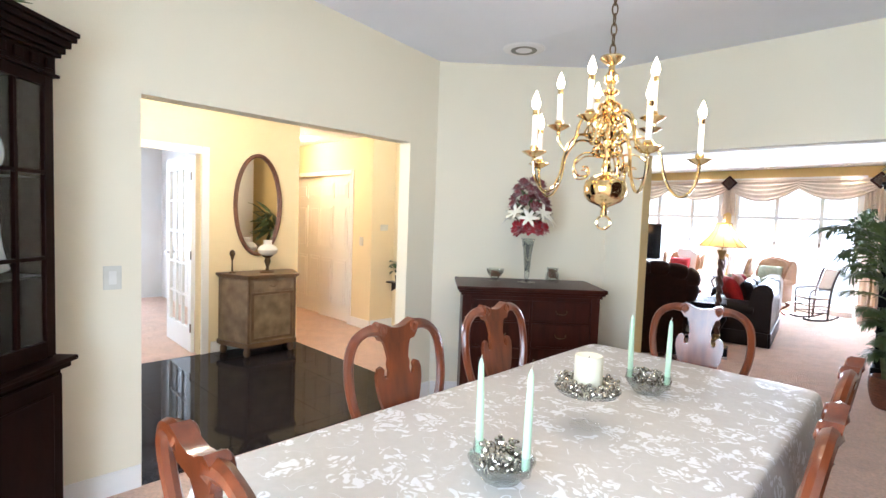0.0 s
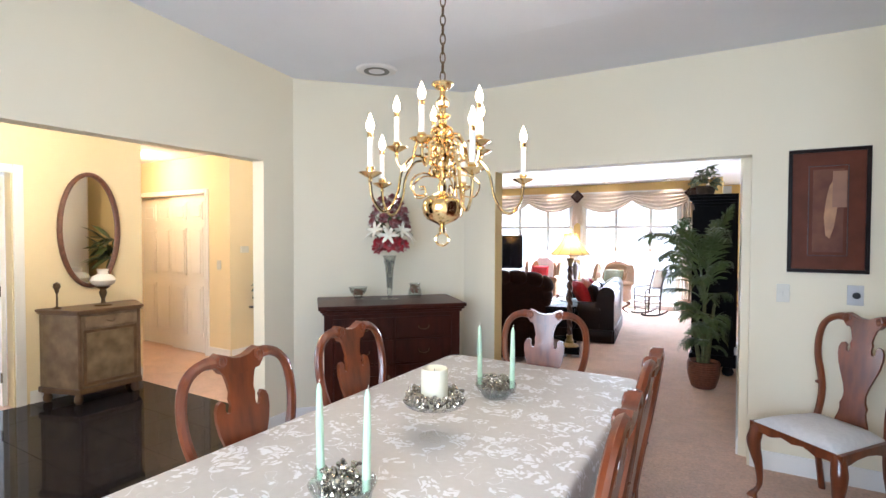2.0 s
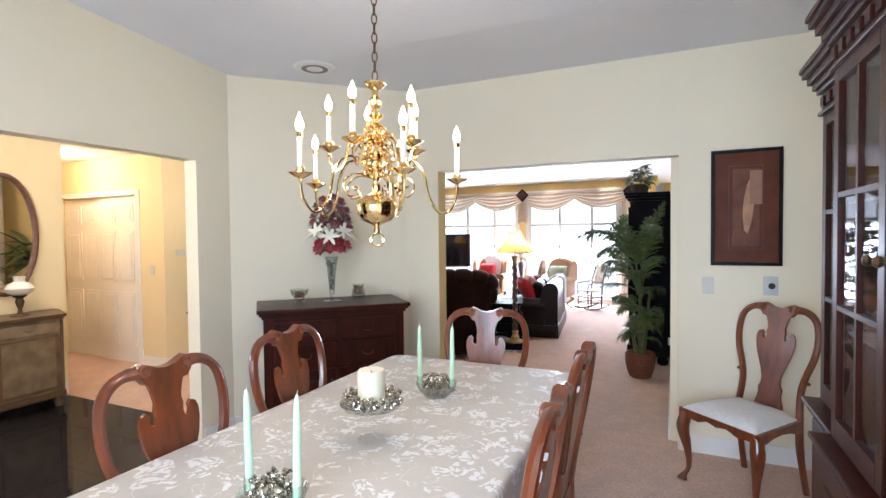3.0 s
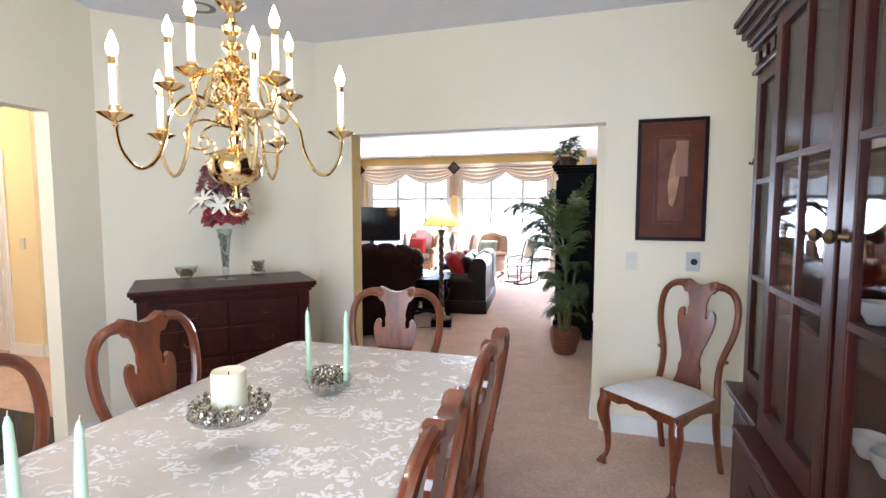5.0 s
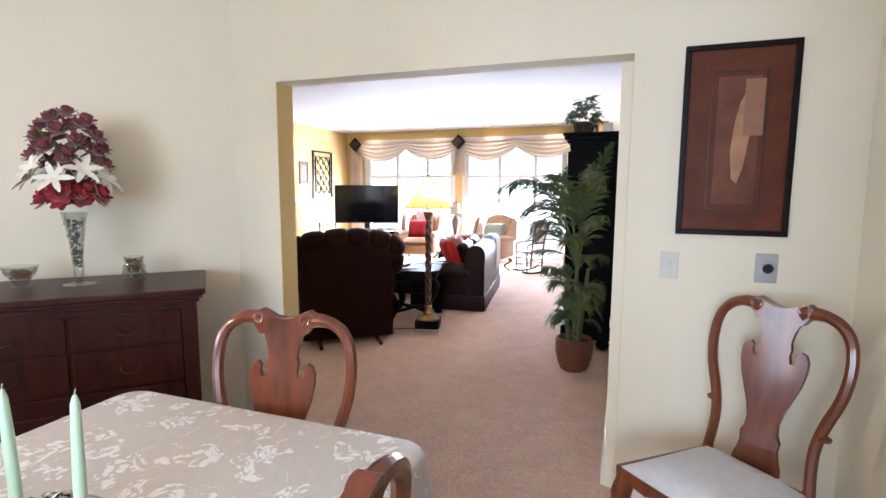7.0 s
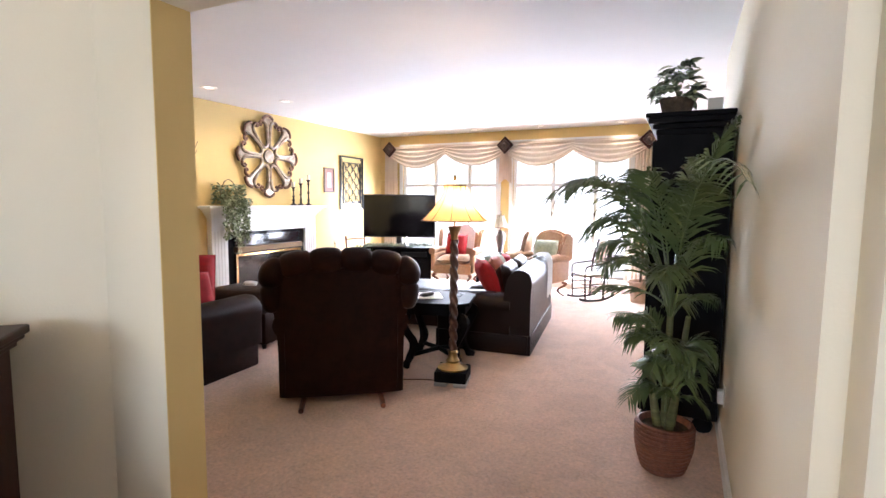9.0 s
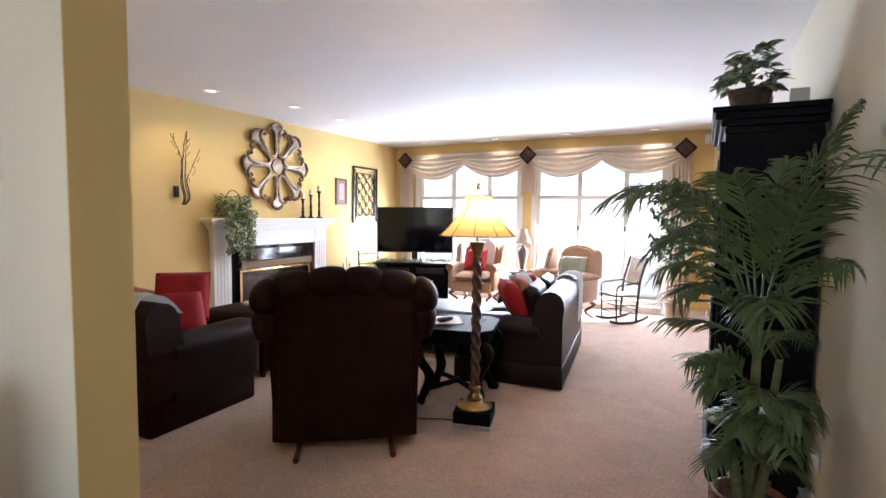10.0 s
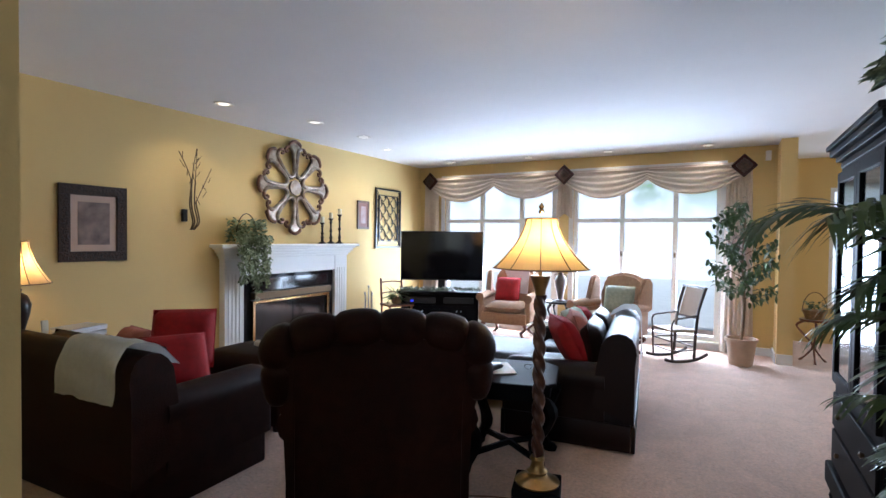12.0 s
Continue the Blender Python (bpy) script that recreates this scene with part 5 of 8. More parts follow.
    dd = part("drawer", bm, GREY, cons)
    bm = bmesh.new()
    tube(bm, smooth_line([(-0.04, -0.436, 0.72), (0, -0.455, 0.705), (0.04, -0.436, 0.72)], 4), 0.004, 6)
    part("pull", bm, BRONZE, dd, smooth=True)
    bm = bmesh.new()
    for a, b, c, d in ((-0.225, -0.20, 0.17, 0.65), (0.20, 0.225, 0.17, 0.65), (-0.20, 0.20, 0.17, 0.195), (-0.20, 0.20, 0.625, 0.65)):
        box(bm, a, b, -0.434, -0.423, c, d)
    part("door_frame", bm, EDGE, cons)
    bm = bmesh.new()
    box(bm, -0.197, 0.197, -0.431, -0.423, 0.198, 0.622)
    part("door", bm, mat("painted_door_panel", (0.21, 0.155, 0.09), 0.5, color2=(0.095, 0.068, 0.035), scale=9, detail=8), cons, "aged painted panel")
    for x in (-0.252, 0.252):
        bm = bmesh.new()
        tube(bm, [(x, -0.423, 0.15), (x, -0.423, 0.784)], 0.014, 8)
        part("corner_bead", bm, EDGE, cons, smooth=True)
    for x, y in ((-0.35, -0.06), (0.35, -0.06), (-0.24, -0.37), (0.24, -0.37)):
        bm = bmesh.new()
        lathe(bm, [(0.02, 0.006), (0.035, 0.03), (0.035, 0.06), (0.02, 0.10)], 12, pose(x, y, 0))
        part("foot", bm, EDGE, cons, smooth=True)
    # compote and small figure on the console
    t = thing("milk_glass_compote", "white fluted milk glass bowl on a dark bronze console stand", "bowl", m @ pose(0.03, -0.24, 0.826))
    bm = bmesh.new()
    lathe(bm, [(0.0, 0.0), (0.075, 0.0), (0.07, 0.012), (0.02, 0.025), (0.014, 0.06), (0.024, 0.085), (0.034, 0.12), (0.024, 0.15), (0.05, 0.165), (0.055, 0.175), (0.0, 0.175)], 20, cap=False)
    part("stand", bm, BRONZE, t, smooth=True)
    bm = bmesh.new()
    lathe(bm, [(0.0, 0.176), (0.05, 0.178), (0.09, 0.20), (0.105, 0.235), (0.085, 0.27), (0.045, 0.29), (0.04, 0.31), (0.05, 0.335), (0.046, 0.335), (0.0, 0.30)], 24, cap=False)
    part("bowl", bm, mat("milk_glass", (0.78, 0.76, 0.72), 0.25), t, "white milk glass", smooth=True)
    t = thing("candle_snuffer", "slender dark metal figurine stand on the console", "ornament", m @ pose(-0.30, -0.14, 0.826))
    bm = bmesh.new()
    lathe(bm, [(0.0, 0), (0.035, 0.0), (0.03, 0.01), (0.008, 0.02), (0.007, 0.13), (0.016, 0.15), (0.018, 0.17), (0.03, 0.19), (0.024, 0.22), (0.0, 0.235)], 14, cap=False)
    part("stem", bm, BRONZE, t, smooth=True)
    # oval mirror
    mi = thing("oval_mirror", "oval wall mirror in a carved dark wood frame above the console", "mirror", Matrix.Translation((-4.64, 4.288, 1.548)) @ Matrix.Rotation(radians(90), 4, "Z"))
    a, b = 0.25, 0.53
    bm = bmesh.new()
    pts = [(a * math.cos(i / 48 * 6.28319), -0.018, b * math.sin(i / 48 * 6.28319)) for i in range(48)]
    tube(bm, pts, 0.031, 10, closed=True, flat=0.7)
    part("frame", bm, mat("mirror_frame_wood", (0.14, 0.055, 0.03), 0.4, color2=(0.07, 0.028, 0.016), scale=30, bump=0.6, bscale=60), mi, smooth=60)
    bm = bmesh.new()
    slab(bm, [(a * 0.97 * math.cos(i / 48 * 6.28319), b * 0.98 * math.sin(i / 48 * 6.28319)) for i in range(48)], -0.012, -0.006)
    part("glass", bm, MIRROR, mi, "silvered mirror glass")
    # Added white sheet out of direct view, makes the mirror's reflection bright.
    bm = bmesh.new()
    d = Matrix.Translation((-2.43, 4.80, 0)) @ Matrix.Rotation(math.atan2(1.14, 1.0), 4, "Z")
    box(bm, 0.05, 0.95, 0.004, 0.03, 0.0, HF - 0.02, d, bev=0.004)
    tagged(part("mirror_white_sheet", bm, WHITE, None, "added white sheet, unseen directly, that brightens the foyer mirror reflection"), kind="structure", category="wall")
    hp = thing("potted_palm", "dark green potted palm standing in the hall opposite the mirror", "plant", pose(-2.35, 5.62, 0))
    bm = bmesh.new()
    lathe(bm, [(0.0, 0.0), (0.12, 0.0), (0.16, 0.30), (0.14, 0.30), (0.0, 0.28)], 20, cap=False)
    part("pot", bm, TERRA, hp, smooth=50)
    bm = bmesh.new()
    tube(bm, [(0, 0, 0.28), (0.02, 0, 0.8), (0, 0, 1.3)], [0.03, 0.024, 0.018], 8)
    part("stem", bm, BARK, hp, smooth=True)
    leaf_clump(hp, 90, 0.10, 1.15, 1.45, 0.30, 0.035, LEAF, 9)
    # thermostat, switch and plant stand in the hall
    for nm, lb, x, z, w, h, mm in (("thermostat", "white plastic thermostat on the hall wall", 5.95, 1.33, 0.12, 0.08, Matrix.Translation((-4.52, 0, 0)) @ Matrix.Rotation(radians(90), 4, "Z")), ("light_switch", "almond light switch beside the closet", -4.72, 1.14, 0.07, 0.115, Matrix.Translation((0, 5.75, 0)))):
        t = thing(nm, lb, "switch", mm @ pose(x, 0, z))
        bm = bmesh.new()
        box(bm, -w / 2, w / 2, -0.014, -0.0005, -h / 2, h / 2, bev=0.003)
        part("plate", bm, PLATE, t)
    ps = thing("plant_shelf", "small dark wall shelf in the hall recess", "shelf", pose(-4.38, 6.12, 0.60))
    bm = bmesh.new()
    box(bm, -0.139, 0.14, -0.11, 0.11, 0.0, 0.02, bev=0.004)
    slab(bm, [(-0.139, 0), (0.08, 0), (-0.139, -0.12)], -0.01, 0.01)
    part("board", bm, DARKWOOD, ps)
    p = thing("potted_plant", "small leafy green plant in a dark pot on the hall shelf", "plant", pose(-4.38, 6.12, 0.62))
    bm = bmesh.new()
    lathe(bm, [(0.0, 0.0), (0.045, 0.0), (0.06, 0.08), (0.05, 0.08), (0.0, 0.07)], 16, cap=False)
    part("pot", bm, DARKWOOD, p, smooth=True)
    leaf_clump(p, 40, 0.09, 0.14, 0.26, 0.06, 0.03, LEAF3, 5)


def leaf_shape(bm, m, ln, wd, fold=0.25, tip=0.2, n=4):
    rows = []
    for i in range(n + 1):
        u = i / n
        w = wd * math.sin(math.pi * min(1, (u * 0.92 + 0.08))) ** 0.8
        z = -tip * ln * u * u
        rows.append([bm.verts.new(m @ Vector((u * ln, -w, z + fold * w))), bm.verts.new(m @ Vector((u * ln, 0, z))), bm.verts.new(m @ Vector((u * ln, w, z + fold * w)))])
    for a, b in zip(rows, rows[1:]):
        bm.faces.new((a[0], a[1], b[1], b[0]))
        bm.faces.new((a[1], a[2], b[2], b[1]))


def leaf_clump(parent, n, r, z0, z1, ln, wd, material, seed, name="foliage", wall=None):
    rng = random.Random(seed)
    bm = bmesh.new()
    for i in range(n):
        a, el = rng.uniform(0, 6.283), rng.uniform(-40, 50)
        k = rng.random() ** 0.5
        z = rng.uniform(z0, z1)
        s = rng.uniform(0.7, 1.2)
        leaf_shape(bm, pose(r * k * math.cos(a), r * k * math.sin(a), z, rng.uniform(-25, 25), -el, math.degrees(a) + rng.uniform(-40, 40)), ln * s, wd * s)
    if wall:
        for v in bm.verts:
            v.co.x = min(v.co.x, wall)
    return part(name, bm, material, parent, smooth=True)


foyer()


# ---- living room ----
def window(name, x0, x1, mulls):
    z0, z1, zt = 0.11, 2.40, 1.71
    w = thing(name, "large white-framed window with upper transom lights", "window", pose(0, YW, 0))
    tagged(w, kind="structure")
    f = 0.045
    for a, b, c, d in ((x0, x0 + f, z0, z1), (x1 - f, x1, z0, z1), (x0 + f, x1 - f, z0, z0 + f + 0.02), (x0 + f, x1 - f, z1 - f, z1), (x0 + f, x1 - f, zt - 0.03, zt + 0.03)):
        bm = bmesh.new()
        box(bm, a, b, 0.02, 0.10, c, d)
        part("frame", bm, WHITE, w)
    for x in mulls:
        for c, d in ((z0 + f + 0.02, zt - 0.03), (zt + 0.03, z1 - f)):
            bm = bmesh.new()
            box(bm, x - 0.03, x + 0.03, 0.025, 0.095, c, d)
            part("mullion", bm, WHITE, w)
        bm = bmesh.new()
        box(bm, x - 0.012, x + 0.012, 0.005, 0.024, 1.20, 1.27, bev=0.003)
        part("latch", bm, BRONZE, w, "small dark latch")
    xs = [x0 + f] + [v for m in mulls for v in (m - 0.03, m + 0.03)] + [x1 - f]
    for i in range(0, len(xs), 2):
        for c, d in ((z0 + f + 0.02, zt - 0.03), (zt + 0.03, z1 - f)):
            bm = bmesh.new()
            box(bm, xs[i], xs[i + 1], 0.055, 0.060, c, d)
            p = part("pane", bm, GLASS, w, "clear glass")
            p.visible_shadow = False
    bm = bmesh.new()
    box(bm, x0 - 0.04, x1 + 0.04, -0.05, 0.02, z0 - 0.035, z0 - 0.001, bev=0.006)
    part("sill", bm, WHITE, w, "white painted sill")
    for a, b, c, d in ((x0 - 0.07, x0 - 0.001, z0, z1 + 0.07), (x1 + 0.001, x1 + 0.07, z0, z1 + 0.07), (x0, x1, z1 + 0.001, z1 + 0.07)):
        bm = bmesh.new()
        box(bm, a, b, -0.018, -0.001, c, d, bev=0.004)
        part("casing", bm, WHITE, w)


def drapery():
    dr = thing("swag_valance", "sheer taupe swag valance gathered over the windows", "curtain", pose(0, YW - 0.06, 0.03))
    anchors = [-4.58, -3.44, -2.30, -1.17, -0.04]
    for i in range(4):
        xa, xb = anchors[i] - 0.02, anchors[i + 1] + 0.02
        bm = bmesh.new()
        rows = []
        nu, nv = 24, 36
        drop = 0.29
        for j in range(nv + 1):
            v = j / nv
            row = []
            for k in range(nu + 1):
                u = k / nu
                sag = 4 * u * (1 - u)
                xx = xa + (xb - xa) * u
                pinch = 1 - 0.0 * v
                z = 2.37 - (0.10 * v) - drop * v * (0.12 + 0.88 * sag) * (0.9 if i % 2 else 1)
                y = -0.06 - 0.028 * math.sin(v * 9 * math.pi + 1.2 * u) * (0.35 + 0.65 * sag) - 0.03 * sag
                row.append(bm.verts.new((xx * pinch, y, z)))
            rows.append(row)
        for a, b in zip(rows, rows[1:]):
            for k in range(nu):
                bm.faces.new((a[k], a[k + 1], b[k + 1], b[k]))
        part("swag", bm, DRAPE, dr, "gathered swag", smooth=80)
    bm = bmesh.new()
    box(bm, -4.68, 0.06, -0.03, 0.03, 2.33, 2.40, bev=0.006)
    part("board", bm, DRAPE, dr)
    for nm, x0, x1, zb in (("curtain_panel", -4.74, -4.40, 0.02), ("curtain_panel", -0.27, 0.10, 0.02), ("cascade", -2.42, -2.18, 1.78)):
        c = dr if nm == "cascade" else thing("curtain_panel", "taupe side curtain hanging beside the window", "curtain", pose(0, YW - 0.06, 0))
        bm = bmesh.new()
        rows = []
        for j in range(15):
            z = 2.36 - (2.36 - zb) * j / 14
            row = []
            for k in range(33):
                u = k / 32
                row.append(bm.verts.new((x0 + (x1 - x0) * (0.5 + (u - 0.5) * (0.75 + 0.25 * j / 14)), -0.05 - 0.022 * math.sin(u * 6 * 2 * math.pi + 0.4 * math.sin(j * 0.6)) , z - (0.18 * abs(u - 0.5) if nm == "cascade" and j == 14 else 0))))
            rows.append(row)
        for a, b in zip(rows, rows[1:]):
            for k in range(32):
                bm.faces.new((a[k], a[k + 1], b[k + 1], b[k]))
        part("cloth", bm, DRAPE, c, smooth=80)
    mat_boss = mat("carved_brown_wood", (0.075, 0.030, 0.014), 0.5, color2=(0.02, 0.009, 0.006), scale=30, bump=0.6, bscale=60)
    for x in (-4.58, -2.30, -0.04):
        t = thing("rosette", "carved dark wooden diamond rosette holding the swag", "ornament", pose(x, YW - 0.155, 2.375, ry=45), "curtain rosettes")
        bm = bmesh.new()
        box(bm, -0.105, 0.105, -0.02, 0.02, -0.105, 0.105, bev=0.01)
        part("plate", bm, MAHOG, t)
        bm = bmesh.new()
        box(bm, -0.07, 0.07, -0.035, -0.021, -0.07, 0.07, bev=0.012)
        lathe(bm, [(0.04, 0), (0.03, 0.012), (0.0, 0.018)], 8, pose(0, -0.035, 0, rx=90))
        part("boss", bm, mat_boss, t)


def fireplace():
    fp = thing("fireplace", "white painted fireplace surround with black glass insert and brass trim", "fireplace", Matrix.Translation((XF, 0, 0)) @ Matrix.Rotation(radians(90), 4, "Z"))
    # local x is along the wall, -y is into the room
    y0, y1 = 8.98, 10.92
    for a in ((y0, y0 + 0.24), (y1 - 0.24, y1)):
        bm = bmesh.new()
        box(bm, a[0], a[1], -0.09, -0.001, 0, 1.18, bev=0.004)
        for k in range(4):
            xc = a[0] + 0.05 + k * 0.047
            box(bm, xc - 0.012, xc + 0.012, -0.098, -0.091, 0.22, 1.02, bev=0.004)
        part("pilaster", bm, WHITE, fp)
        bm = bmesh.new()
        box(bm, a[0] - 0.015, a[1] + 0.015, -0.11, -0.001, 0, 0.16, bev=0.005)
        part("plinth_block", bm, WHITE, fp)
    bm = bmesh.new()
    box(bm, y0 + 0.241, y1 - 0.241, -0.085, -0.001, 0.99, 1.18, bev=0.003)
    part("frieze", bm, WHITE, fp)
    bm = bmesh.new()
    for z, o, h in ((1.181, 0.105, 0.03), (1.212, 0.125, 0.03), (1.243, 0.15, 0.035), (1.279, 0.175, 0.02)):
        box(bm, y0 - (o - 0.09), y1 + (o - 0.09), -o, -0.001, z, z + h, bev=0.005)
    part("cornice_moulding", bm, WHITE, fp)
    bm = bmesh.new()
    box(bm, y0 - 0.12, y1 + 0.12, -0.215, -0.001, 1.30, 1.335, bev=0.007)
    part("mantel_shelf", bm, WHITE, fp)
    bm = bmesh.new()
    box(bm, y0 + 0.241, y1 - 0.241, -0.05, -0.001, 0.0, 0.989)
    part("marble_surround", bm, TILE, fp, "polished black surround")
    bm = bmesh.new()
    box(bm, y0 + 0.36, y1 - 0.36, -0.075, -0.051, 0.80, 0.95, bev=0.003)
    part("upper_glass", bm, SCREEN, fp, "black glass band")
    bm = bmesh.new()
    slab(bm, [(y0 + 0.36, 0.795), (y1 - 0.36, 0.795), (y1 - 0.36, 0.72), (y0 + 0.36, 0.72)], -0.13, -0.051)
    part("hood", bm, BRONZE, fp, "dark metal hood")
    bm = bmesh.new()
    box(bm, y0 + 0.36, y1 - 0.36, -0.10, -0.051, 0.67, 0.70, bev=0.004)
    box(bm, y0 + 0.36, y0 + 0.39, -0.10, -0.051, 0.06, 0.669, bev=0.004)
    box(bm, y1 - 0.39, y1 - 0.36, -0.10, -0.051, 0.06, 0.669, bev=0.004)
    part("brass_trim", bm, BRASS, fp, "brass trim")
    for k in (0, 1):
        bm = bmesh.new()
        c = (y0 + y1) / 2
        a, b = (y0 + 0.391, c - 0.003) if k == 0 else (c + 0.003, y1 - 0.391)
        box(bm, a, b, -0.07, -0.052, 0.07, 0.66, bev=0.003)
        part("glass_door", bm, SCREEN, fp, "smoked glass door")
    bm = bmesh.new()
    box(bm, y0 - 0.05, y1 + 0.05, -0.50, -0.111, 0.0, 0.03, bev=0.004)
    part("hearth", bm, TILE, fp, "polished black hearth slab")
    m = fp.matrix_world
    # medallion
    me = thing("wall_medallion", "large round openwork silver-bronze wall medallion above the mantel", "wall art", m @ pose(10.0, -0.03, 2.02))
    copper = mat("copper_edge", (0.20, 0.10, 0.055), 0.4, metal=0.6, color2=(0.08, 0.04, 0.025), scale=9)
    silver = mat("silver_leaf", (0.46, 0.41, 0.34), 0.34, metal=0.7, color2=(0.16, 0.10, 0.065), scale=13, bump=0.3, bscale=60)
    for i in range(8):
        turn, between = pose(0, 0, 0, ry=i * 45), pose(0, 0, 0, ry=i * 45 + 22.5)
        bm = bmesh.new()
        half = smooth_line([(0.0, -0.012, 0.135), (0.050, -0.014, 0.165), (0.088, -0.016, 0.26), (0.118, -0.018, 0.36), (0.128, -0.018, 0.43), (0.10, -0.014, 0.475)], 4)
        line = [Vector((-p.x, p.y, p.z)) for p in half[:0:-1]] + half
        tube(bm, line, 0.029, 8, between, flat=0.8)
        part("loop", bm, silver, me, "silvered loop round an opening", smooth=True)
        bm = bmesh.new()
        slab(bm, [(-0.010, 0.12), (-0.012, 0.30), (-0.040, 0.42), (-0.085, 0.50), (-0.045, 0.53), (0.0, 0.535), (0.045, 0.53), (0.085, 0.50), (0.040, 0.42), (0.012, 0.30), (0.010, 0.12)], -0.022, 0.01, turn)
        bmesh.ops.bevel(bm, geom=list(bm.edges), offset=0.006, segments=2, affect="EDGES")
        part("spoke", bm, silver, me, "flared silvered spoke", smooth=True)
        bm = bmesh.new()
        tube(bm, smooth_line([(-0.092, -0.01, 0.48), (-0.075, -0.015, 0.53), (0.0, -0.02, 0.56), (0.075, -0.015, 0.53), (0.092, -0.01, 0.48)], 4), [0.012] * 3 + [0.021] * 11 + [0.012] * 3, 8, turn)
        part("lobe", bm, copper, me, "dark bronze scrolled tip", smooth=True)
        for s2 in (1, -1):
            bm = bmesh.new()
            tube(bm, smooth_line([(s2 * 0.105, -0.014, 0.46), (s2 * 0.06, -0.02, 0.49), (s2 * 0.015, -0.02, 0.465), (s2 * 0.03, -0.02, 0.435), (s2 * 0.055, -0.02, 0.45)], 4), [0.020] * 8 + [0.015] * 9, 7, between)
            part("curl", bm, copper, me, "bronze curl", smooth=True)
    bm = bmesh.new()
    slab(bm, [((0.10 if k % 2 == 0 else 0.08) * math.cos(k * math.pi / 8), (0.10 if k % 2 == 0 else 0.08) * math.sin(k * math.pi / 8)) for k in range(16)], -0.03, 0.0)
    bmesh.ops.bevel(bm, geom=list(bm.edges), offset=0.008, segments=2, affect="EDGES")
    part("boss", bm, silver, me, smooth=True)
    # candlesticks on the mantel
    for k, (y, h) in enumerate(((10.40, 0.27), (10.56, 0.33), (10.73, 0.39))):
        c = thing("candlestick", "turned dark wooden candlestick, %s of three, on the mantel" % ("shortest", "middle", "tallest")[k], "candlestick", m @ pose(y, -0.12, 1.336), "candlesticks on the mantel")
        bm = bmesh.new()
        lathe(bm, [(0.0, 0), (0.05, 0.0), (0.05, 0.012), (0.02, 0.03), (0.014, 0.06), (0.024, 0.08), (0.014, 0.10), (0.012, h * 0.45), (0.024, h * 0.5), (0.012, h * 0.56), (0.013, h * 0.8), (0.022, h * 0.84), (0.012, h * 0.9), (0.034, h - 0.004), (0.034, h), (0.0, h)], 14, cap=False)
        part("stem", bm, DARKWOOD, c, smooth=40)
        bm = bmesh.new()
        lathe(bm, [(0.024, h), (0.024, h + 0.075)], 14)
        part("candle", bm, CANDLEW, c, "short ivory candle", smooth=True)
    # trailing plant in a basket on the mantel
    p = thing("ivy_basket", "hooped basket of pale trailing ivy spilling over the mantel", "plant", m @ pose(9.22, -0.13, 1.336))
    bm = bmesh.new()
    lathe(bm, [(0.0, 0.0), (0.06, 0.0), (0.08, 0.10), (0.0, 0.10)], 14, cap=False)
    part("basket", bm, BARK, p, smooth=True)
    bm = bmesh.new()
    tube(bm, [(0.13 * math.cos(a / 12 * math.pi), 0, 0.09 + 0.24 * math.sin(a / 12 * math.pi)) for a in range(13)], 0.005, 6)
    part("handle", bm, DARKWOOD, p, smooth=True)
    leaf_clump(p, 640, 0.19, 0.02, 0.26, 0.045, 0.018, LEAF4, 11)
    rng = random.Random(12)
    for s in range(10):
        bm = bmesh.new()
        x0, ln = -0.16 + 0.036 * s + rng.uniform(-0.02, 0.02), rng.uniform(0.34, 0.60) + 0.14 * (3 < s < 8)
        for i in range(150):
            u = rng.random() ** 1.3
            z = 0.10 - ln * u
            wd = 0.07 * (1 - u * 0.6)
            leaf_shape(bm, pose(x0 + rng.uniform(-wd, wd), -0.11 - rng.uniform(0, 0.05), z, rng.uniform(-30, 30), rng.uniform(20, 80), rng.uniform(0, 360)), 0.035, 0.014, n=2)
        tagged(part("trail", bm, LEAF4, p, "trailing stems of small pale leaves", smooth=True), kind="stuff")
    # wall things
    pic = framed("framed_picture", "faded print in a wide ornate dark bronze frame", 0.525, 0.635, m @ pose(7.775, -0.001, 1.515), mat("ornate_dark_frame", (0.055, 0.024, 0.012), 0.45, metal=0.0, spec=0.2, color2=(0.015, 0.012, 0.01), scale=55, bump=1.0, bscale=70), 0.085, mat("faded_print", (0.26, 0.19, 0.17), 0.3, color2=(0.07, 0.05, 0.05), scale=9), 0.055, mat("pink_mat_board", (0.50, 0.36, 0.28), 0.6))
    framed("framed_picture", "small brown-framed picture beside the mantel", 0.27, 0.41, m @ pose(11.37, -0.001, 1.75), mat("small_brown_frame", (0.10, 0.05, 0.03), 0.4), 0.03, mat("plum_print", (0.28, 0.14, 0.14), 0.5, color2=(0.36, 0.3, 0.28), scale=12), 0.05, mat("brown_small_mat", (0.20, 0.09, 0.07), 0.6))
    g = thing("metal_wall_panel", "black wrought iron scroll wall panel near the corner", "wall art", m @ pose(11.99, -0.02, 1.72))
    for a, b, c, d in ((-0.335, 0.335, 0.435, 0.46), (-0.335, 0.335, -0.46, -0.435), (-0.335, -0.31, -0.434, 0.434), (0.31, 0.335, -0.434, 0.434), (-0.25, 0.25, 0.345, 0.358), (-0.25, 0.25, -0.358, -0.345), (-0.255, -0.242, -0.344, 0.344), (0.242, 0.255, -0.344, 0.344)):
        bm = bmesh.new()
        box(bm, a, b, -0.012, 0.012, c, d)
        part("bar", bm, BLACKP, g)
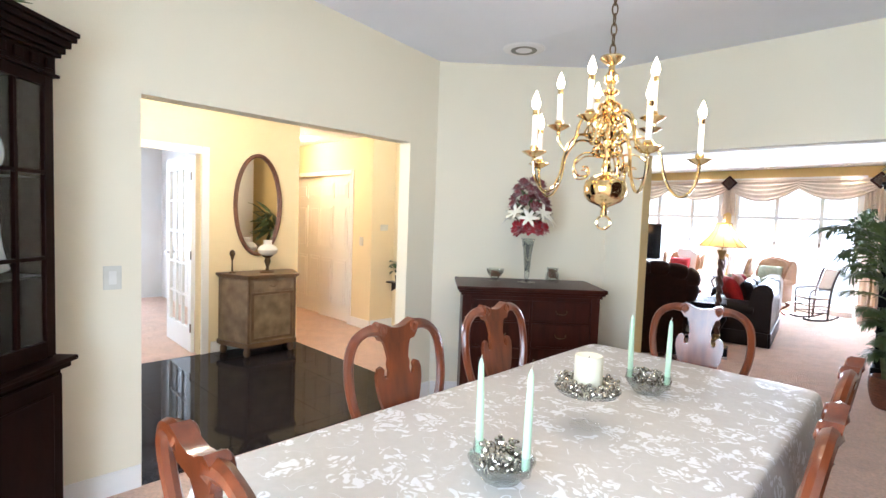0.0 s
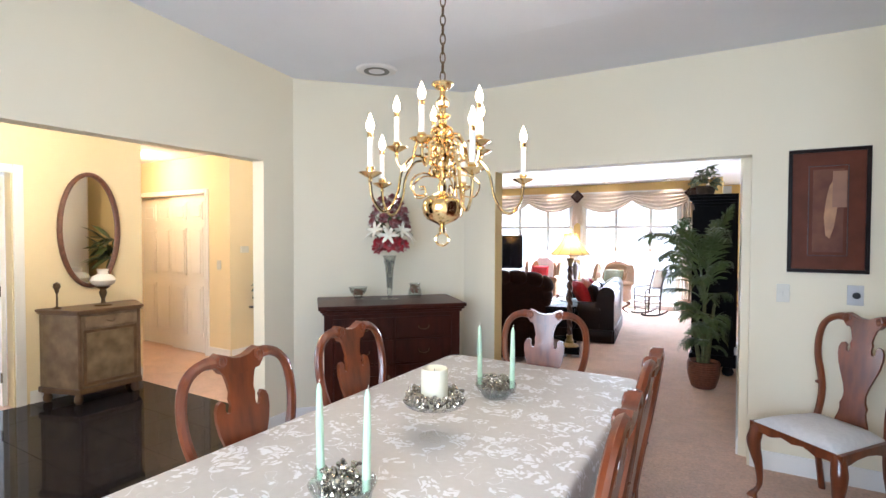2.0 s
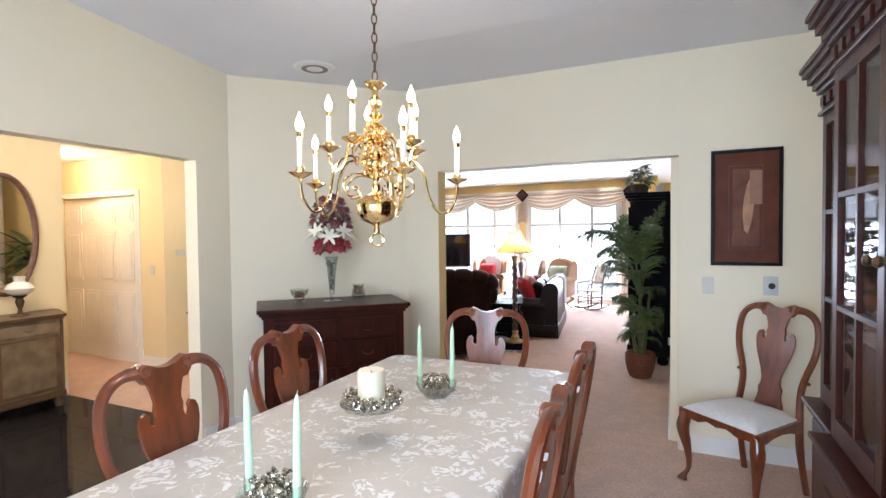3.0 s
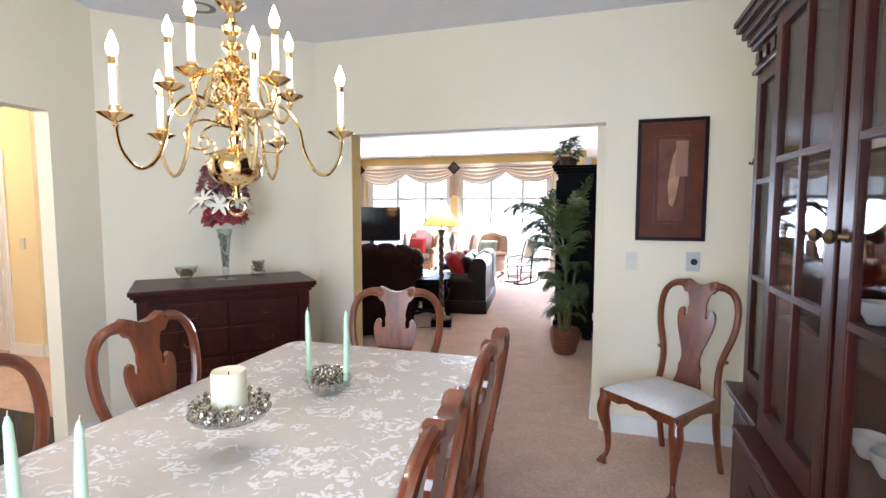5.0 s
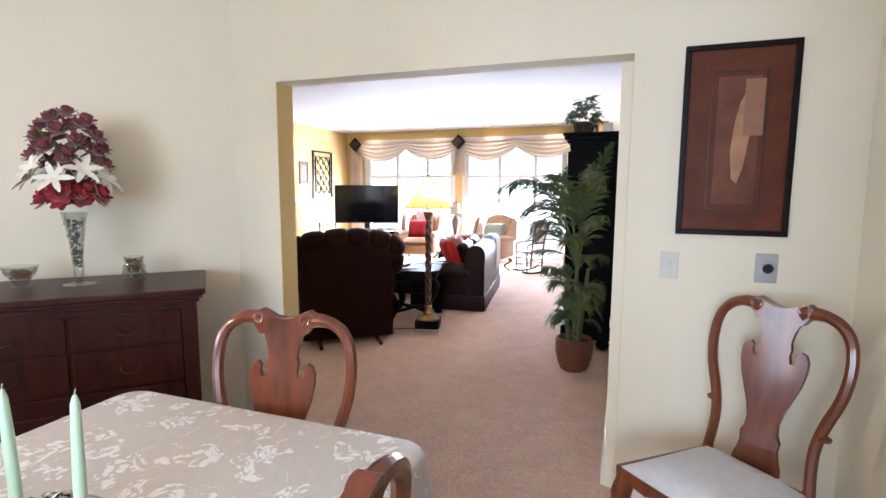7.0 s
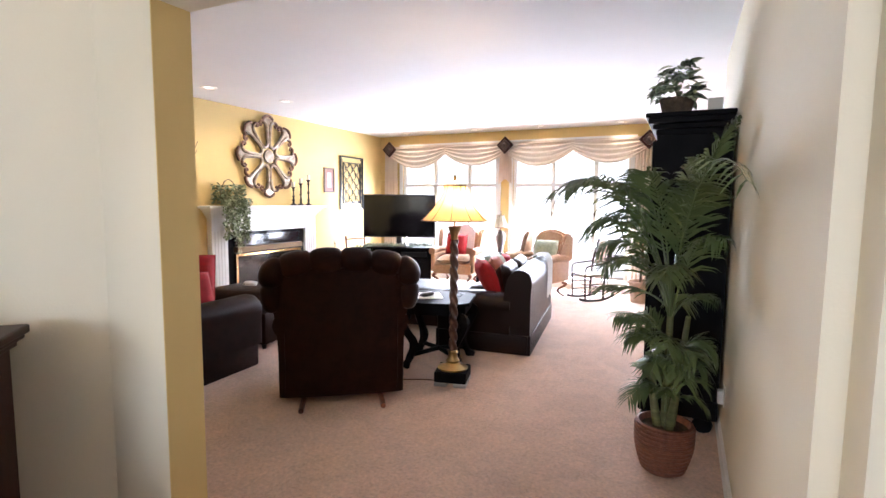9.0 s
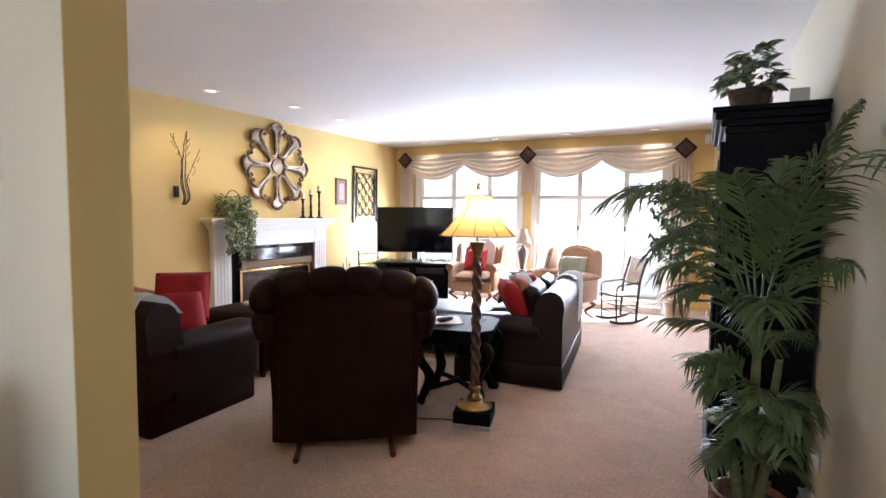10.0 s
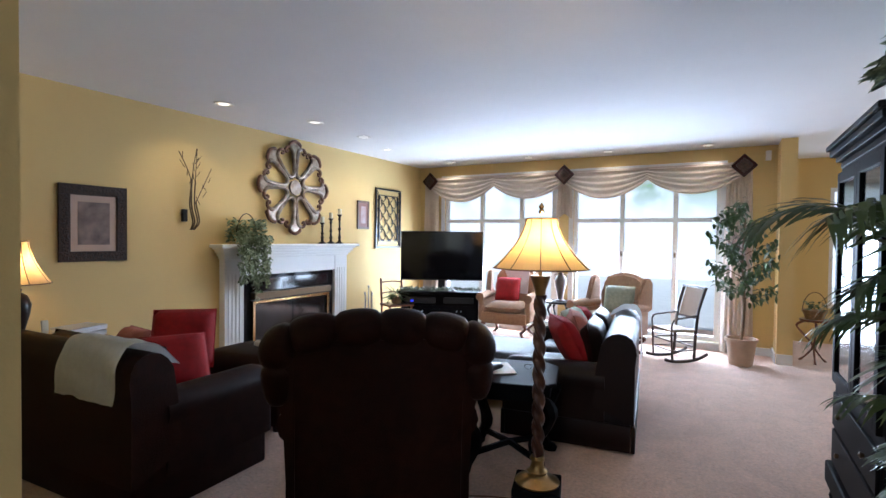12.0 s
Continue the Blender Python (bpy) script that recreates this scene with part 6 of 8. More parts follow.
    for i in range(5):
        for j in range(7):
            bm = bmesh.new()
            x, z = -0.19 + i * 0.095, -0.30 + j * 0.10
            s = 1 if (i + j) % 2 else -1
            tube(bm, smooth_line([(x - 0.04, 0, z - 0.04 * s), (x, 0, z - 0.01), (x + 0.035, 0, z + 0.03 * s), (x + 0.01, 0, z + 0.045 * s), (x - 0.005, 0, z + 0.02 * s)], 3), 0.008, 5)
            part("scroll", bm, BLACKP, g, smooth=True)
    for k in range(14):
        bm = bmesh.new()
        side, u = k % 2, (k // 2) / 6
        z = -0.39 + 0.78 * u
        x = -0.283 if side else 0.283
        tube(bm, [(x - 0.02, 0, z - 0.03), (x + 0.02, 0, z), (x - 0.02, 0, z + 0.03)], 0.007, 5)
        part("border_scroll", bm, BLACKP, g, smooth=True)
    s = thing("twig_sconce", "thin dark bronze branch-shaped wall sconce", "sconce", m @ pose(8.62, -0.03, 1.48))
    bm = bmesh.new()
    box(bm, -0.065, -0.02, -0.01, 0.029, 0.08, 0.20, bev=0.004)
    part("bracket", bm, BLACKP, s)
    rng = random.Random(6)
    for k, (dx, top) in enumerate(((-0.02, 0.50), (0.0, 0.55), (0.03, 0.50), (0.05, 0.30))):
        bm = bmesh.new()
        fan = (-0.12, 0.05, 0.02, 0.16)[k]
        tube(bm, smooth_line([(dx * 0.5, -0.04, 0.0), (dx + 0.02, -0.06, 0.08), (dx, -0.04, 0.25), (dx + 0.01, -0.04, top), (dx + fan, -0.05, top + (0.25 if k < 3 else 0.32))], 4), [0.007] * 12 + [0.004] * 5, 6)
        for q in range(4):
            p0 = Vector((dx + 0.01 + fan * (0.15 + 0.2 * q), -0.045, top - 0.05 + 0.075 * q))
            tube(bm, [p0, p0 + Vector((rng.uniform(-0.06, 0.06), -0.01, rng.uniform(0.04, 0.09)))], [0.004, 0.0025], 5)
        part("branch", bm, BRONZE, s, smooth=True)
    # fire tools, small chair and fern near the corner
    ft = thing("fire_tools", "bright metal fireplace tool stand beside the hearth", "fire tools", pose(-4.55, 11.12, 0))
    bm = bmesh.new()
    lathe(bm, [(0.0, 0), (0.10, 0), (0.10, 0.015), (0.01, 0.03), (0.008, 0.72), (0.016, 0.74), (0.0, 0.76)], 14, cap=False)
    part("stand", bm, STEEL, ft, smooth=True)
    for k in range(4):
        bm = bmesh.new()
        a = k * 1.57
        x, y = 0.06 * math.cos(a), 0.06 * math.sin(a)
        tube(bm, [(x, y, 0.08), (x, y, 0.60), (x * 1.2, y * 1.2, 0.66)], 0.006, 6)
        part("tool", bm, STEEL, ft, smooth=True)
    c = thing("small_wooden_chair", "small old brown wooden chair in front of the wall", "chair", pose(-4.42, 11.62, 0, rz=60))
    for x, y, h in ((-0.17, 0.15, 0.82), (0.17, 0.15, 0.82), (-0.17, -0.15, 0.43), (0.17, -0.15, 0.43)):
        bm = bmesh.new()
        tube(bm, [(x, y, 0), (x, y, 0.43), (x, y + 0.04, h)], 0.016, 8)
        part("leg", bm, CHERRY, c, smooth=True)
    for z in (0.60, 0.76):
        bm = bmesh.new()
        tube(bm, [(-0.17, 0.18, z), (0, 0.205, z + 0.01), (0.17, 0.18, z)], 0.022, 8, flat=0.5)
        part("back_rail", bm, CHERRY, c, smooth=True)
    bm = bmesh.new()
    box(bm, -0.20, 0.20, -0.19, 0.17, 0.43, 0.46, bev=0.008)
    part("seat", bm, CHERRY, c)
    f = thing("potted_fern", "small green fern in a pot on the little chair", "plant", pose(-4.42, 11.62, 0.461))
    bm = bmesh.new()
    lathe(bm, [(0.0, 0.0), (0.07, 0.0), (0.09, 0.10), (0.0, 0.09)], 16, cap=False)
    part("pot", bm, TERRA, f, smooth=True)
    leaf_clump(f, 90, 0.08, 0.09, 0.18, 0.16, 0.010, LEAF3, 14)


def cans():
    pts = [(-4.25, 8.57), (-4.02, 9.50), (-4.04, 10.34), (-4.30, 11.18), (-4.1, 12.62), (-2.78, 12.62), (-1.64, 12.60), (-0.44, 12.65)]
    for k, (x, y) in enumerate(pts):
        c = thing("recessed_light", "small round white recessed ceiling light, switched on", "ceiling light", pose(x, y, HL), "recessed ceiling lights")
        bm = bmesh.new()
        lathe(bm, [(0.048, -0.002), (0.07, -0.010), (0.085, -0.008), (0.088, -0.0005)], 24, cap=False)
        part("trim_ring", bm, WHITE, c, smooth=True)
        bm = bmesh.new()
        lathe(bm, [(0.0, -0.003), (0.047, -0.002)], 20, cap=False)
        part("lens", bm, glow("can_lens", (1.0, 0.85, 0.62), 6) if k == 0 else bpy.data.materials["can_lens"], c)
        if k < 4:
            lamp("recessed_spot", "SPOT", 38, (1.0, 0.76, 0.46), look((x, y, HL - 0.03), (XF - 0.1, y, 1.2)), spot=radians(95), soft=0.04)
        else:
            lamp("recessed_spot", "SPOT", 30, (1.0, 0.80, 0.52), look((x, y, HL - 0.03), (x, YW, 1.9)), spot=radians(100), soft=0.04)


def tufted_recliner():
    m = Matrix.Translation((-1.61, 7.415, 0)) @ Matrix.Rotation(radians(37.0), 4, "Z")
    r = thing("recliner", "dark brown leather recliner with a channel-tufted back on wooden rockers", "armchair", m)
    bm = bmesh.new()
    # back shell: local -y is its rear face
    lean = lambda z: -0.06 * max(0, (z - 0.35)) 
    prof = [(0.05, 0.43), (0.30, 0.43), (0.55, 0.44), (0.62, 0.45), (0.70, 0.47), (0.85, 0.485), (0.96, 0.48)]
    rows = []
    for z, w in prof:
        row = []
        for k in range(17):
            a = -1 + 2 * k / 16
            row.append(bm.verts.new((w * a, lean(z) + 0.03 * (abs(a) ** 6), z)))
        for k in range(17):
            a = 1 - 2 * k / 16
            row.append(bm.verts.new((w * a, lean(z) + 0.20 - 0.04 * abs(a) ** 6, z)))
        rows.append(row)
    for a, b in zip(rows, rows[1:]):
        n = len(a)
        for k in range(n):
            bm.faces.new((a[k], a[(k + 1) % n], b[(k + 1) % n], b[k]))
    bm.faces.new(rows[0])
    bm.faces.new(rows[-1])
    part("back", bm, LEATHER, r, smooth=60)
    bm = bmesh.new()
    pts = smooth_line([(-0.455, 0.05, 0.66), (-0.465, 0.04, 0.80), (-0.445, 0.035, 0.93), (-0.33, 0.035, 0.972), (-0.16, 0.035, 0.995), (0, 0.035, 1.002), (0.16, 0.035, 0.995), (0.33, 0.035, 0.972), (0.445, 0.035, 0.93), (0.465, 0.04, 0.80), (0.455, 0.05, 0.66)], 8)
    n = len(pts) - 1
    tube(bm, pts, [(0.072 + 0.027 * abs(math.sin(math.pi * 8 * i / n)) ** 0.4) * (0.62 + 0.38 * min(1, 6 * min(i, n - i) / n)) for i in range(n + 1)], 16)
    part("head_roll", bm, LEATHER, r, "channel-tufted head roll", smooth=70)
    bm = bmesh.new()
    cushion(bm, 0.62, 0.66, 0.2, pose(0, 0.50, 0.44), n=8)
    part("seat_cushion", bm, LEATHER, r, smooth=80)
    for x in (-0.40, 0.40):
        bm = bmesh.new()
        tube(bm, [(x * 0.98, lean(z) - 0.002 + 0.03 * (abs(x) / 0.45) ** 6, z) for z in (0.08, 0.3, 0.5, 0.7, 0.86)], 0.006, 6)
        part("back_seam", bm, LEATHER, r, "raised welt down the leather back", smooth=True)
    for s in (1, -1):
        bm = bmesh.new()
        box(bm, s * 0.30, s * 0.44, 0.06, 0.84, 0.10, 0.52, bev=0.03)
        tube(bm, [(s * 0.375, 0.02, 0.56), (s * 0.375, 0.4, 0.57), (s * 0.375, 0.86, 0.55)], 0.095, 12)
        part("arm", bm, LEATHER, r, smooth=60)
        bm = bmesh.new()
        tube(bm, smooth_line([(s * 0.27, -0.19, 0.035), (s * 0.27, 0.0, 0.028), (s * 0.27, 0.35, 0.016), (s * 0.27, 0.75, 0.03)], 4), 0.018, 8)
        tube(bm, [(s * 0.27, 0.06, 0.03), (s * 0.27, 0.06, 0.12)], 0.018, 8)
        tube(bm, [(s * 0.27, 0.55, 0.03), (s * 0.27, 0.55, 0.12)], 0.018, 8)
        part("rocker", bm, CHERRY, r, "brown wooden rocker", smooth=True)
    bm = bmesh.new()
    box(bm, -0.29, 0.29, 0.21, 0.82, 0.11, 0.36, bev=0.03)
    part("base", bm, LEATHER, r, smooth=40)


def pillow(name, label, m, mtl, s=0.42, seed=1):
    p = thing(name, label, "pillow", m)
    bm = bmesh.new()
    cushion(bm, s, s, 0.17, n=10, puff=0.75, seed=seed)
    part("cover", bm, mtl, p, smooth=80)
    bm = bmesh.new()
    h = s / 2 * 0.945
    tube(bm, [(-h, -h, 0), (0, -h * 0.99, 0), (h, -h, 0), (h * 0.99, 0, 0), (h, h, 0), (0, h * 0.99, 0), (-h, h, 0), (-h * 0.99, 0, 0)], 0.006, 6, closed=True)
    part("piping", bm, mtl, p, smooth=True)


def couch(name, label, m, L, D, arm_h, back_h, skirt, mtl, seats):
    """A sofa: local x along its length from 0 to L, its back at y = 0, its seats towards +y."""
    c = thing(name, label, "sofa", m)
    bm = bmesh.new()
    box(bm, 0.03, L - 0.03, 0.03, D - 0.04, 0.04 if skirt else 0.0, 0.30, bev=0.02)
    part("base", bm, mtl, c, smooth=40)
    if skirt:
        for a, b, c0, d in ((0.0, L, 0.0, 0.028), (0.0, L, D - 0.03, D), (0.0, 0.028, 0.03, D - 0.03), (L - 0.028, L, 0.03, D - 0.03)):
            bm = bmesh.new()
            box(bm, a, b, c0, d, 0.01, 0.19, bev=0.004)
            part("skirt", bm, mtl, c, smooth=40)
    bm = bmesh.new()
    prof = [(0.01, 0.19), (0.01, back_h - 0.22), (0.0, back_h - 0.13), (0.008, back_h - 0.075), (0.03, back_h - 0.03), (0.07, back_h - 0.005), (0.115, back_h + 0.002), (0.16, back_h - 0.008), (0.20, back_h - 0.04), (0.23, back_h - 0.09), (0.26, 0.55), (0.28, 0.30)]
    n = 8
    rows = []
    for i in range(n + 1):
        x = 0.01 + (L - 0.02) * i / n
        rows.append([bm.verts.new((x, y, z)) for y, z in prof])
    for a, b in zip(rows, rows[1:]):
        for k in range(len(prof) - 1):
            bm.faces.new((a[k], a[k + 1], b[k + 1], b[k]))
        bm.faces.new((a[-1], a[0], b[0], b[-1]))
    bm.faces.new(rows[0])
    bm.faces.new(rows[-1][::-1])
    part("back", bm, mtl, c, smooth=70)
    aw = 0.22
    for s in (0, 1):
        bm = bmesh.new()
        x0, x1 = (0.0, aw) if s == 0 else (L - aw, L)
        xc = (x0 + x1) / 2
        ra = aw / 2
        pr = [(x0 + 0.012, 0.19), (x0 + 0.012, arm_h - 0.17)] + [(xc - ra * math.cos(radians(q)), arm_h - ra + ra * math.sin(radians(q))) for q in range(-20, 201, 20)] + [(x1 - 0.012, arm_h - 0.17), (x1 - 0.012, 0.19)]
        rows = []
        for y, k in ((0.20, 1.0), (0.30, 1.0), (D - 0.12, 1.0), (D - 0.07, 0.99), (D - 0.035, 0.965), (D - 0.015, 0.92), (D - 0.005, 0.84)):
            rows.append([bm.verts.new((xc + (x - xc) * k, y, 0.19 + (z - 0.19) * k)) for x, z in pr])
        for a, b in zip(rows, rows[1:]):
            for k in range(len(pr) - 1):
                bm.faces.new((a[k], a[k + 1], b[k + 1], b[k]))
            bm.faces.new((a[-1], a[0], b[0], b[-1]))
        bm.faces.new(rows[0])
        bm.faces.new(rows[-1][::-1])
        part("arm", bm, mtl, c, smooth=60)
    w = (L - 2 * aw) / seats
    for i in range(seats):
        bm = bmesh.new()
        cushion(bm, w * 0.99, D - 0.26, 0.19, pose(aw + w * (i + 0.5), 0.26 + (D - 0.27) / 2, 0.385), n=8, puff=0.3, seed=i)
        part("seat_cushion", bm, mtl, c, smooth=80)
        bm = bmesh.new()
        cushion(bm, w * 0.97, 0.40, 0.17, pose(aw + w * (i + 0.5), 0.31, 0.62, rx=78), n=8, puff=0.5, seed=i + 5)
        part("back_cushion", bm, mtl, c, smooth=80)
    return c


def draped(name, label, m, path, width, mtl, seed=0):
    """A folded throw that follows a path of (y, z), width wide in x."""
    t = thing(name, label, "throw blanket", m)
    bm = bmesh.new()
    pts = smooth_line([(0, y, z) for y, z in path], 5)
    rng = random.Random(seed)
    rows = []
    for i, p in enumerate(pts):
        row = []
        for k in range(15):
            u = k / 14
            wob = 0.006 * math.sin(u * 14 + seed) + 0.004 * math.sin(i * 0.8 + u * 5)
            row.append(bm.verts.new((width * (u - 0.5) * (1 + 0.03 * math.sin(i * 0.4)), p.y + (wob - 0.01 if i > len(pts) / 2 else wob + 0.01) * 0.6, p.z + abs(wob))))
        rows.append(row)
    for a, b in zip(rows, rows[1:]):
        for k in range(14):
            bm.faces.new((a[k], a[k + 1], b[k + 1], b[k]))
    g = bmesh.ops.solidify(bm, geom=list(bm.faces), thickness=0.018)
    part("cloth", bm, mtl, t, smooth=80)


def sofas():
    # the sofa whose back faces the walk
    m = Matrix.Translation((-0.72, 9.035, 0)) @ Matrix.Rotation(radians(97), 4, "Z")
    couch("leather_sofa", "dark brown leather loveseat with a skirt, its back towards the aisle", m, 1.66, 0.92, 0.57, 0.80, True, BLACKLEATHER, 2)
    draped("throw_blanket", "white knitted throw hanging over the loveseat back", m @ pose(1.28, 0, 0), [(-0.022, 0.36), (-0.02, 0.60), (-0.008, 0.77), (0.05, 0.822), (0.15, 0.822), (0.25, 0.76)], 0.42, WHITEFAB, 2)
    for k, (x, y, z, rx, rz, mt, lb, s) in enumerate(((0.42, 0.50, 0.64, 62, 24, RED, "red square pillow with a scalloped edge on the leather loveseat", 0.44), (0.55, 0.42, 0.66, 68, 12, PINKFAB, "rust pink pillow behind the red one on the leather loveseat", 0.44),
                      (0.80, 0.48, 0.66, 64, -8, SAGE, "sage green patterned pillow on the leather loveseat", 0.42), (1.12, 0.45, 0.66, 66, 10, RED, "red pillow at the far end of the leather loveseat", 0.36), (0.98, 0.52, 0.62, 55, 18, SAGE, "mottled green and beige pillow on the leather loveseat", 0.38))):
        pillow("throw_pillow", lb, m @ pose(x, y, z, rx=rx, rz=rz), mt, s, k)
    # the loveseat in the near left corner
    m = Matrix.Translation((-4.27, 6.79, 0)) @ Matrix.Rotation(radians(3), 4, "Z")
    couch("leather_loveseat", "dark brown leather loveseat with its back to the near wall", m, 1.60, 0.92, 0.62, 0.84, False, LEATHER, 2)
    draped("throw_blanket", "folded cream throw over the corner of the loveseat back", m @ pose(1.27, 0, 0), [(-0.04, 0.60), (-0.033, 0.70), (-0.012, 0.81), (0.05, 0.88), (0.16, 0.88), (0.26, 0.81), (0.33, 0.73)], 0.50, WHITEFAB, 4)
    bm = None
    for k, (x, y, z, rx, ry, rz, mt, lb) in enumerate(((1.12, 0.56, 0.63, 54, 0, 62, RED, "red square pillow leaning on the loveseat arm"), (0.86, 0.82, 0.72, 72, 0, 40, RED, "bright red square pillow standing on the loveseat seat"), (0.45, 0.70, 0.62, 60, 0, -10, PINKFAB, "small brown pillow on the loveseat"))):
        pillow("throw_pillow", lb, m @ pose(x, y, z, rx=rx, ry=ry, rz=rz), mt, 0.42 if k < 2 else 0.34, k + 10)
    o = thing("leather_ottoman", "dark brown leather ottoman in front of the loveseat", "ottoman", pose(-3.42, 8.28, 0, rz=8))
    bm = bmesh.new()
    box(bm, -0.40, 0.40, -0.28, 0.28, 0.05, 0.36, bev=0.03)
    part("base", bm, LEATHER, o, smooth=40)
    bm = bmesh.new()
    cushion(bm, 0.86, 0.62, 0.22, pose(0, 0, 0.44), n=10, puff=0.3, seed=3)
    part("cushion", bm, LEATHER, o, smooth=80)
    for x in (-0.33, 0.33):
        for y in (-0.21, 0.21):
            bm = bmesh.new()
            lathe(bm, [(0.02, 0), (0.026, 0.049)], 10, pose(x, y, 0))
            part("foot", bm, DARKWOOD, o)
    t = thing("tissue_paper", "crumpled white tissue on the leather ottoman", "tissue", pose(-3.45, 8.33, 0.565))
    bm = bmesh.new()
    bmesh.ops.create_icosphere(bm, subdivisions=2, radius=0.06, matrix=Matrix.Diagonal((1.4, 1, 0.5, 1)))
    for v in bm.verts:
        v.co *= 1 + 0.5 * noise.noise(v.co * 40)
        v.co.z = max(v.co.z, -0.012)
    part("tissue", bm, WHITEFAB, t)
    o = thing("coffee_ottoman", "large square dark leather coffee ottoman between the seats", "ottoman", pose(-2.15, 9.85, 0, rz=10))
    bm = bmesh.new()
    box(bm, -0.46, 0.46, -0.46, 0.46, 0.06, 0.36, bev=0.02)
    part("base", bm, BLACKLEATHER, o, smooth=40)
    bm = bmesh.new()
    cushion(bm, 0.96, 0.96, 0.14, pose(0, 0, 0.385), n=10, puff=0.15)
    part("top_cushion", bm, BLACKLEATHER, o, smooth=80)
    for x in (-0.4, 0.4):
        for y in (-0.4, 0.4):
            bm = bmesh.new()
            lathe(bm, [(0.02, 0), (0.028, 0.059)], 10, pose(x, y, 0))
            part("foot", bm, DARKWOOD, o)


def turned_leg(bm, x, y, h, dx, dy, r=0.022):
    tube(bm, smooth_line([(x, y, h), (x + dx * 0.05, y + dy * 0.05, h * 0.86), (x + dx * 0.01, y + dy * 0.01, h * 0.65), (x - dx * 0.04, y - dy * 0.04, h * 0.4), (x - dx * 0.005, y - dy * 0.005, h * 0.15), (x + dx * 0.03, y + dy * 0.03, 0)], 4), [r, r * 1.3, r * 1.5, r * 1.5, r * 1.3, r, r, r * 1.1, r, r, r, r * 1.1, r * 1.2, r * 1.1, r, r, r * 0.9, r * 0.8, r, r * 1.3, r * 1.4], 8)


def tables():
    m = Matrix.Translation((-1.42, 8.56, 0)) @ Matrix.Rotation(radians(14), 4, "Z")
    t = thing("end_table", "dark wooden end table with curved legs beside the recliner", "table", m)
    k, c = 0.30, 0.09
    o = [(-k + c, -k), (k - c, -k), (k, -k + c), (k, k - c), (k - c, k), (-k + c, k), (-k, k - c), (-k, -k + c)]
    for nm, s, z0, z1 in (("top", 1.0, 0.555, 0.58), ("apron", 0.88, 0.47, 0.554)):
        bm = bmesh.new()
        lo = [bm.verts.new((x * s, y * s, z0)) for x, y in o]
        hi = [bm.verts.new((x * s, y * s, z1)) for x, y in o]
        bm.faces.new(lo[::-1])
        bm.faces.new(hi)
        for i in range(8):
            bm.faces.new((lo[i], lo[(i + 1) % 8], hi[(i + 1) % 8], hi[i]))
        bmesh.ops.bevel(bm, geom=list(bm.edges), offset=0.005, segments=2, affect="EDGES")
        part(nm, bm, BLACKWOOD, t)
    for sx in (1, -1):
        for sy in (1, -1):
            bm = bmesh.new()
            turned_leg(bm, sx * 0.22, sy * 0.22, 0.47, sx, sy, 0.036)
            part("leg", bm, BLACKWOOD, t, smooth=True)
    for a, b in (((-0.21, -0.21), (0.21, 0.21)), ((-0.21, 0.21), (0.21, -0.21))):
        bm = bmesh.new()
        tube(bm, [(a[0], a[1], 0.10), (0, 0, 0.12), (b[0], b[1], 0.10)], 0.02, 6)
        part("stretcher", bm, BLACKWOOD, t, smooth=True)
    p = thing("magazine", "open white paper lying on the end table", "paper", m @ pose(-0.10, 0.02, 0.5815, rz=20))
    bm = bmesh.new()
    box(bm, -0.11, 0.11, -0.14, 0.14, 0, 0.005)
    part("sheet", bm, mat("white_paper", (0.76, 0.76, 0.78), 0.5), p)
    p = thing("telephone", "small black cordless telephone resting on the end table", "telephone", m @ pose(-0.10, -0.05, 0.588, rz=60))
    bm = bmesh.new()
    cushion(bm, 0.17, 0.055, 0.035, pose(0, 0, 0.02), n=6, puff=0.3)
    part("handset", bm, BLACKP, p, smooth=60)
    p = thing("eyeglasses", "thin black folded eyeglasses on the end table", "glasses", m @ pose(0.14, 0.04, 0.5815, rz=-20))
    bm = bmesh.new()
    for s in (1, -1):
        tube(bm, [(s * 0.035 + 0.024 * math.cos(a / 10 * 6.283), 0.0, 0.02 + 0.017 * math.sin(a / 10 * 6.283)) for a in range(10)], 0.0018, 5, closed=True)
        tube(bm, [(s * 0.06, 0, 0.025), (s * 0.05, 0.06, 0.02), (s * 0.03, 0.12, 0.01)], 0.0018, 5)
    part("frame", bm, BLACKP, p)
    # side table with books, lamp and phone in the corner
    m = Matrix.Translation((-4.58, 7.32, 0))
    t = thing("side_table", "brown wooden side table beside the loveseat", "table", m)
    bm = bmesh.new()
    box(bm, -0.26, 0.26, -0.38, 0.38, 0.60, 0.63, bev=0.006)
    part("top", bm, CHERRY_X, t)
    bm = bmesh.new()
    box(bm, -0.23, 0.23, -0.35, 0.35, 0.50, 0.599)
    part("apron", bm, CHERRY_X, t)
    for x in (-0.21, 0.21):
        for y in (-0.33, 0.33):
            bm = bmesh.new()
            lathe(bm, [(0.016, 0), (0.024, 0.3), (0.022, 0.50)], 10, pose(x, y, 0))
            part("leg", bm, CHERRY, t)
    rng = random.Random(21)
    z = 0.631
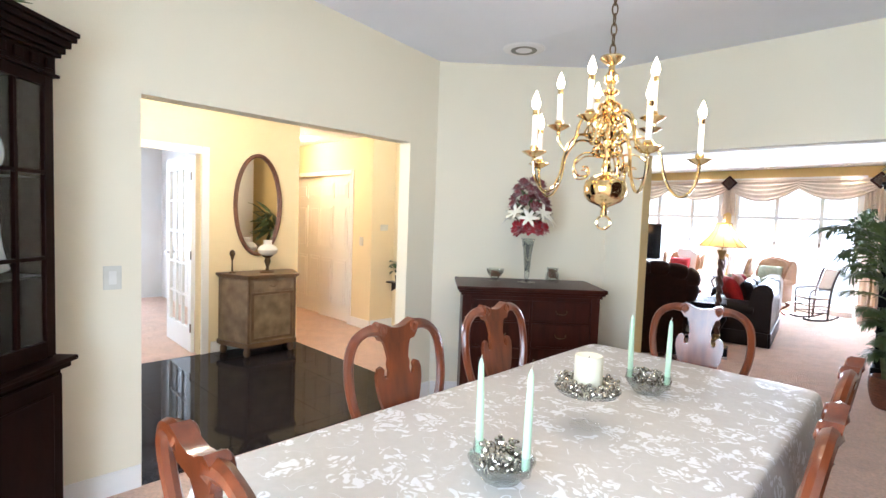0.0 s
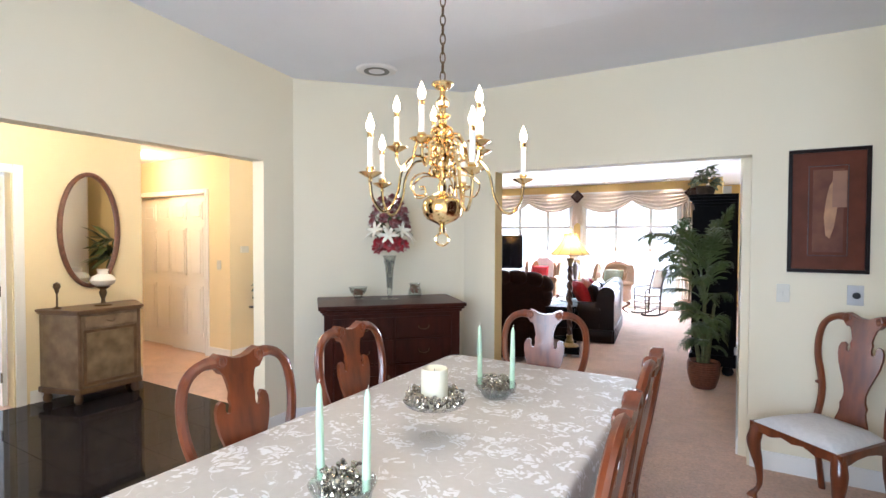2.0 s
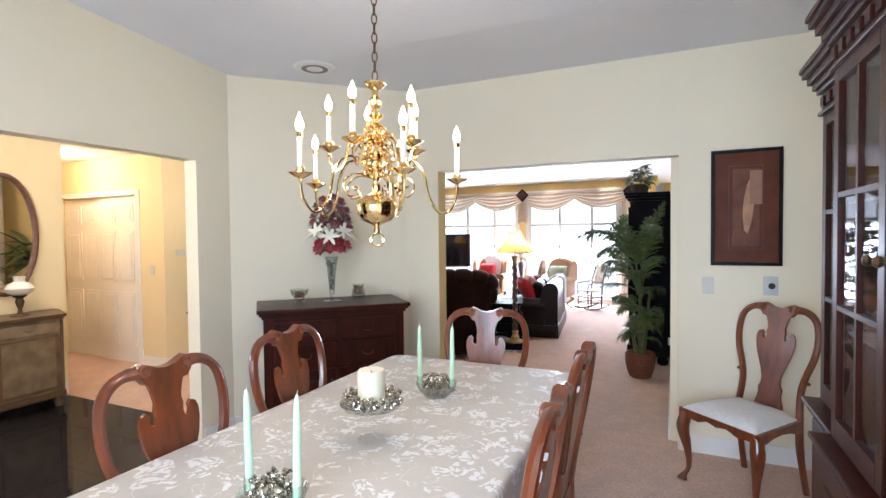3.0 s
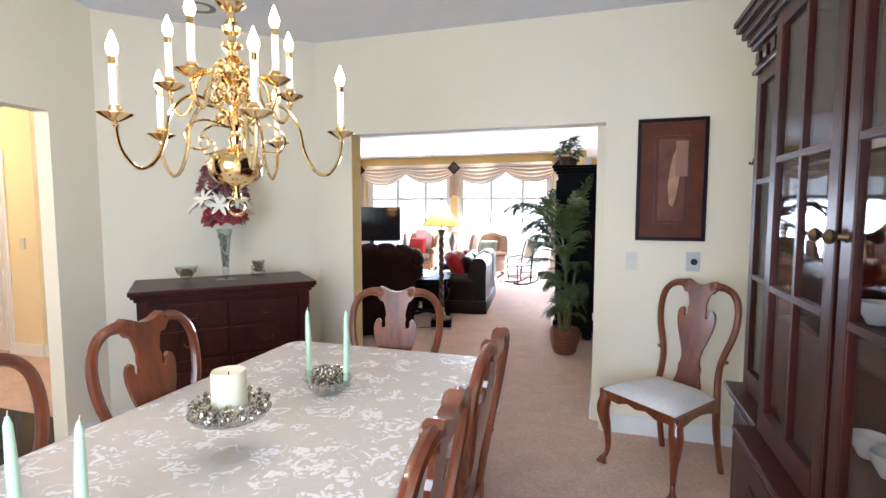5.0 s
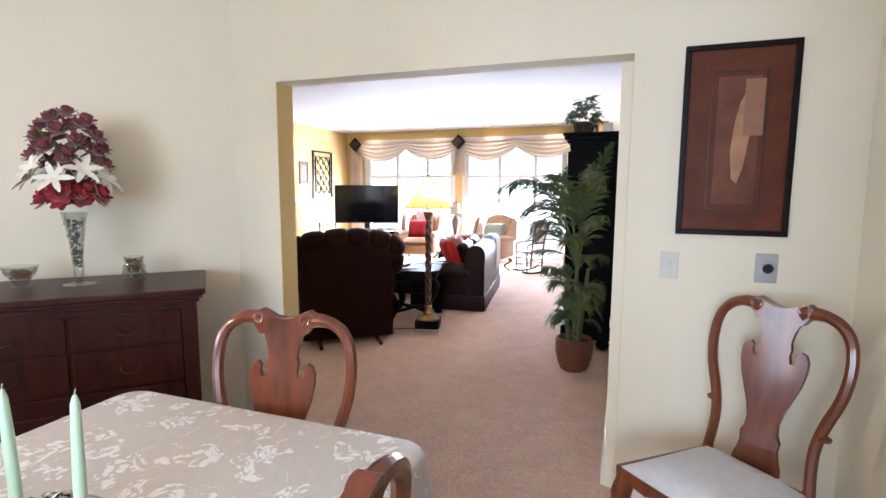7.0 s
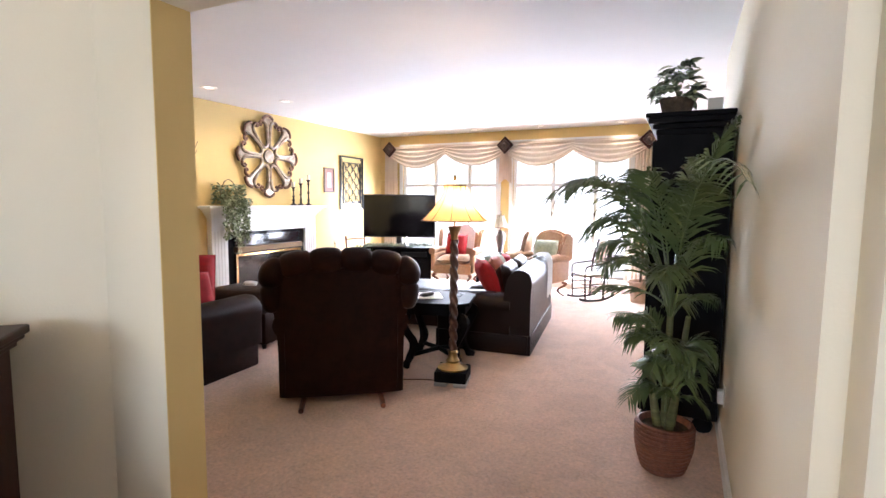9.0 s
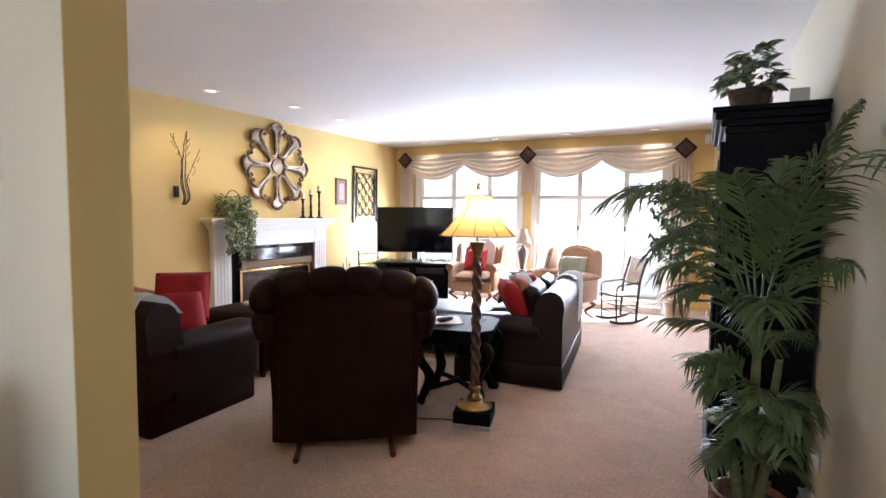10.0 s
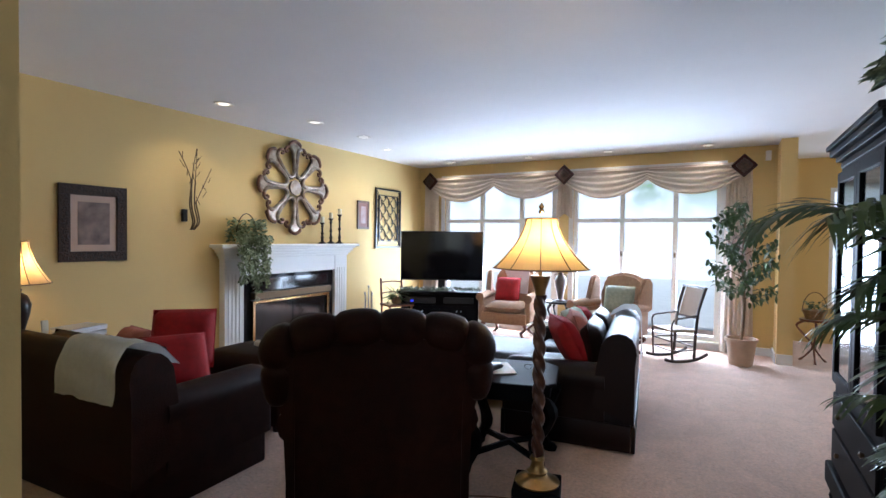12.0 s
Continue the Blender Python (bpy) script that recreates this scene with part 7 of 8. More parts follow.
    for i in range(5):
        b = thing("magazine", "thin glossy magazine in the stack on the side table", "magazine", m @ pose(0.04, 0.20, z, rz=rng.uniform(-18, 18)), "stack of magazines")
        bm = bmesh.new()
        h = rng.choice((0.012, 0.016, 0.022))
        box(bm, -0.11, 0.11, -0.14, 0.14, 0, h - 0.001, bev=0.001)
        part("page_block", bm, bpy.data.materials["white_paper"], b)
        bm = bmesh.new()
        box(bm, -0.112, 0.112, -0.142, 0.142, h - 0.0008, h, bev=0.0)
        part("cover", bm, mat("magazine_cover_%d" % i, ((0.30, 0.24, 0.20), (0.55, 0.50, 0.44), (0.2, 0.2, 0.22), (0.5, 0.38, 0.3), (0.36, 0.33, 0.34))[i], 0.3, color2=((0.4, 0.4, 0.4)), scale=14), b)
        z += h + 0.0005
    b = thing("cordless_phone", "pale grey cordless phone standing in its cradle on the side table", "telephone", m @ pose(0.02, -0.02, 0.631))
    bm = bmesh.new()
    box(bm, -0.035, 0.035, -0.04, 0.04, 0, 0.025, bev=0.006)
    part("cradle", bm, PLATE, b, smooth=40)
    bm = bmesh.new()
    box(bm, -0.012, 0.012, -0.022, 0.022, 0.0255, 0.16, bev=0.006)
    part("handset", bm, PLATE, b, smooth=40)
    table_lamp(m @ pose(-0.02, -0.17, 0.631), DARKWOOD, 0.40, 0.20, 0.07, 0.30, True, "dark urn table lamp with a lit cream shade")
    # table and lamp between the wing chairs
    m = Matrix.Translation((-2.22, 12.45, 0))
    t = thing("accent_table", "small dark wooden table with curved legs between the wing chairs", "table", m)
    bm = bmesh.new()
    lathe(bm, [(0.0, 0.54), (0.20, 0.54), (0.21, 0.55), (0.205, 0.565), (0.0, 0.565)], 24, cap=False)
    part("top", bm, DARKWOOD, t, smooth=40)
    for i in range(4):
        bm = bmesh.new()
        a = radians(45 + 90 * i)
        turned_leg(bm, 0.13 * math.cos(a), 0.13 * math.sin(a), 0.54, 1.2 * math.cos(a), 1.2 * math.sin(a), 0.013)
        part("leg", bm, DARKWOOD, t, smooth=True)
    table_lamp(m @ pose(0, 0, 0.566), mat("grey_ceramic", (0.16, 0.13, 0.12), 0.4), 0.40, 0.13, 0.06, 0.20, False, "grey urn table lamp with a small cream shade")


def shade_mat(lit):
    if not lit:
        return mat("lamp_shade_cream", (0.66, 0.58, 0.46), 0.8)
    m = mat("lit_shade_fabric", (0.80, 0.62, 0.36), 0.8, color2=(0.76, 0.56, 0.30), scale=20)
    t = m.node_tree
    b = t.nodes["Principled BSDF"]
    tr = t.nodes.new("ShaderNodeBsdfTranslucent")
    tr.inputs[0].default_value = (0.95, 0.62, 0.24, 1)
    mx = t.nodes.new("ShaderNodeMixShader")
    mx.inputs[0].default_value = 0.55
    t.links.new(b.outputs[0], mx.inputs[1])
    t.links.new(tr.outputs[0], mx.inputs[2])
    t.links.new(mx.outputs[0], t.nodes["Material Output"].inputs[0])
    return m


def bell_shade(parent, z0, z1, r0, r1, material, ribs=10):
    bm = bmesh.new()
    n, seg = 10, 40
    rows = []
    for i in range(n + 1):
        u = i / n
        r = r0 + (r1 - r0) * (1 - (1 - u) ** 1.9)
        r = r1 + (r0 - r1) * ((1 - u) ** 1.7)
        rows.append([bm.verts.new(((r - 0.006 * (1 if k % 4 == 0 else 0)) * math.cos(k / seg * 6.28319), (r - 0.006 * (1 if k % 4 == 0 else 0)) * math.sin(k / seg * 6.28319), z0 + (z1 - z0) * u)) for k in range(seg)])
    for a, b in zip(rows, rows[1:]):
        for k in range(seg):
            bm.faces.new((a[k], a[(k + 1) % seg], b[(k + 1) % seg], b[k]))
    sh = part("shade", bm, material, parent, "pleated bell shade", smooth=80)
    trim = bpy.data.materials.get("shade_trim") or mat("shade_trim", (0.20, 0.10, 0.05), 0.6)
    for z, r in ((z0, r0), (z1, r1)):
        bm = bmesh.new()
        tube(bm, [(r * math.cos(a / 32 * 6.28319), r * math.sin(a / 32 * 6.28319), z) for a in range(32)], 0.004, 5, closed=True)
        part("trim", bm, trim, sh, "brown trim", smooth=True)
    for k in range(ribs):
        bm = bmesh.new()
        a = k / ribs * 6.28319
        tube(bm, [((r1 + (r0 - r1) * ((1 - i / n) ** 1.7) - 0.0015) * math.cos(a), (r1 + (r0 - r1) * ((1 - i / n) ** 1.7) - 0.0015) * math.sin(a), z0 + (z1 - z0) * i / n) for i in range(n + 1)], 0.0028, 5)
        part("rib", bm, trim, sh, smooth=True)


def table_lamp(m, body, hb, r0, r1, hs, lit, label):
    t = thing("table_lamp", label, "lamp", m)
    bm = bmesh.new()
    lathe(bm, [(0.0, 0.0), (0.07, 0.0), (0.07, 0.015), (0.035, 0.03), (0.045, hb * 0.25), (0.075, hb * 0.55), (0.085, hb * 0.72), (0.06, hb * 0.88), (0.025, hb * 0.94), (0.03, hb), (0.0, hb)], 20, cap=False)
    part("base", bm, body, t, smooth=60)
    bm = bmesh.new()
    lathe(bm, [(0.006, hb), (0.006, hb + 0.06 + hs + 0.02), (0.012, hb + 0.06 + hs + 0.03), (0.0, hb + 0.06 + hs + 0.045)], 10, cap=False)
    part("stem", bm, BRONZE, t, smooth=True)
    bell_shade(t, hb + 0.04, hb + 0.04 + hs, r0, r1, shade_mat(lit) if lit else shade_mat(False), 8)
    if lit:
        lamp("table_lamp_bulb", "POINT", 12, (1.0, 0.66, 0.32), m @ pose(0.02, 0.0, hb + 0.04 + hs * 0.45), soft=0.03)
    else:
        for s in (1, -1):
            bm = bmesh.new()
            tube(bm, smooth_line([(s * 0.03, 0, hb * 0.95), (s * 0.09, 0, hb * 0.9), (s * 0.08, 0, hb * 0.7)], 4), 0.007, 6)
            part("handle", bm, body, t, smooth=True)


def floor_lamp():
    m = pose(-1.09, 8.14, 0)
    t = thing("floor_lamp", "twisted bronze floor lamp with a lit amber bell shade", "lamp", m)
    bm = bmesh.new()
    mm = pose(0, 0, 0, rz=14)
    box(bm, -0.125, 0.125, -0.125, 0.125, 0.03, 0.115, mm, bev=0.008)
    part("plinth", bm, BLACKWOOD, t)
    for sx in (1, -1):
        for sy in (1, -1):
            bm = bmesh.new()
            box(bm, sx * 0.075 - 0.05, sx * 0.075 + 0.05, sy * 0.075 - 0.05, sy * 0.075 + 0.05, 0.0, 0.03, mm, bev=0.005)
            part("foot", bm, STEEL, t, "pewter coloured foot")
    bm = bmesh.new()
    lathe(bm, [(0.0, 0.115), (0.118, 0.116), (0.12, 0.125), (0.095, 0.14), (0.06, 0.15), (0.05, 0.165), (0.056, 0.18), (0.04, 0.195), (0.034, 0.23), (0.042, 0.245), (0.034, 0.26), (0.0, 0.26)], 28, cap=False)
    part("collar", bm, mat("antique_brass", (0.42, 0.28, 0.11), 0.28, metal=0.9, color2=(0.28, 0.18, 0.07), scale=12), t, "antique brass collar", smooth=50)
    bm = bmesh.new()
    n, seg = 150, 18
    rows = []
    for i in range(n + 1):
        z = 0.26 + (1.13 - 0.26) * i / n
        rows.append([bm.verts.new(((0.028 + 0.008 * math.cos(3 * (a / seg * 6.28319) + z * 66)) * math.cos(a / seg * 6.28319), (0.028 + 0.008 * math.cos(3 * (a / seg * 6.28319) + z * 66)) * math.sin(a / seg * 6.28319), z)) for a in range(seg)])
    for a, b in zip(rows, rows[1:]):
        for k in range(seg):
            bm.faces.new((a[k], a[(k + 1) % seg], b[(k + 1) % seg], b[k]))
    part("pole", bm, mat("bronze_brown_pole", (0.11, 0.045, 0.025), 0.35, metal=0.3, color2=(0.05, 0.02, 0.012), scale=18), t, "spiral bronze-brown pole", smooth=80)
    bm = bmesh.new()
    lathe(bm, [(0.027, 1.13), (0.03, 1.16), (0.045, 1.20), (0.055, 1.235), (0.0, 1.235)], 20, cap=False)
    lathe(bm, [(0.01, 1.235), (0.01, 1.30)], 10)
    part("capital", bm, bpy.data.materials["antique_brass"], t, smooth=50)
    bell_shade(t, 1.275, 1.54, 0.255, 0.085, shade_mat(True), 10)
    bm = bmesh.new()
    lathe(bm, [(0.004, 1.30), (0.004, 1.56), (0.02, 1.575), (0.012, 1.59), (0.018, 1.605), (0.0, 1.63)], 10, cap=False)
    part("finial", bm, BRASS, t, smooth=True)
    lamp("floor_lamp_bulb", "POINT", 20, (1.0, 0.68, 0.34), m @ pose(0.03, 0, 1.40), soft=0.035)
    c = thing("lamp_cord", "thin brown electric cord lying on the carpet behind the recliner", "cord")
    bm = bmesh.new()
    tube(bm, smooth_line([(-1.2, 8.10, 0.006), (-1.33, 8.06, 0.006), (-1.5, 7.98, 0.006), (-1.75, 7.95, 0.006), (-2.2, 8.1, 0.006)], 5), 0.004, 6)
    part("cable", bm, mat("brown_cord", (0.16, 0.06, 0.03), 0.6), c, smooth=True)


def wing_chair(m, label):
    w = thing("wing_chair", label, "armchair", m, "wing chairs by the window")
    bm = bmesh.new()
    box(bm, -0.33, 0.33, -0.33, 0.28, 0.22, 0.38, bev=0.03)
    part("seat_base", bm, WINGFAB, w, smooth=40)
    bm = bmesh.new()
    cushion(bm, 0.56, 0.58, 0.15, pose(0, -0.07, 0.45), n=8, puff=0.25)
    part("seat_cushion", bm, WINGFAB, w, smooth=80)
    bm = bmesh.new()
    sh = [(-0.29, 0.24), (-0.31, 0.70), (-0.29, 0.90), (-0.20, 0.97), (0, 1.01), (0.20, 0.97), (0.29, 0.90), (0.31, 0.70), (0.29, 0.24)]
    slab(bm, sh, 0.26, 0.38, Matrix(((1, 0, 0, 0), (0, 1, 0.10, -0.03), (0, 0, 1, 0), (0, 0, 0, 1))))
    bmesh.ops.bevel(bm, geom=list(bm.edges), offset=0.035, segments=3, affect="EDGES")
    part("back", bm, WINGFAB, w, smooth=60)
    for s in (1, -1):
        bm = bmesh.new()
        mm = Matrix.Translation((s * 0.335, 0, 0)) @ Matrix.Rotation(radians(90 + s * -8), 4, "Z")
        slab(bm, [(0.34, 0.55), (0.34, 0.90), (0.28, 0.965), (0.18, 0.95), (0.12, 0.86), (0.10, 0.70), (0.0, 0.60), (0.0, 0.55)], -0.035, 0.035, mm)
        bmesh.ops.bevel(bm, geom=list(bm.edges), offset=0.02, segments=2, affect="EDGES")
        part("wing", bm, WINGFAB, w, smooth=60)
        bm = bmesh.new()
        box(bm, s * 0.30, s * 0.38, -0.30, 0.30, 0.25, 0.56, bev=0.025)
        tube(bm, [(s * 0.35, 0.28, 0.59), (s * 0.35, 0.0, 0.60), (s * 0.35, -0.32, 0.59)], 0.06, 12)
        part("arm", bm, WINGFAB, w, smooth=60)
        for y in (-0.27, 0.25):
            bm = bmesh.new()
            turned_leg(bm, s * 0.28, y, 0.22, s, -1 if y < 0 else 1, 0.02)
            part("leg", bm, CHERRY, w, smooth=True)


def window_seats():
    m1 = pose(-2.97, 12.42, 0, rz=6)
    wing_chair(m1, "tan upholstered wing chair with a red pillow by the window")
    pillow("throw_pillow", "bright red pillow on the tan wing chair", m1 @ pose(-0.04, 0.06, 0.68, rx=72), RED, 0.38, 31)
    t = thing("throw_blanket", "white crocheted throw over the wing chair back", "throw blanket", m1)
    bm = bmesh.new()
    slab(bm, [(-0.02, 0.62), (0.20, 0.60), (0.22, 0.93), (0.10, 1.03), (-0.14, 1.03), (-0.16, 0.95)], 0.235, 0.268, Matrix(((1, 0, 0, 0), (0, 1, 0.10, -0.03), (0, 0, 1, 0), (0, 0, 0, 1))))
    part("cloth", bm, WHITEFAB, t)
    m2 = pose(-1.50, 12.10, 0, rz=-22)
    wing_chair(m2, "tan upholstered wing chair with a sage pillow by the window")
    pillow("throw_pillow", "sage green pillow on the tan wing chair", m2 @ pose(0.12, 0.04, 0.68, rx=70, rz=18), SAGE, 0.38, 32)
    # rocking chair
    m = pose(-0.74, 12.17, 0, rz=-50) @ Matrix.Diagonal((0.84, 0.84, 1, 1))
    mat_rock = mat("worn_brown_wood", (0.035, 0.012, 0.007), 0.45, color2=(0.03, 0.012, 0.007), scale=8)
    r = thing("rocking_chair", "old dark wooden rocking chair with a cane back near the window", "rocking chair", m)
    for s in (1, -1):
        x = s * 0.22
        bm = bmesh.new()
        tube(bm, smooth_line([(x, -0.29, 0.045), (x, -0.15, 0.020), (x, 0.08, 0.018), (x, 0.25, 0.045), (x, 0.37, 0.09)], 4), 0.019, 8)
        part("rocker", bm, mat_rock, r, smooth=True)
        bm = bmesh.new()
        tube(bm, [(x, -0.18, 0.025), (x, -0.20, 0.36)], 0.015, 8)
        part("leg", bm, mat_rock, r, smooth=True)
        bm = bmesh.new()
        tube(bm, smooth_line([(x, 0.16, 0.025), (x, 0.18, 0.37), (x, 0.22, 0.62), (x * 1.05, 0.32, 0.88)], 4), 0.021, 8)
        part("stile", bm, mat_rock, r, smooth=True)
        bm = bmesh.new()
        tube(bm, smooth_line([(x, 0.22, 0.55), (x * 1.1, 0.0, 0.53), (x * 1.1, -0.18, 0.50), (x, -0.20, 0.37)], 4), 0.012, 8)
        part("arm", bm, mat_rock, r, smooth=True)
        for z in (0.14, 0.25):
            bm = bmesh.new()
            tube(bm, [(x, -0.19, z), (x, 0.17, z)], 0.009, 6)
            part("side_rung", bm, mat_rock, r)
    for y, z in ((-0.19, 0.14), (-0.19, 0.25), (0.17, 0.18)):
        bm = bmesh.new()
        tube(bm, [(-0.22, y, z), (0.22, y, z)], 0.009, 6)
        part("rung", bm, mat_rock, r)
    bm = bmesh.new()
    tube(bm, [(-0.235, 0.32, 0.87), (0, 0.335, 0.885), (0.235, 0.32, 0.87)], 0.024, 8, flat=0.5)
    part("crest", bm, mat_rock, r, smooth=True)
    bm = bmesh.new()
    tube(bm, [(-0.22, 0.215, 0.52), (0.22, 0.215, 0.52)], 0.016, 8)
    part("lower_rail", bm, mat_rock, r, smooth=True)
    cane = mat("woven_cane", (0.30, 0.20, 0.12), 0.7, color2=(0.17, 0.11, 0.06), scale=120)
    bm = bmesh.new()
    slab(bm, [(-0.17, 0.53), (0.17, 0.53), (0.18, 0.86), (-0.18, 0.86)], -0.004, 0.004, Matrix(((1, 0, 0, 0), (0, 1, 0.36, 0.01), (0, 0, 1, 0), (0, 0, 0, 1))))
    part("cane_back", bm, cane, r, "woven cane panel")
    bm = bmesh.new()
    box(bm, -0.22, 0.22, -0.22, 0.19, 0.36, 0.385, bev=0.008)
    part("seat", bm, cane, r, "woven cane seat")


def tv():
    m = Matrix.Translation((-3.93, 12.05, 0)) @ Matrix.Rotation(radians(27), 4, "Z")
    s = thing("tv_stand", "black wooden television stand with doors across the corner", "cabinet", m)
    bm = bmesh.new()
    box(bm, -0.60, 0.60, -0.21, 0.21, 0.605, 0.64, bev=0.005)
    part("top", bm, BLACKWOOD, s)
    bm = bmesh.new()
    box(bm, -0.57, 0.57, -0.18, 0.20, 0.05, 0.604)
    part("body", bm, BLACKWOOD, s)
    for x in (-0.53, 0.53):
        for y in (-0.15, 0.15):
            bm = bmesh.new()
            box(bm, x - 0.03, x + 0.03, y - 0.03, y + 0.03, 0, 0.05)
            part("foot", bm, BLACKWOOD, s)
    for k in range(4):
        x0 = -0.56 + k * 0.282
        bm = bmesh.new()
        box(bm, x0 + 0.004, x0 + 0.276, -0.196, -0.181, 0.07, 0.44, bev=0.004)
        box(bm, x0 + 0.05, x0 + 0.23, -0.201, -0.197, 0.12, 0.39, bev=0.003)
        d = part("door", bm, BLACKWOOD, s)
        bm = bmesh.new()
        lathe(bm, [(0.0, 0), (0.010, 0), (0.012, 0.012), (0.0, 0.018)], 10, pose(x0 + (0.25 if k % 2 == 0 else 0.03), -0.196, 0.36, rx=90), cap=False)
        part("knob", bm, STEEL, d, "small pale knob", smooth=True)
    for k in range(2):
        b = thing("media_box", "black media box with a small display in the television stand" if k else "black receiver with a blue light in the television stand", "electronics", m @ pose(-0.28 + k * 0.56, -0.20, 0.475))
        bm = bmesh.new()
        box(bm, -0.22, 0.22, -0.01, 0.018, 0.0, 0.085, bev=0.003)
        part("case", bm, BLACKP, b)
        if k == 0:
            bm = bmesh.new()
            box(bm, -0.14, -0.10, -0.014, -0.0105, 0.025, 0.045)
            part("display", bm, glow("blue_display", (0.02, 0.04, 1.0), 2.5), b, "small blue display")
    t = thing("television", "large black flat-screen television, switched off, on the stand", "television", m @ pose(0.02, -0.01, 0.641) @ Matrix.Diagonal((1, 1, 1.03, 1)))
    bm = bmesh.new()
    box(bm, -0.615, 0.615, 0.0, 0.04, 0.15, 0.86, bev=0.006)
    part("case", bm, BLACKP, t)
    bm = bmesh.new()
    box(bm, -0.60, 0.60, -0.003, -0.0005, 0.17, 0.845)
    part("screen", bm, SCREEN, t, "glossy dark screen")
    bm = bmesh.new()
    box(bm, -0.05, 0.05, 0.01, 0.035, 0.012, 0.15)
    part("neck", bm, BLACKP, t)
    bm = bmesh.new()
    box(bm, -0.25, 0.25, -0.09, 0.12, 0.0, 0.012, bev=0.004)
    part("foot", bm, BLACKP, t)
    g = thing("garland", "pale green leafy garland with silver sprigs along the stand top", "garland", m @ pose(0, -0.15, 0.641))
    rng = random.Random(77)
    bm = bmesh.new()
    tube(bm, [(-0.56, 0, 0.012), (0, 0.01, 0.012), (0.56, 0, 0.012)], 0.006, 6)
    for i in range(420):
        x = rng.uniform(-0.58, 0.58)
        leaf_shape(bm, pose(x, rng.uniform(-0.03, 0.03), rng.uniform(0.01, 0.05), rng.uniform(-60, 60), rng.uniform(-70, 10), rng.uniform(0, 360)), 0.045, 0.011, n=2)
    lf = part("leaf", bm, mat("frosted_leaf", (0.45, 0.48, 0.40), 0.4, color2=(0.14, 0.20, 0.12), scale=30), g, smooth=True)
    tagged(lf, kind="stuff")


def armoire():
    x0, x1, y0, y1, H = 0.275, 0.742, 8.0, 9.02, 1.965
    m = Matrix.Translation((x1, y1, 0)) @ Matrix.Rotation(radians(-90), 4, "Z")
    # local x runs towards the walk along the wall, the front is -y
    L, D = y1 - y0, x1 - x0
    a = thing("armoire", "black lacquered armoire with glazed doors, bun feet and a heavy cornice", "cabinet", m)
    bm = bmesh.new()
    box(bm, 0.02, L - 0.02, -D + 0.045, -0.004, 0.14, H - 0.13)
    part("body", bm, BLACKWOOD, a)
    bm = bmesh.new()
    box(bm, -0.005, L + 0.005, -D + 0.01, -0.003, 0.10, 0.22, bev=0.012)
    part("base_moulding", bm, BLACKWOOD, a)
    for z, o, h in ((H - 0.13, 0.0, 0.035), (H - 0.094, 0.02, 0.03), (H - 0.063, 0.045, 0.035), (H - 0.027, 0.06, 0.027)):
        bm = bmesh.new()
        box(bm, 0.01 - o, L - 0.01 + o * 0.9, -D + 0.04 - o, -0.003, z, z + h, bev=0.006)
        part("cornice_step", bm, BLACKWOOD, a)
    for x in (0.07, L - 0.07):
        for y in (-D + 0.08, -0.08):
            bm = bmesh.new()
            lathe(bm, [(0.025, 0.0), (0.05, 0.015), (0.06, 0.05), (0.045, 0.085), (0.03, 0.10)], 16, pose(x, y, 0))
            part("bun_foot", bm, BLACKWOOD, a, smooth=True)
    for k in range(2):
        bm = bmesh.new()
        z = 0.24 + k * 0.20
        box(bm, 0.06, L - 0.06, -D + 0.028, -D + 0.044, z, z + 0.18, bev=0.005)
        d = part("drawer", bm, BLACKWOOD, a)
        for x in (0.25, L - 0.25):
            bm = bmesh.new()
            lathe(bm, [(0.0, 0), (0.010, 0), (0.015, 0.015), (0.0, 0.022)], 10, pose(x, -D + 0.028, z + 0.09, rx=90), cap=False)
            part("knob", bm, BRONZE, d, smooth=True)
    st = 0.055
    for k in range(2):
        a0, a1 = (0.05, L / 2 - 0.002) if k == 0 else (L / 2 + 0.002, L - 0.05)
        z0, z1 = 0.68, H - 0.16
        bm = bmesh.new()
        for b in ((a0, a0 + st, z0, z1), (a1 - st, a1, z0, z1), (a0 + st, a1 - st, z0, z0 + st), (a0 + st, a1 - st, z1 - st, z1), (a0 + st, a1 - st, 1.52, 1.55)):
            box(bm, b[0], b[1], -D + 0.022, -D + 0.044, b[2], b[3], bev=0.003)
        d = part("door", bm, BLACKWOOD, a)
        bm = bmesh.new()
        box(bm, a0 + st, a1 - st, -D + 0.034, -D + 0.038, z0 + st, z1 - st)
        part("pane", bm, DARKGLASS, d, "dark reflecting glass")
        bm = bmesh.new()
        lathe(bm, [(0.0, 0), (0.010, 0), (0.014, 0.014), (0.0, 0.02)], 10, pose(a1 - 0.028 if k == 0 else a0 + 0.028, -D + 0.022, 1.2, rx=90), cap=False)
        part("knob", bm, BRONZE, d, smooth=True)
    p = thing("variegated_plant", "leafy variegated green plant in a pot on the armoire", "plant", pose(0.42, 8.13, H))
    bm = bmesh.new()
    lathe(bm, [(0.0, 0.0), (0.08, 0.0), (0.10, 0.09), (0.105, 0.10), (0.09, 0.10), (0.0, 0.085)], 20, cap=False)
    part("pot", bm, SOIL, p, smooth=50)
    rng = random.Random(15)
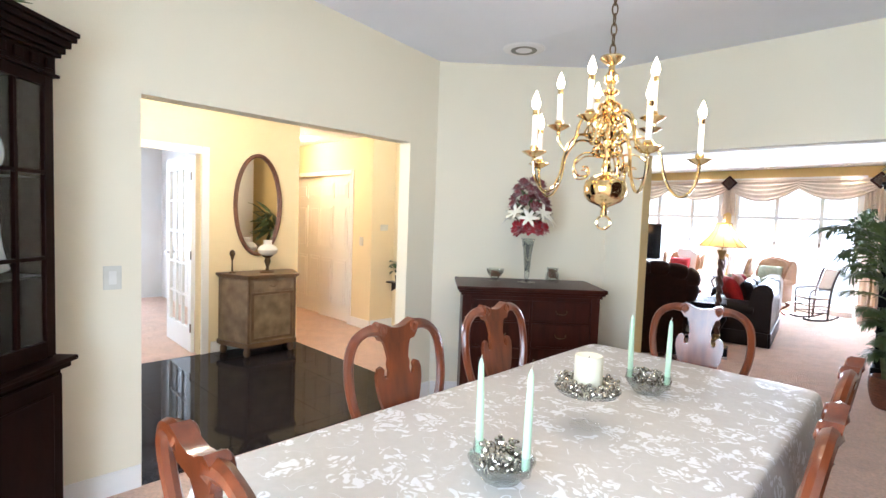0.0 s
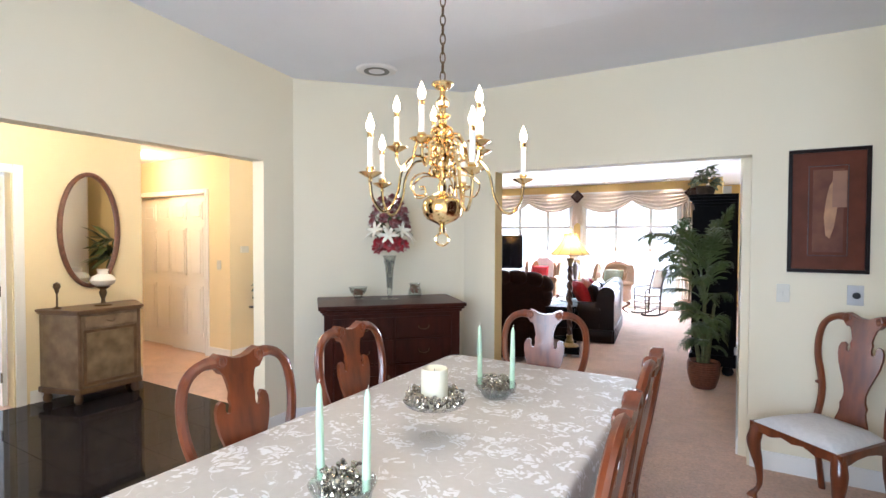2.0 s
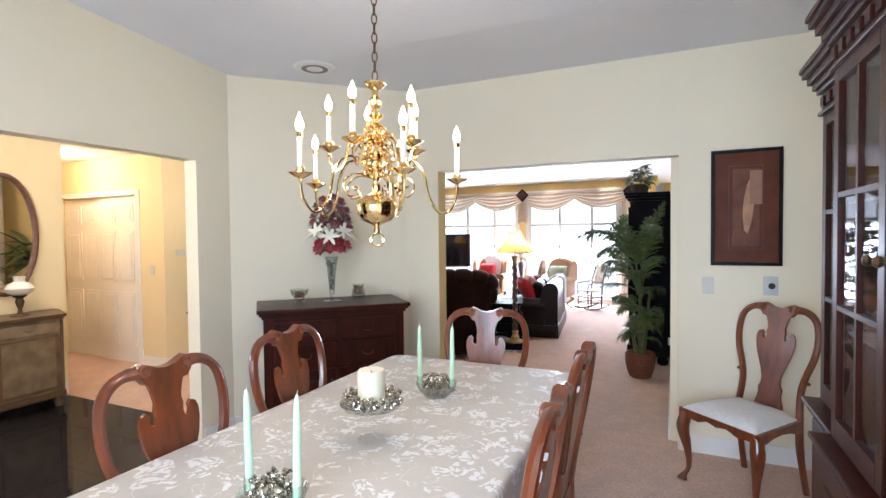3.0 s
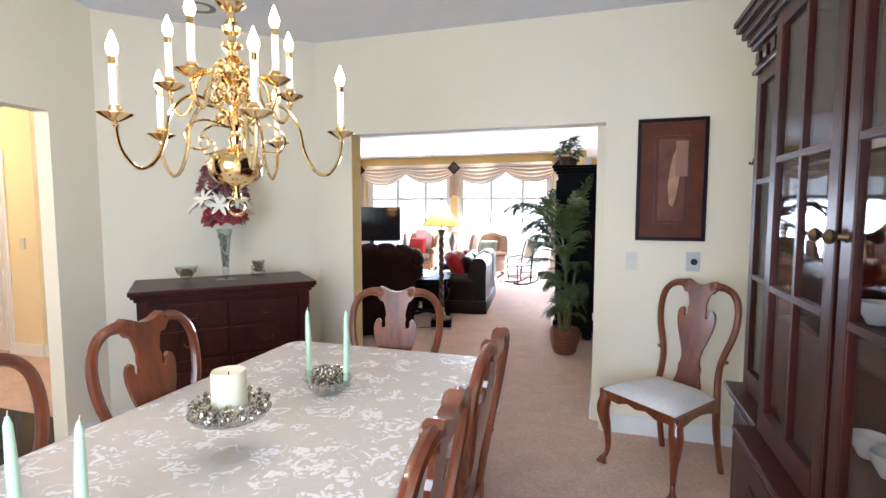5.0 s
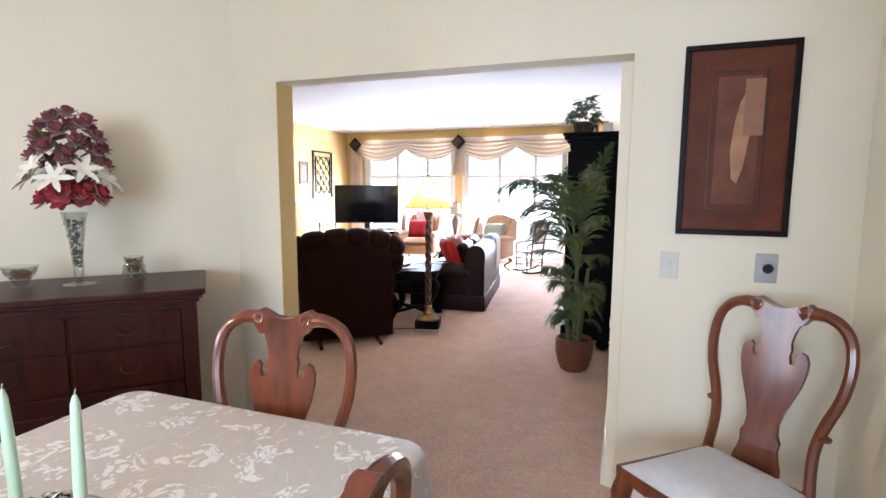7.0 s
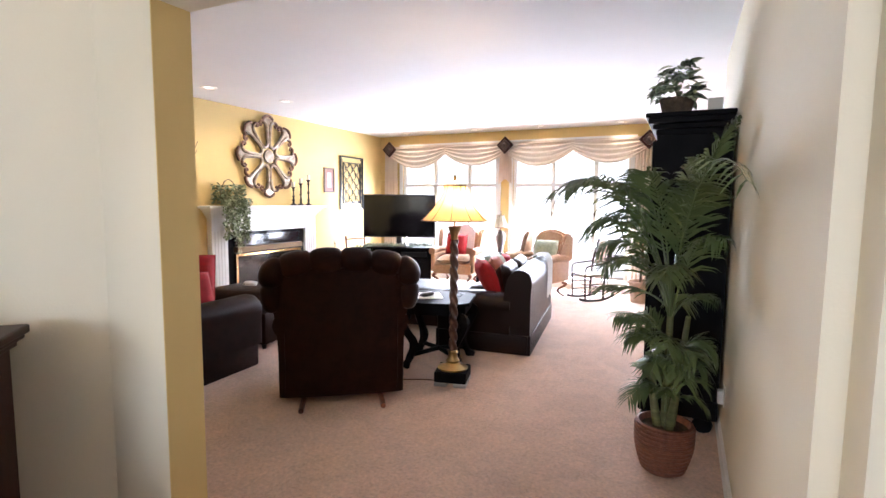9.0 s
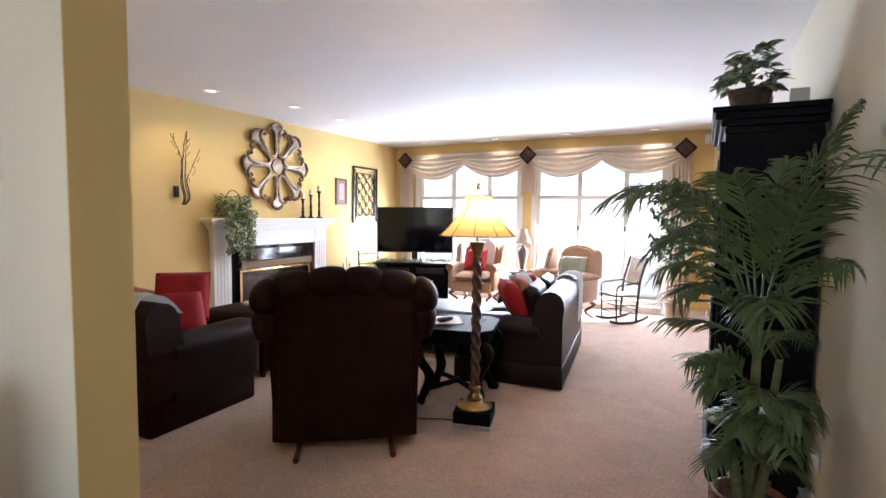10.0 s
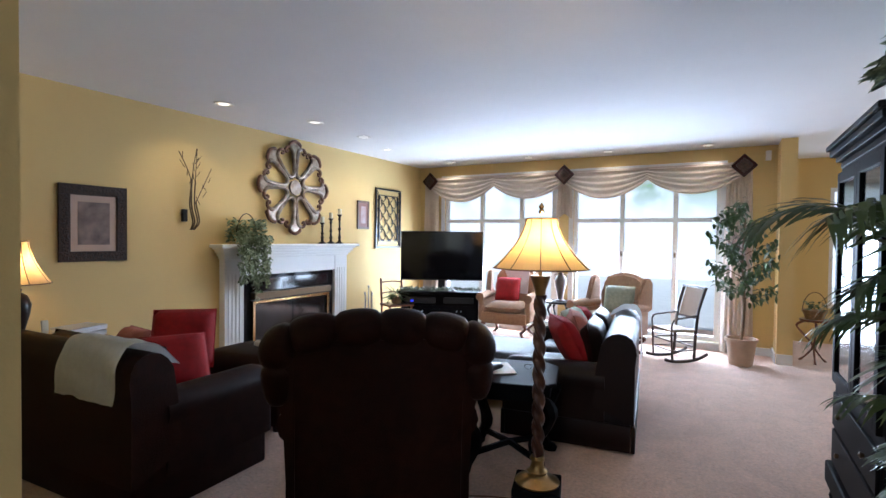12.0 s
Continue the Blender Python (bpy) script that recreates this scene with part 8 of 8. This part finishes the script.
    for i in range(96):
        bm = bmesh.new()
        a2, u = rng.uniform(0, 6.283), rng.random()
        r = 0.035 + 0.075 * u
        z = 0.10 + 0.22 * (1 - u) + rng.uniform(-0.03, 0.03)
        leaf_shape(bm, pose(r * math.cos(a2), r * math.sin(a2), z, rng.uniform(-20, 20), rng.uniform(-45, 25), math.degrees(a2) + rng.uniform(-25, 25)), rng.uniform(0.065, 0.10), rng.uniform(0.022, 0.031), 0.3, 0.35)
        part("leaf", bm, LEAF2, p, smooth=True)
    bx = thing("small_box", "small pale carton on top of the armoire", "box", pose(0.63, 8.12, H))
    bm = bmesh.new()
    box(bm, -0.04, 0.04, -0.02, 0.02, 0, 0.09, bev=0.002)
    part("carton", bm, PLATE, bx)


def palm():
    p = thing("palm_plant", "tall green palm in a red-brown wicker pot beside the armoire", "plant", pose(0.458, 7.47, 0) @ Matrix.Diagonal((0.95, 0.95, 0.98, 1)))
    bm = bmesh.new()
    lathe(bm, [(0.0, 0.0), (0.095, 0.0), (0.115, 0.03), (0.145, 0.12), (0.15, 0.20), (0.143, 0.255), (0.15, 0.27), (0.135, 0.275), (0.128, 0.24), (0.0, 0.235)], 32, cap=False)
    pot = part("pot", bm, WICKER, p, "woven red-brown pot", smooth=60)
    for k in range(11):
        bm = bmesh.new()
        z = 0.02 + k * 0.023
        r = 0.105 + 0.047 * math.sin(min(1, z / 0.2) * 1.57)
        tube(bm, [((r + 0.002 * (a % 2)) * math.cos(a / 36 * 6.28319), (r + 0.002 * (a % 2)) * math.sin(a / 36 * 6.28319), z) for a in range(36)], 0.007, 5, closed=True)
        part("coil", bm, WICKER, pot, smooth=True)
    bm = bmesh.new()
    lathe(bm, [(0.0, 0.25), (0.08, 0.248), (0.127, 0.241)], 20, cap=False)
    part("moss", bm, SOIL, p)
    mat_stem = mat("ringed_green_stem", (0.13, 0.14, 0.05), 0.6, color2=(0.06, 0.065, 0.025), scale=6, stretch=(1, 1, 9), bump=0.3, bscale=30)
    for k, (dx, dy, h) in enumerate(((0.0, 0.0, 1.1), (0.03, 0.02, 0.85), (-0.035, -0.01, 0.65), (0.02, -0.035, 0.55))):
        bm = bmesh.new()
        pts = [(dx * (1 + u * 2), dy * (1 + u * 2), 0.23 + (h - 0.23) * u) for u in [i / 8 for i in range(9)]]
        tube(bm, pts, [0.026 - 0.012 * i / 8 for i in range(9)], 10)
        part("stem", bm, mat_stem, p, "ringed green stem", smooth=True)
    # fronds: start height, middle and tip of the arch, leaflet length
    rng = random.Random(31)
    fr = [(0.95, (-0.26, -0.08, 1.80), (-0.66, -0.10, 1.50), 0.23), (0.95, (-0.20, -0.20, 1.74), (-0.50, -0.42, 1.52), 0.23), (1.0, (0.10, -0.50, 1.86), (0.22, -1.15, 1.52), 0.17), (1.0, (0.10, -0.10, 1.72), (0.25, -0.24, 1.84), 0.21),
          (0.9, (-0.04, -0.12, 1.50), (-0.14, -0.30, 1.60), 0.27), (0.9, (0.04, -0.16, 1.46), (0.10, -0.38, 1.54), 0.26), (0.9, (-0.16, -0.12, 1.52), (-0.40, -0.24, 1.34), 0.23),
          (0.95, (-0.10, 0.06, 1.66), (-0.32, 0.12, 1.52), 0.22), (0.85, (0.08, -0.18, 1.36), (0.22, -0.40, 1.30), 0.22), (0.85, (-0.12, -0.18, 1.30), (-0.32, -0.32, 1.14), 0.22),
          (0.85, (0.0, -0.18, 1.24), (-0.02, -0.44, 1.14), 0.22), (0.9, (-0.18, 0.08, 1.38), (-0.42, 0.14, 1.18), 0.20), (0.95, (0.02, 0.12, 1.60), (0.10, 0.24, 1.70), 0.20)]
    for z0, z1, count, reach, ll in ((0.55, 0.90, 9, 0.33, 0.17), (0.32, 0.60, 11, 0.27, 0.15), (0.27, 0.40, 5, 0.20, 0.12)):
        for i in range(count):
            a = radians(i * 137.5 + 30 * z0 * 10)
            rr, z = reach * rng.uniform(0.7, 1.25), rng.uniform(z0, z1)
            up = rng.uniform(0.14, 0.30)
            fr.append((z, (rr * 0.42 * math.cos(a), rr * 0.42 * math.sin(a), z + up), (rr * math.cos(a), rr * math.sin(a), z + up * rng.uniform(0.2, 0.8)), ll))
    for z0, mid, tip, ll in fr:
        h = math.atan2(tip[1], tip[0])
        a, b, c2 = Vector((0.01 * math.cos(h), 0.01 * math.sin(h), z0)), Vector(mid), Vector(tip)
        n = 16
        pts = [a * (1 - i / n) ** 2 + b * (2 * (i / n) * (1 - i / n)) + c2 * (i / n) ** 2 for i in range(n + 1)]
        bm = bmesh.new()
        tube(bm, pts, [0.006 - 0.0045 * i / n for i in range(n + 1)], 5)
        side = Vector((-math.sin(h), math.cos(h), 0))
        side = (side + Vector((0, 0, rng.uniform(-0.35, 0.35)))).normalized()
        m2 = 30 if ll > 0.18 else 22
        sag = rng.uniform(0.15, 0.45)
        for i in range(m2):
            u = 0.28 + 0.71 * i / (m2 - 1)
            f = u * n
            k = min(int(f), n - 1)
            c = pts[k].lerp(pts[k + 1], f - k)
            d = (pts[k + 1] - pts[k]).normalized()
            up = side.cross(d).normalized()
            L = ll * math.sin(math.pi * (0.16 + 0.70 * u)) ** 0.8 * rng.uniform(0.8, 1.12)
            for s in (1, -1):
                w = (d * rng.uniform(0.55, 0.95) + side * s * rng.uniform(0.55, 0.8) + up * rng.uniform(0.0, 0.3)).normalized()
                b = c + w * L * 0.45
                e = c + w * L * 0.8 + Vector((0, 0, -sag * 0.5 * L))
                tipp = c + w * L + Vector((0, 0, -sag * L))
                wd = (d - w * d.dot(w)).normalized() * (0.0078 if ll > 0.18 else 0.006)
                vs = [bm.verts.new(q) for q in (c - wd * 0.4, c + wd * 0.4, b + wd, b - wd, e + wd * 0.55, e - wd * 0.55, tipp)]
                bm.faces.new((vs[0], vs[1], vs[2], vs[3]))
                bm.faces.new((vs[3], vs[2], vs[4], vs[5]))
                bm.faces.new((vs[5], vs[4], vs[6]))
        for v in bm.verts:
            if v.co.x > 0.17:
                v.co.x = 0.17 + 0.10 * math.tanh((v.co.x - 0.17) / 0.10)
            if v.co.y > 0.40:
                v.co.y = 0.40 + 0.08 * math.tanh((v.co.y - 0.40) / 0.08)
        part("frond", bm, LEAF, p, "arching feathered frond")


def ficus():
    p = thing("ficus_tree", "slender green ficus tree in a tan pot beside the curtain", "plant", pose(-0.04, 12.30, 0))
    bm = bmesh.new()
    lathe(bm, [(0.0, 0.0), (0.12, 0.0), (0.155, 0.27), (0.17, 0.275), (0.17, 0.31), (0.15, 0.31), (0.145, 0.27), (0.0, 0.26)], 24, cap=False)
    part("pot", bm, TERRA, p, smooth=50)
    bm = bmesh.new()
    tube(bm, smooth_line([(0, 0, 0.26), (0.02, 0.01, 0.7), (-0.01, 0.0, 1.2), (0.01, 0, 1.7)], 4), [0.016] * 7 + [0.009] * 6, 8)
    part("trunk", bm, BARK, p, smooth=True)
    rng = random.Random(51)
    for i in range(16):
        z0 = 0.75 + i * 0.065
        a = i * 2.4
        ln = 0.36 * (1 - 0.35 * abs(z0 - 1.2))
        end = Vector((ln * math.cos(a), ln * math.sin(a) * 0.8, z0 + 0.16))
        bm = bmesh.new()
        tube(bm, [(0, 0, z0), end * 0.5 + Vector((0, 0, z0 * 0.5 + 0.02)), end], [0.006, 0.004, 0.002], 5)
        br = part("branch", bm, BARK, p, smooth=True)
        bm = bmesh.new()
        for k in range(60):
            u = rng.uniform(0.25, 1.15)
            c = Vector((0, 0, z0)).lerp(end, u) + Vector((rng.uniform(-0.05, 0.05), rng.uniform(-0.05, 0.05), rng.uniform(-0.09, 0.04)))
            leaf_shape(bm, Matrix.Translation(c) @ pose(0, 0, 0, rng.uniform(-30, 30), rng.uniform(0, 70), rng.uniform(0, 360)), rng.uniform(0.06, 0.095), 0.020, n=3)
        for v in bm.verts:
            v.co.y = min(v.co.y, 0.55)
            v.co.x = min(v.co.x, 0.34)
        part("foliage", bm, LEAF3, br, "clustered pointed green leaves", smooth=True)


def breakfast():
    t = thing("plant_stand", "dark bentwood plant stand in the breakfast area", "table", pose(0.72, 12.9, 0))
    bm = bmesh.new()
    lathe(bm, [(0.0, 0.49), (0.15, 0.49), (0.155, 0.50), (0.15, 0.515), (0.0, 0.515)], 20, cap=False)
    part("top", bm, CHERRY, t, smooth=40)
    for i in range(3):
        bm = bmesh.new()
        a = radians(30 + 120 * i)
        turned_leg(bm, 0.09 * math.cos(a), 0.09 * math.sin(a), 0.49, math.cos(a) * 2, math.sin(a) * 2, 0.011)
        part("leg", bm, CHERRY, t, smooth=True)
    b = thing("wicker_basket", "brown wicker hoop-handled basket with sprigs on the plant stand", "basket", pose(0.72, 12.9, 0.516))
    bm = bmesh.new()
    lathe(bm, [(0.0, 0.0), (0.09, 0.0), (0.13, 0.11), (0.12, 0.11), (0.0, 0.05)], 18, cap=False)
    part("body", bm, mat("brown_wicker", (0.30, 0.18, 0.08), 0.7, color2=(0.16, 0.09, 0.04), scale=60, bump=0.6, bscale=90), b, smooth=50)
    bm = bmesh.new()
    tube(bm, [(0.12 * math.cos(a / 12 * math.pi), 0, 0.10 + 0.22 * math.sin(a / 12 * math.pi)) for a in range(13)], 0.006, 6)
    part("handle", bm, BARK, b, smooth=True)
    leaf_clump(b, 50, 0.09, 0.06, 0.2, 0.06, 0.02, LEAF3, 44)
    w = thing("breakfast_window", "wide white-framed window of the breakfast area", "window", pose(0, 14.35, 0))
    tagged(w, kind="structure")
    for a, bb, c, d in ((1.05, 1.10, 0.5, 2.2), (3.55, 3.6, 0.5, 2.2), (1.1, 3.55, 0.5, 0.56), (1.1, 3.55, 2.14, 2.2), (1.9, 1.95, 0.56, 2.14), (2.7, 2.75, 0.56, 2.14)):
        bm = bmesh.new()
        box(bm, a, bb, 0.03, 0.10, c, d)
        part("frame", bm, WHITE, w)
    o = thing("wall_outlet", "white outlet plate low on the cream wall", "outlet", Matrix.Translation((0.755, 7.84, 0.33)) @ Matrix.Rotation(radians(-90), 4, "Z"))
    bm = bmesh.new()
    box(bm, -0.035, 0.035, -0.006, -0.0005, -0.058, 0.058, bev=0.002)
    part("plate", bm, PLATE, o)
    bm = bmesh.new()
    box(bm, -0.03, 0.03, -0.035, -0.0065, -0.045, 0.03, bev=0.005)
    part("plug", bm, mat("white_plug", (0.75, 0.75, 0.73), 0.35), o)
    s = thing("motion_sensor", "small white sensor box high on the window wall", "sensor", pose(0.22, YW, 2.5))
    bm = bmesh.new()
    box(bm, -0.03, 0.03, -0.045, -0.0005, -0.06, 0.06, bev=0.006)
    part("case", bm, WHITE, s)


def outdoors():
    # Emissive cards carry the outdoor glare in their colour: white below, pale green above.
    m = bpy.data.materials.new("glowing_backdrop")
    m.use_nodes = True
    t = m.node_tree
    t.nodes.remove(t.nodes["Principled BSDF"])
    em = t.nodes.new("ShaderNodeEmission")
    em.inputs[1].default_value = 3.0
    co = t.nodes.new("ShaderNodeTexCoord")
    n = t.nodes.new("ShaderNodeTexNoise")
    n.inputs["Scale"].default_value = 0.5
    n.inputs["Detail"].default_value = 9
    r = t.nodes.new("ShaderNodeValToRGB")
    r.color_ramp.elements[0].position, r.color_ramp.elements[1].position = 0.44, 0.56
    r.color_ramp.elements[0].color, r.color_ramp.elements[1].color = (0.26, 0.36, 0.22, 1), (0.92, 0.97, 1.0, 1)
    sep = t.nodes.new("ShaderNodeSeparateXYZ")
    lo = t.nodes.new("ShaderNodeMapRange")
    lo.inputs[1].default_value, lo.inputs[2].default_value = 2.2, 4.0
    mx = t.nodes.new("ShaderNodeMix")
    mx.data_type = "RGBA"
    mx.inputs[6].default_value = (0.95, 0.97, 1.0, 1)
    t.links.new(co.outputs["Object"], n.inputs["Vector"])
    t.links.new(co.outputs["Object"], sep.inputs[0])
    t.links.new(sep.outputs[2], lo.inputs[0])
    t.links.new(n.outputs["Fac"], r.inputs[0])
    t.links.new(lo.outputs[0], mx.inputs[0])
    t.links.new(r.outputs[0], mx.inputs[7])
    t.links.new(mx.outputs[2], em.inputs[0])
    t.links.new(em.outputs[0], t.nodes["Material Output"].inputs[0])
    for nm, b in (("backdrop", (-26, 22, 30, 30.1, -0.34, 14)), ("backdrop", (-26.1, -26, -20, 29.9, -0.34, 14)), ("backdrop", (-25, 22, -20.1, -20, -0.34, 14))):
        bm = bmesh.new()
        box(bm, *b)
        tagged(part(nm, bm, m, None, "glowing backdrop of white glare and pale trees beyond the windows"), kind="structure", category="backdrop")


window("window_1", -4.37, -2.48, (-3.70, -3.02))
window("window_2", -2.19, -0.29, (-1.51, -0.82))
drapery()
fireplace()
cans()
tufted_recliner()
sofas()
tables()
floor_lamp()
window_seats()
tv()
armoire()
palm()
ficus()
breakfast()
outdoors()
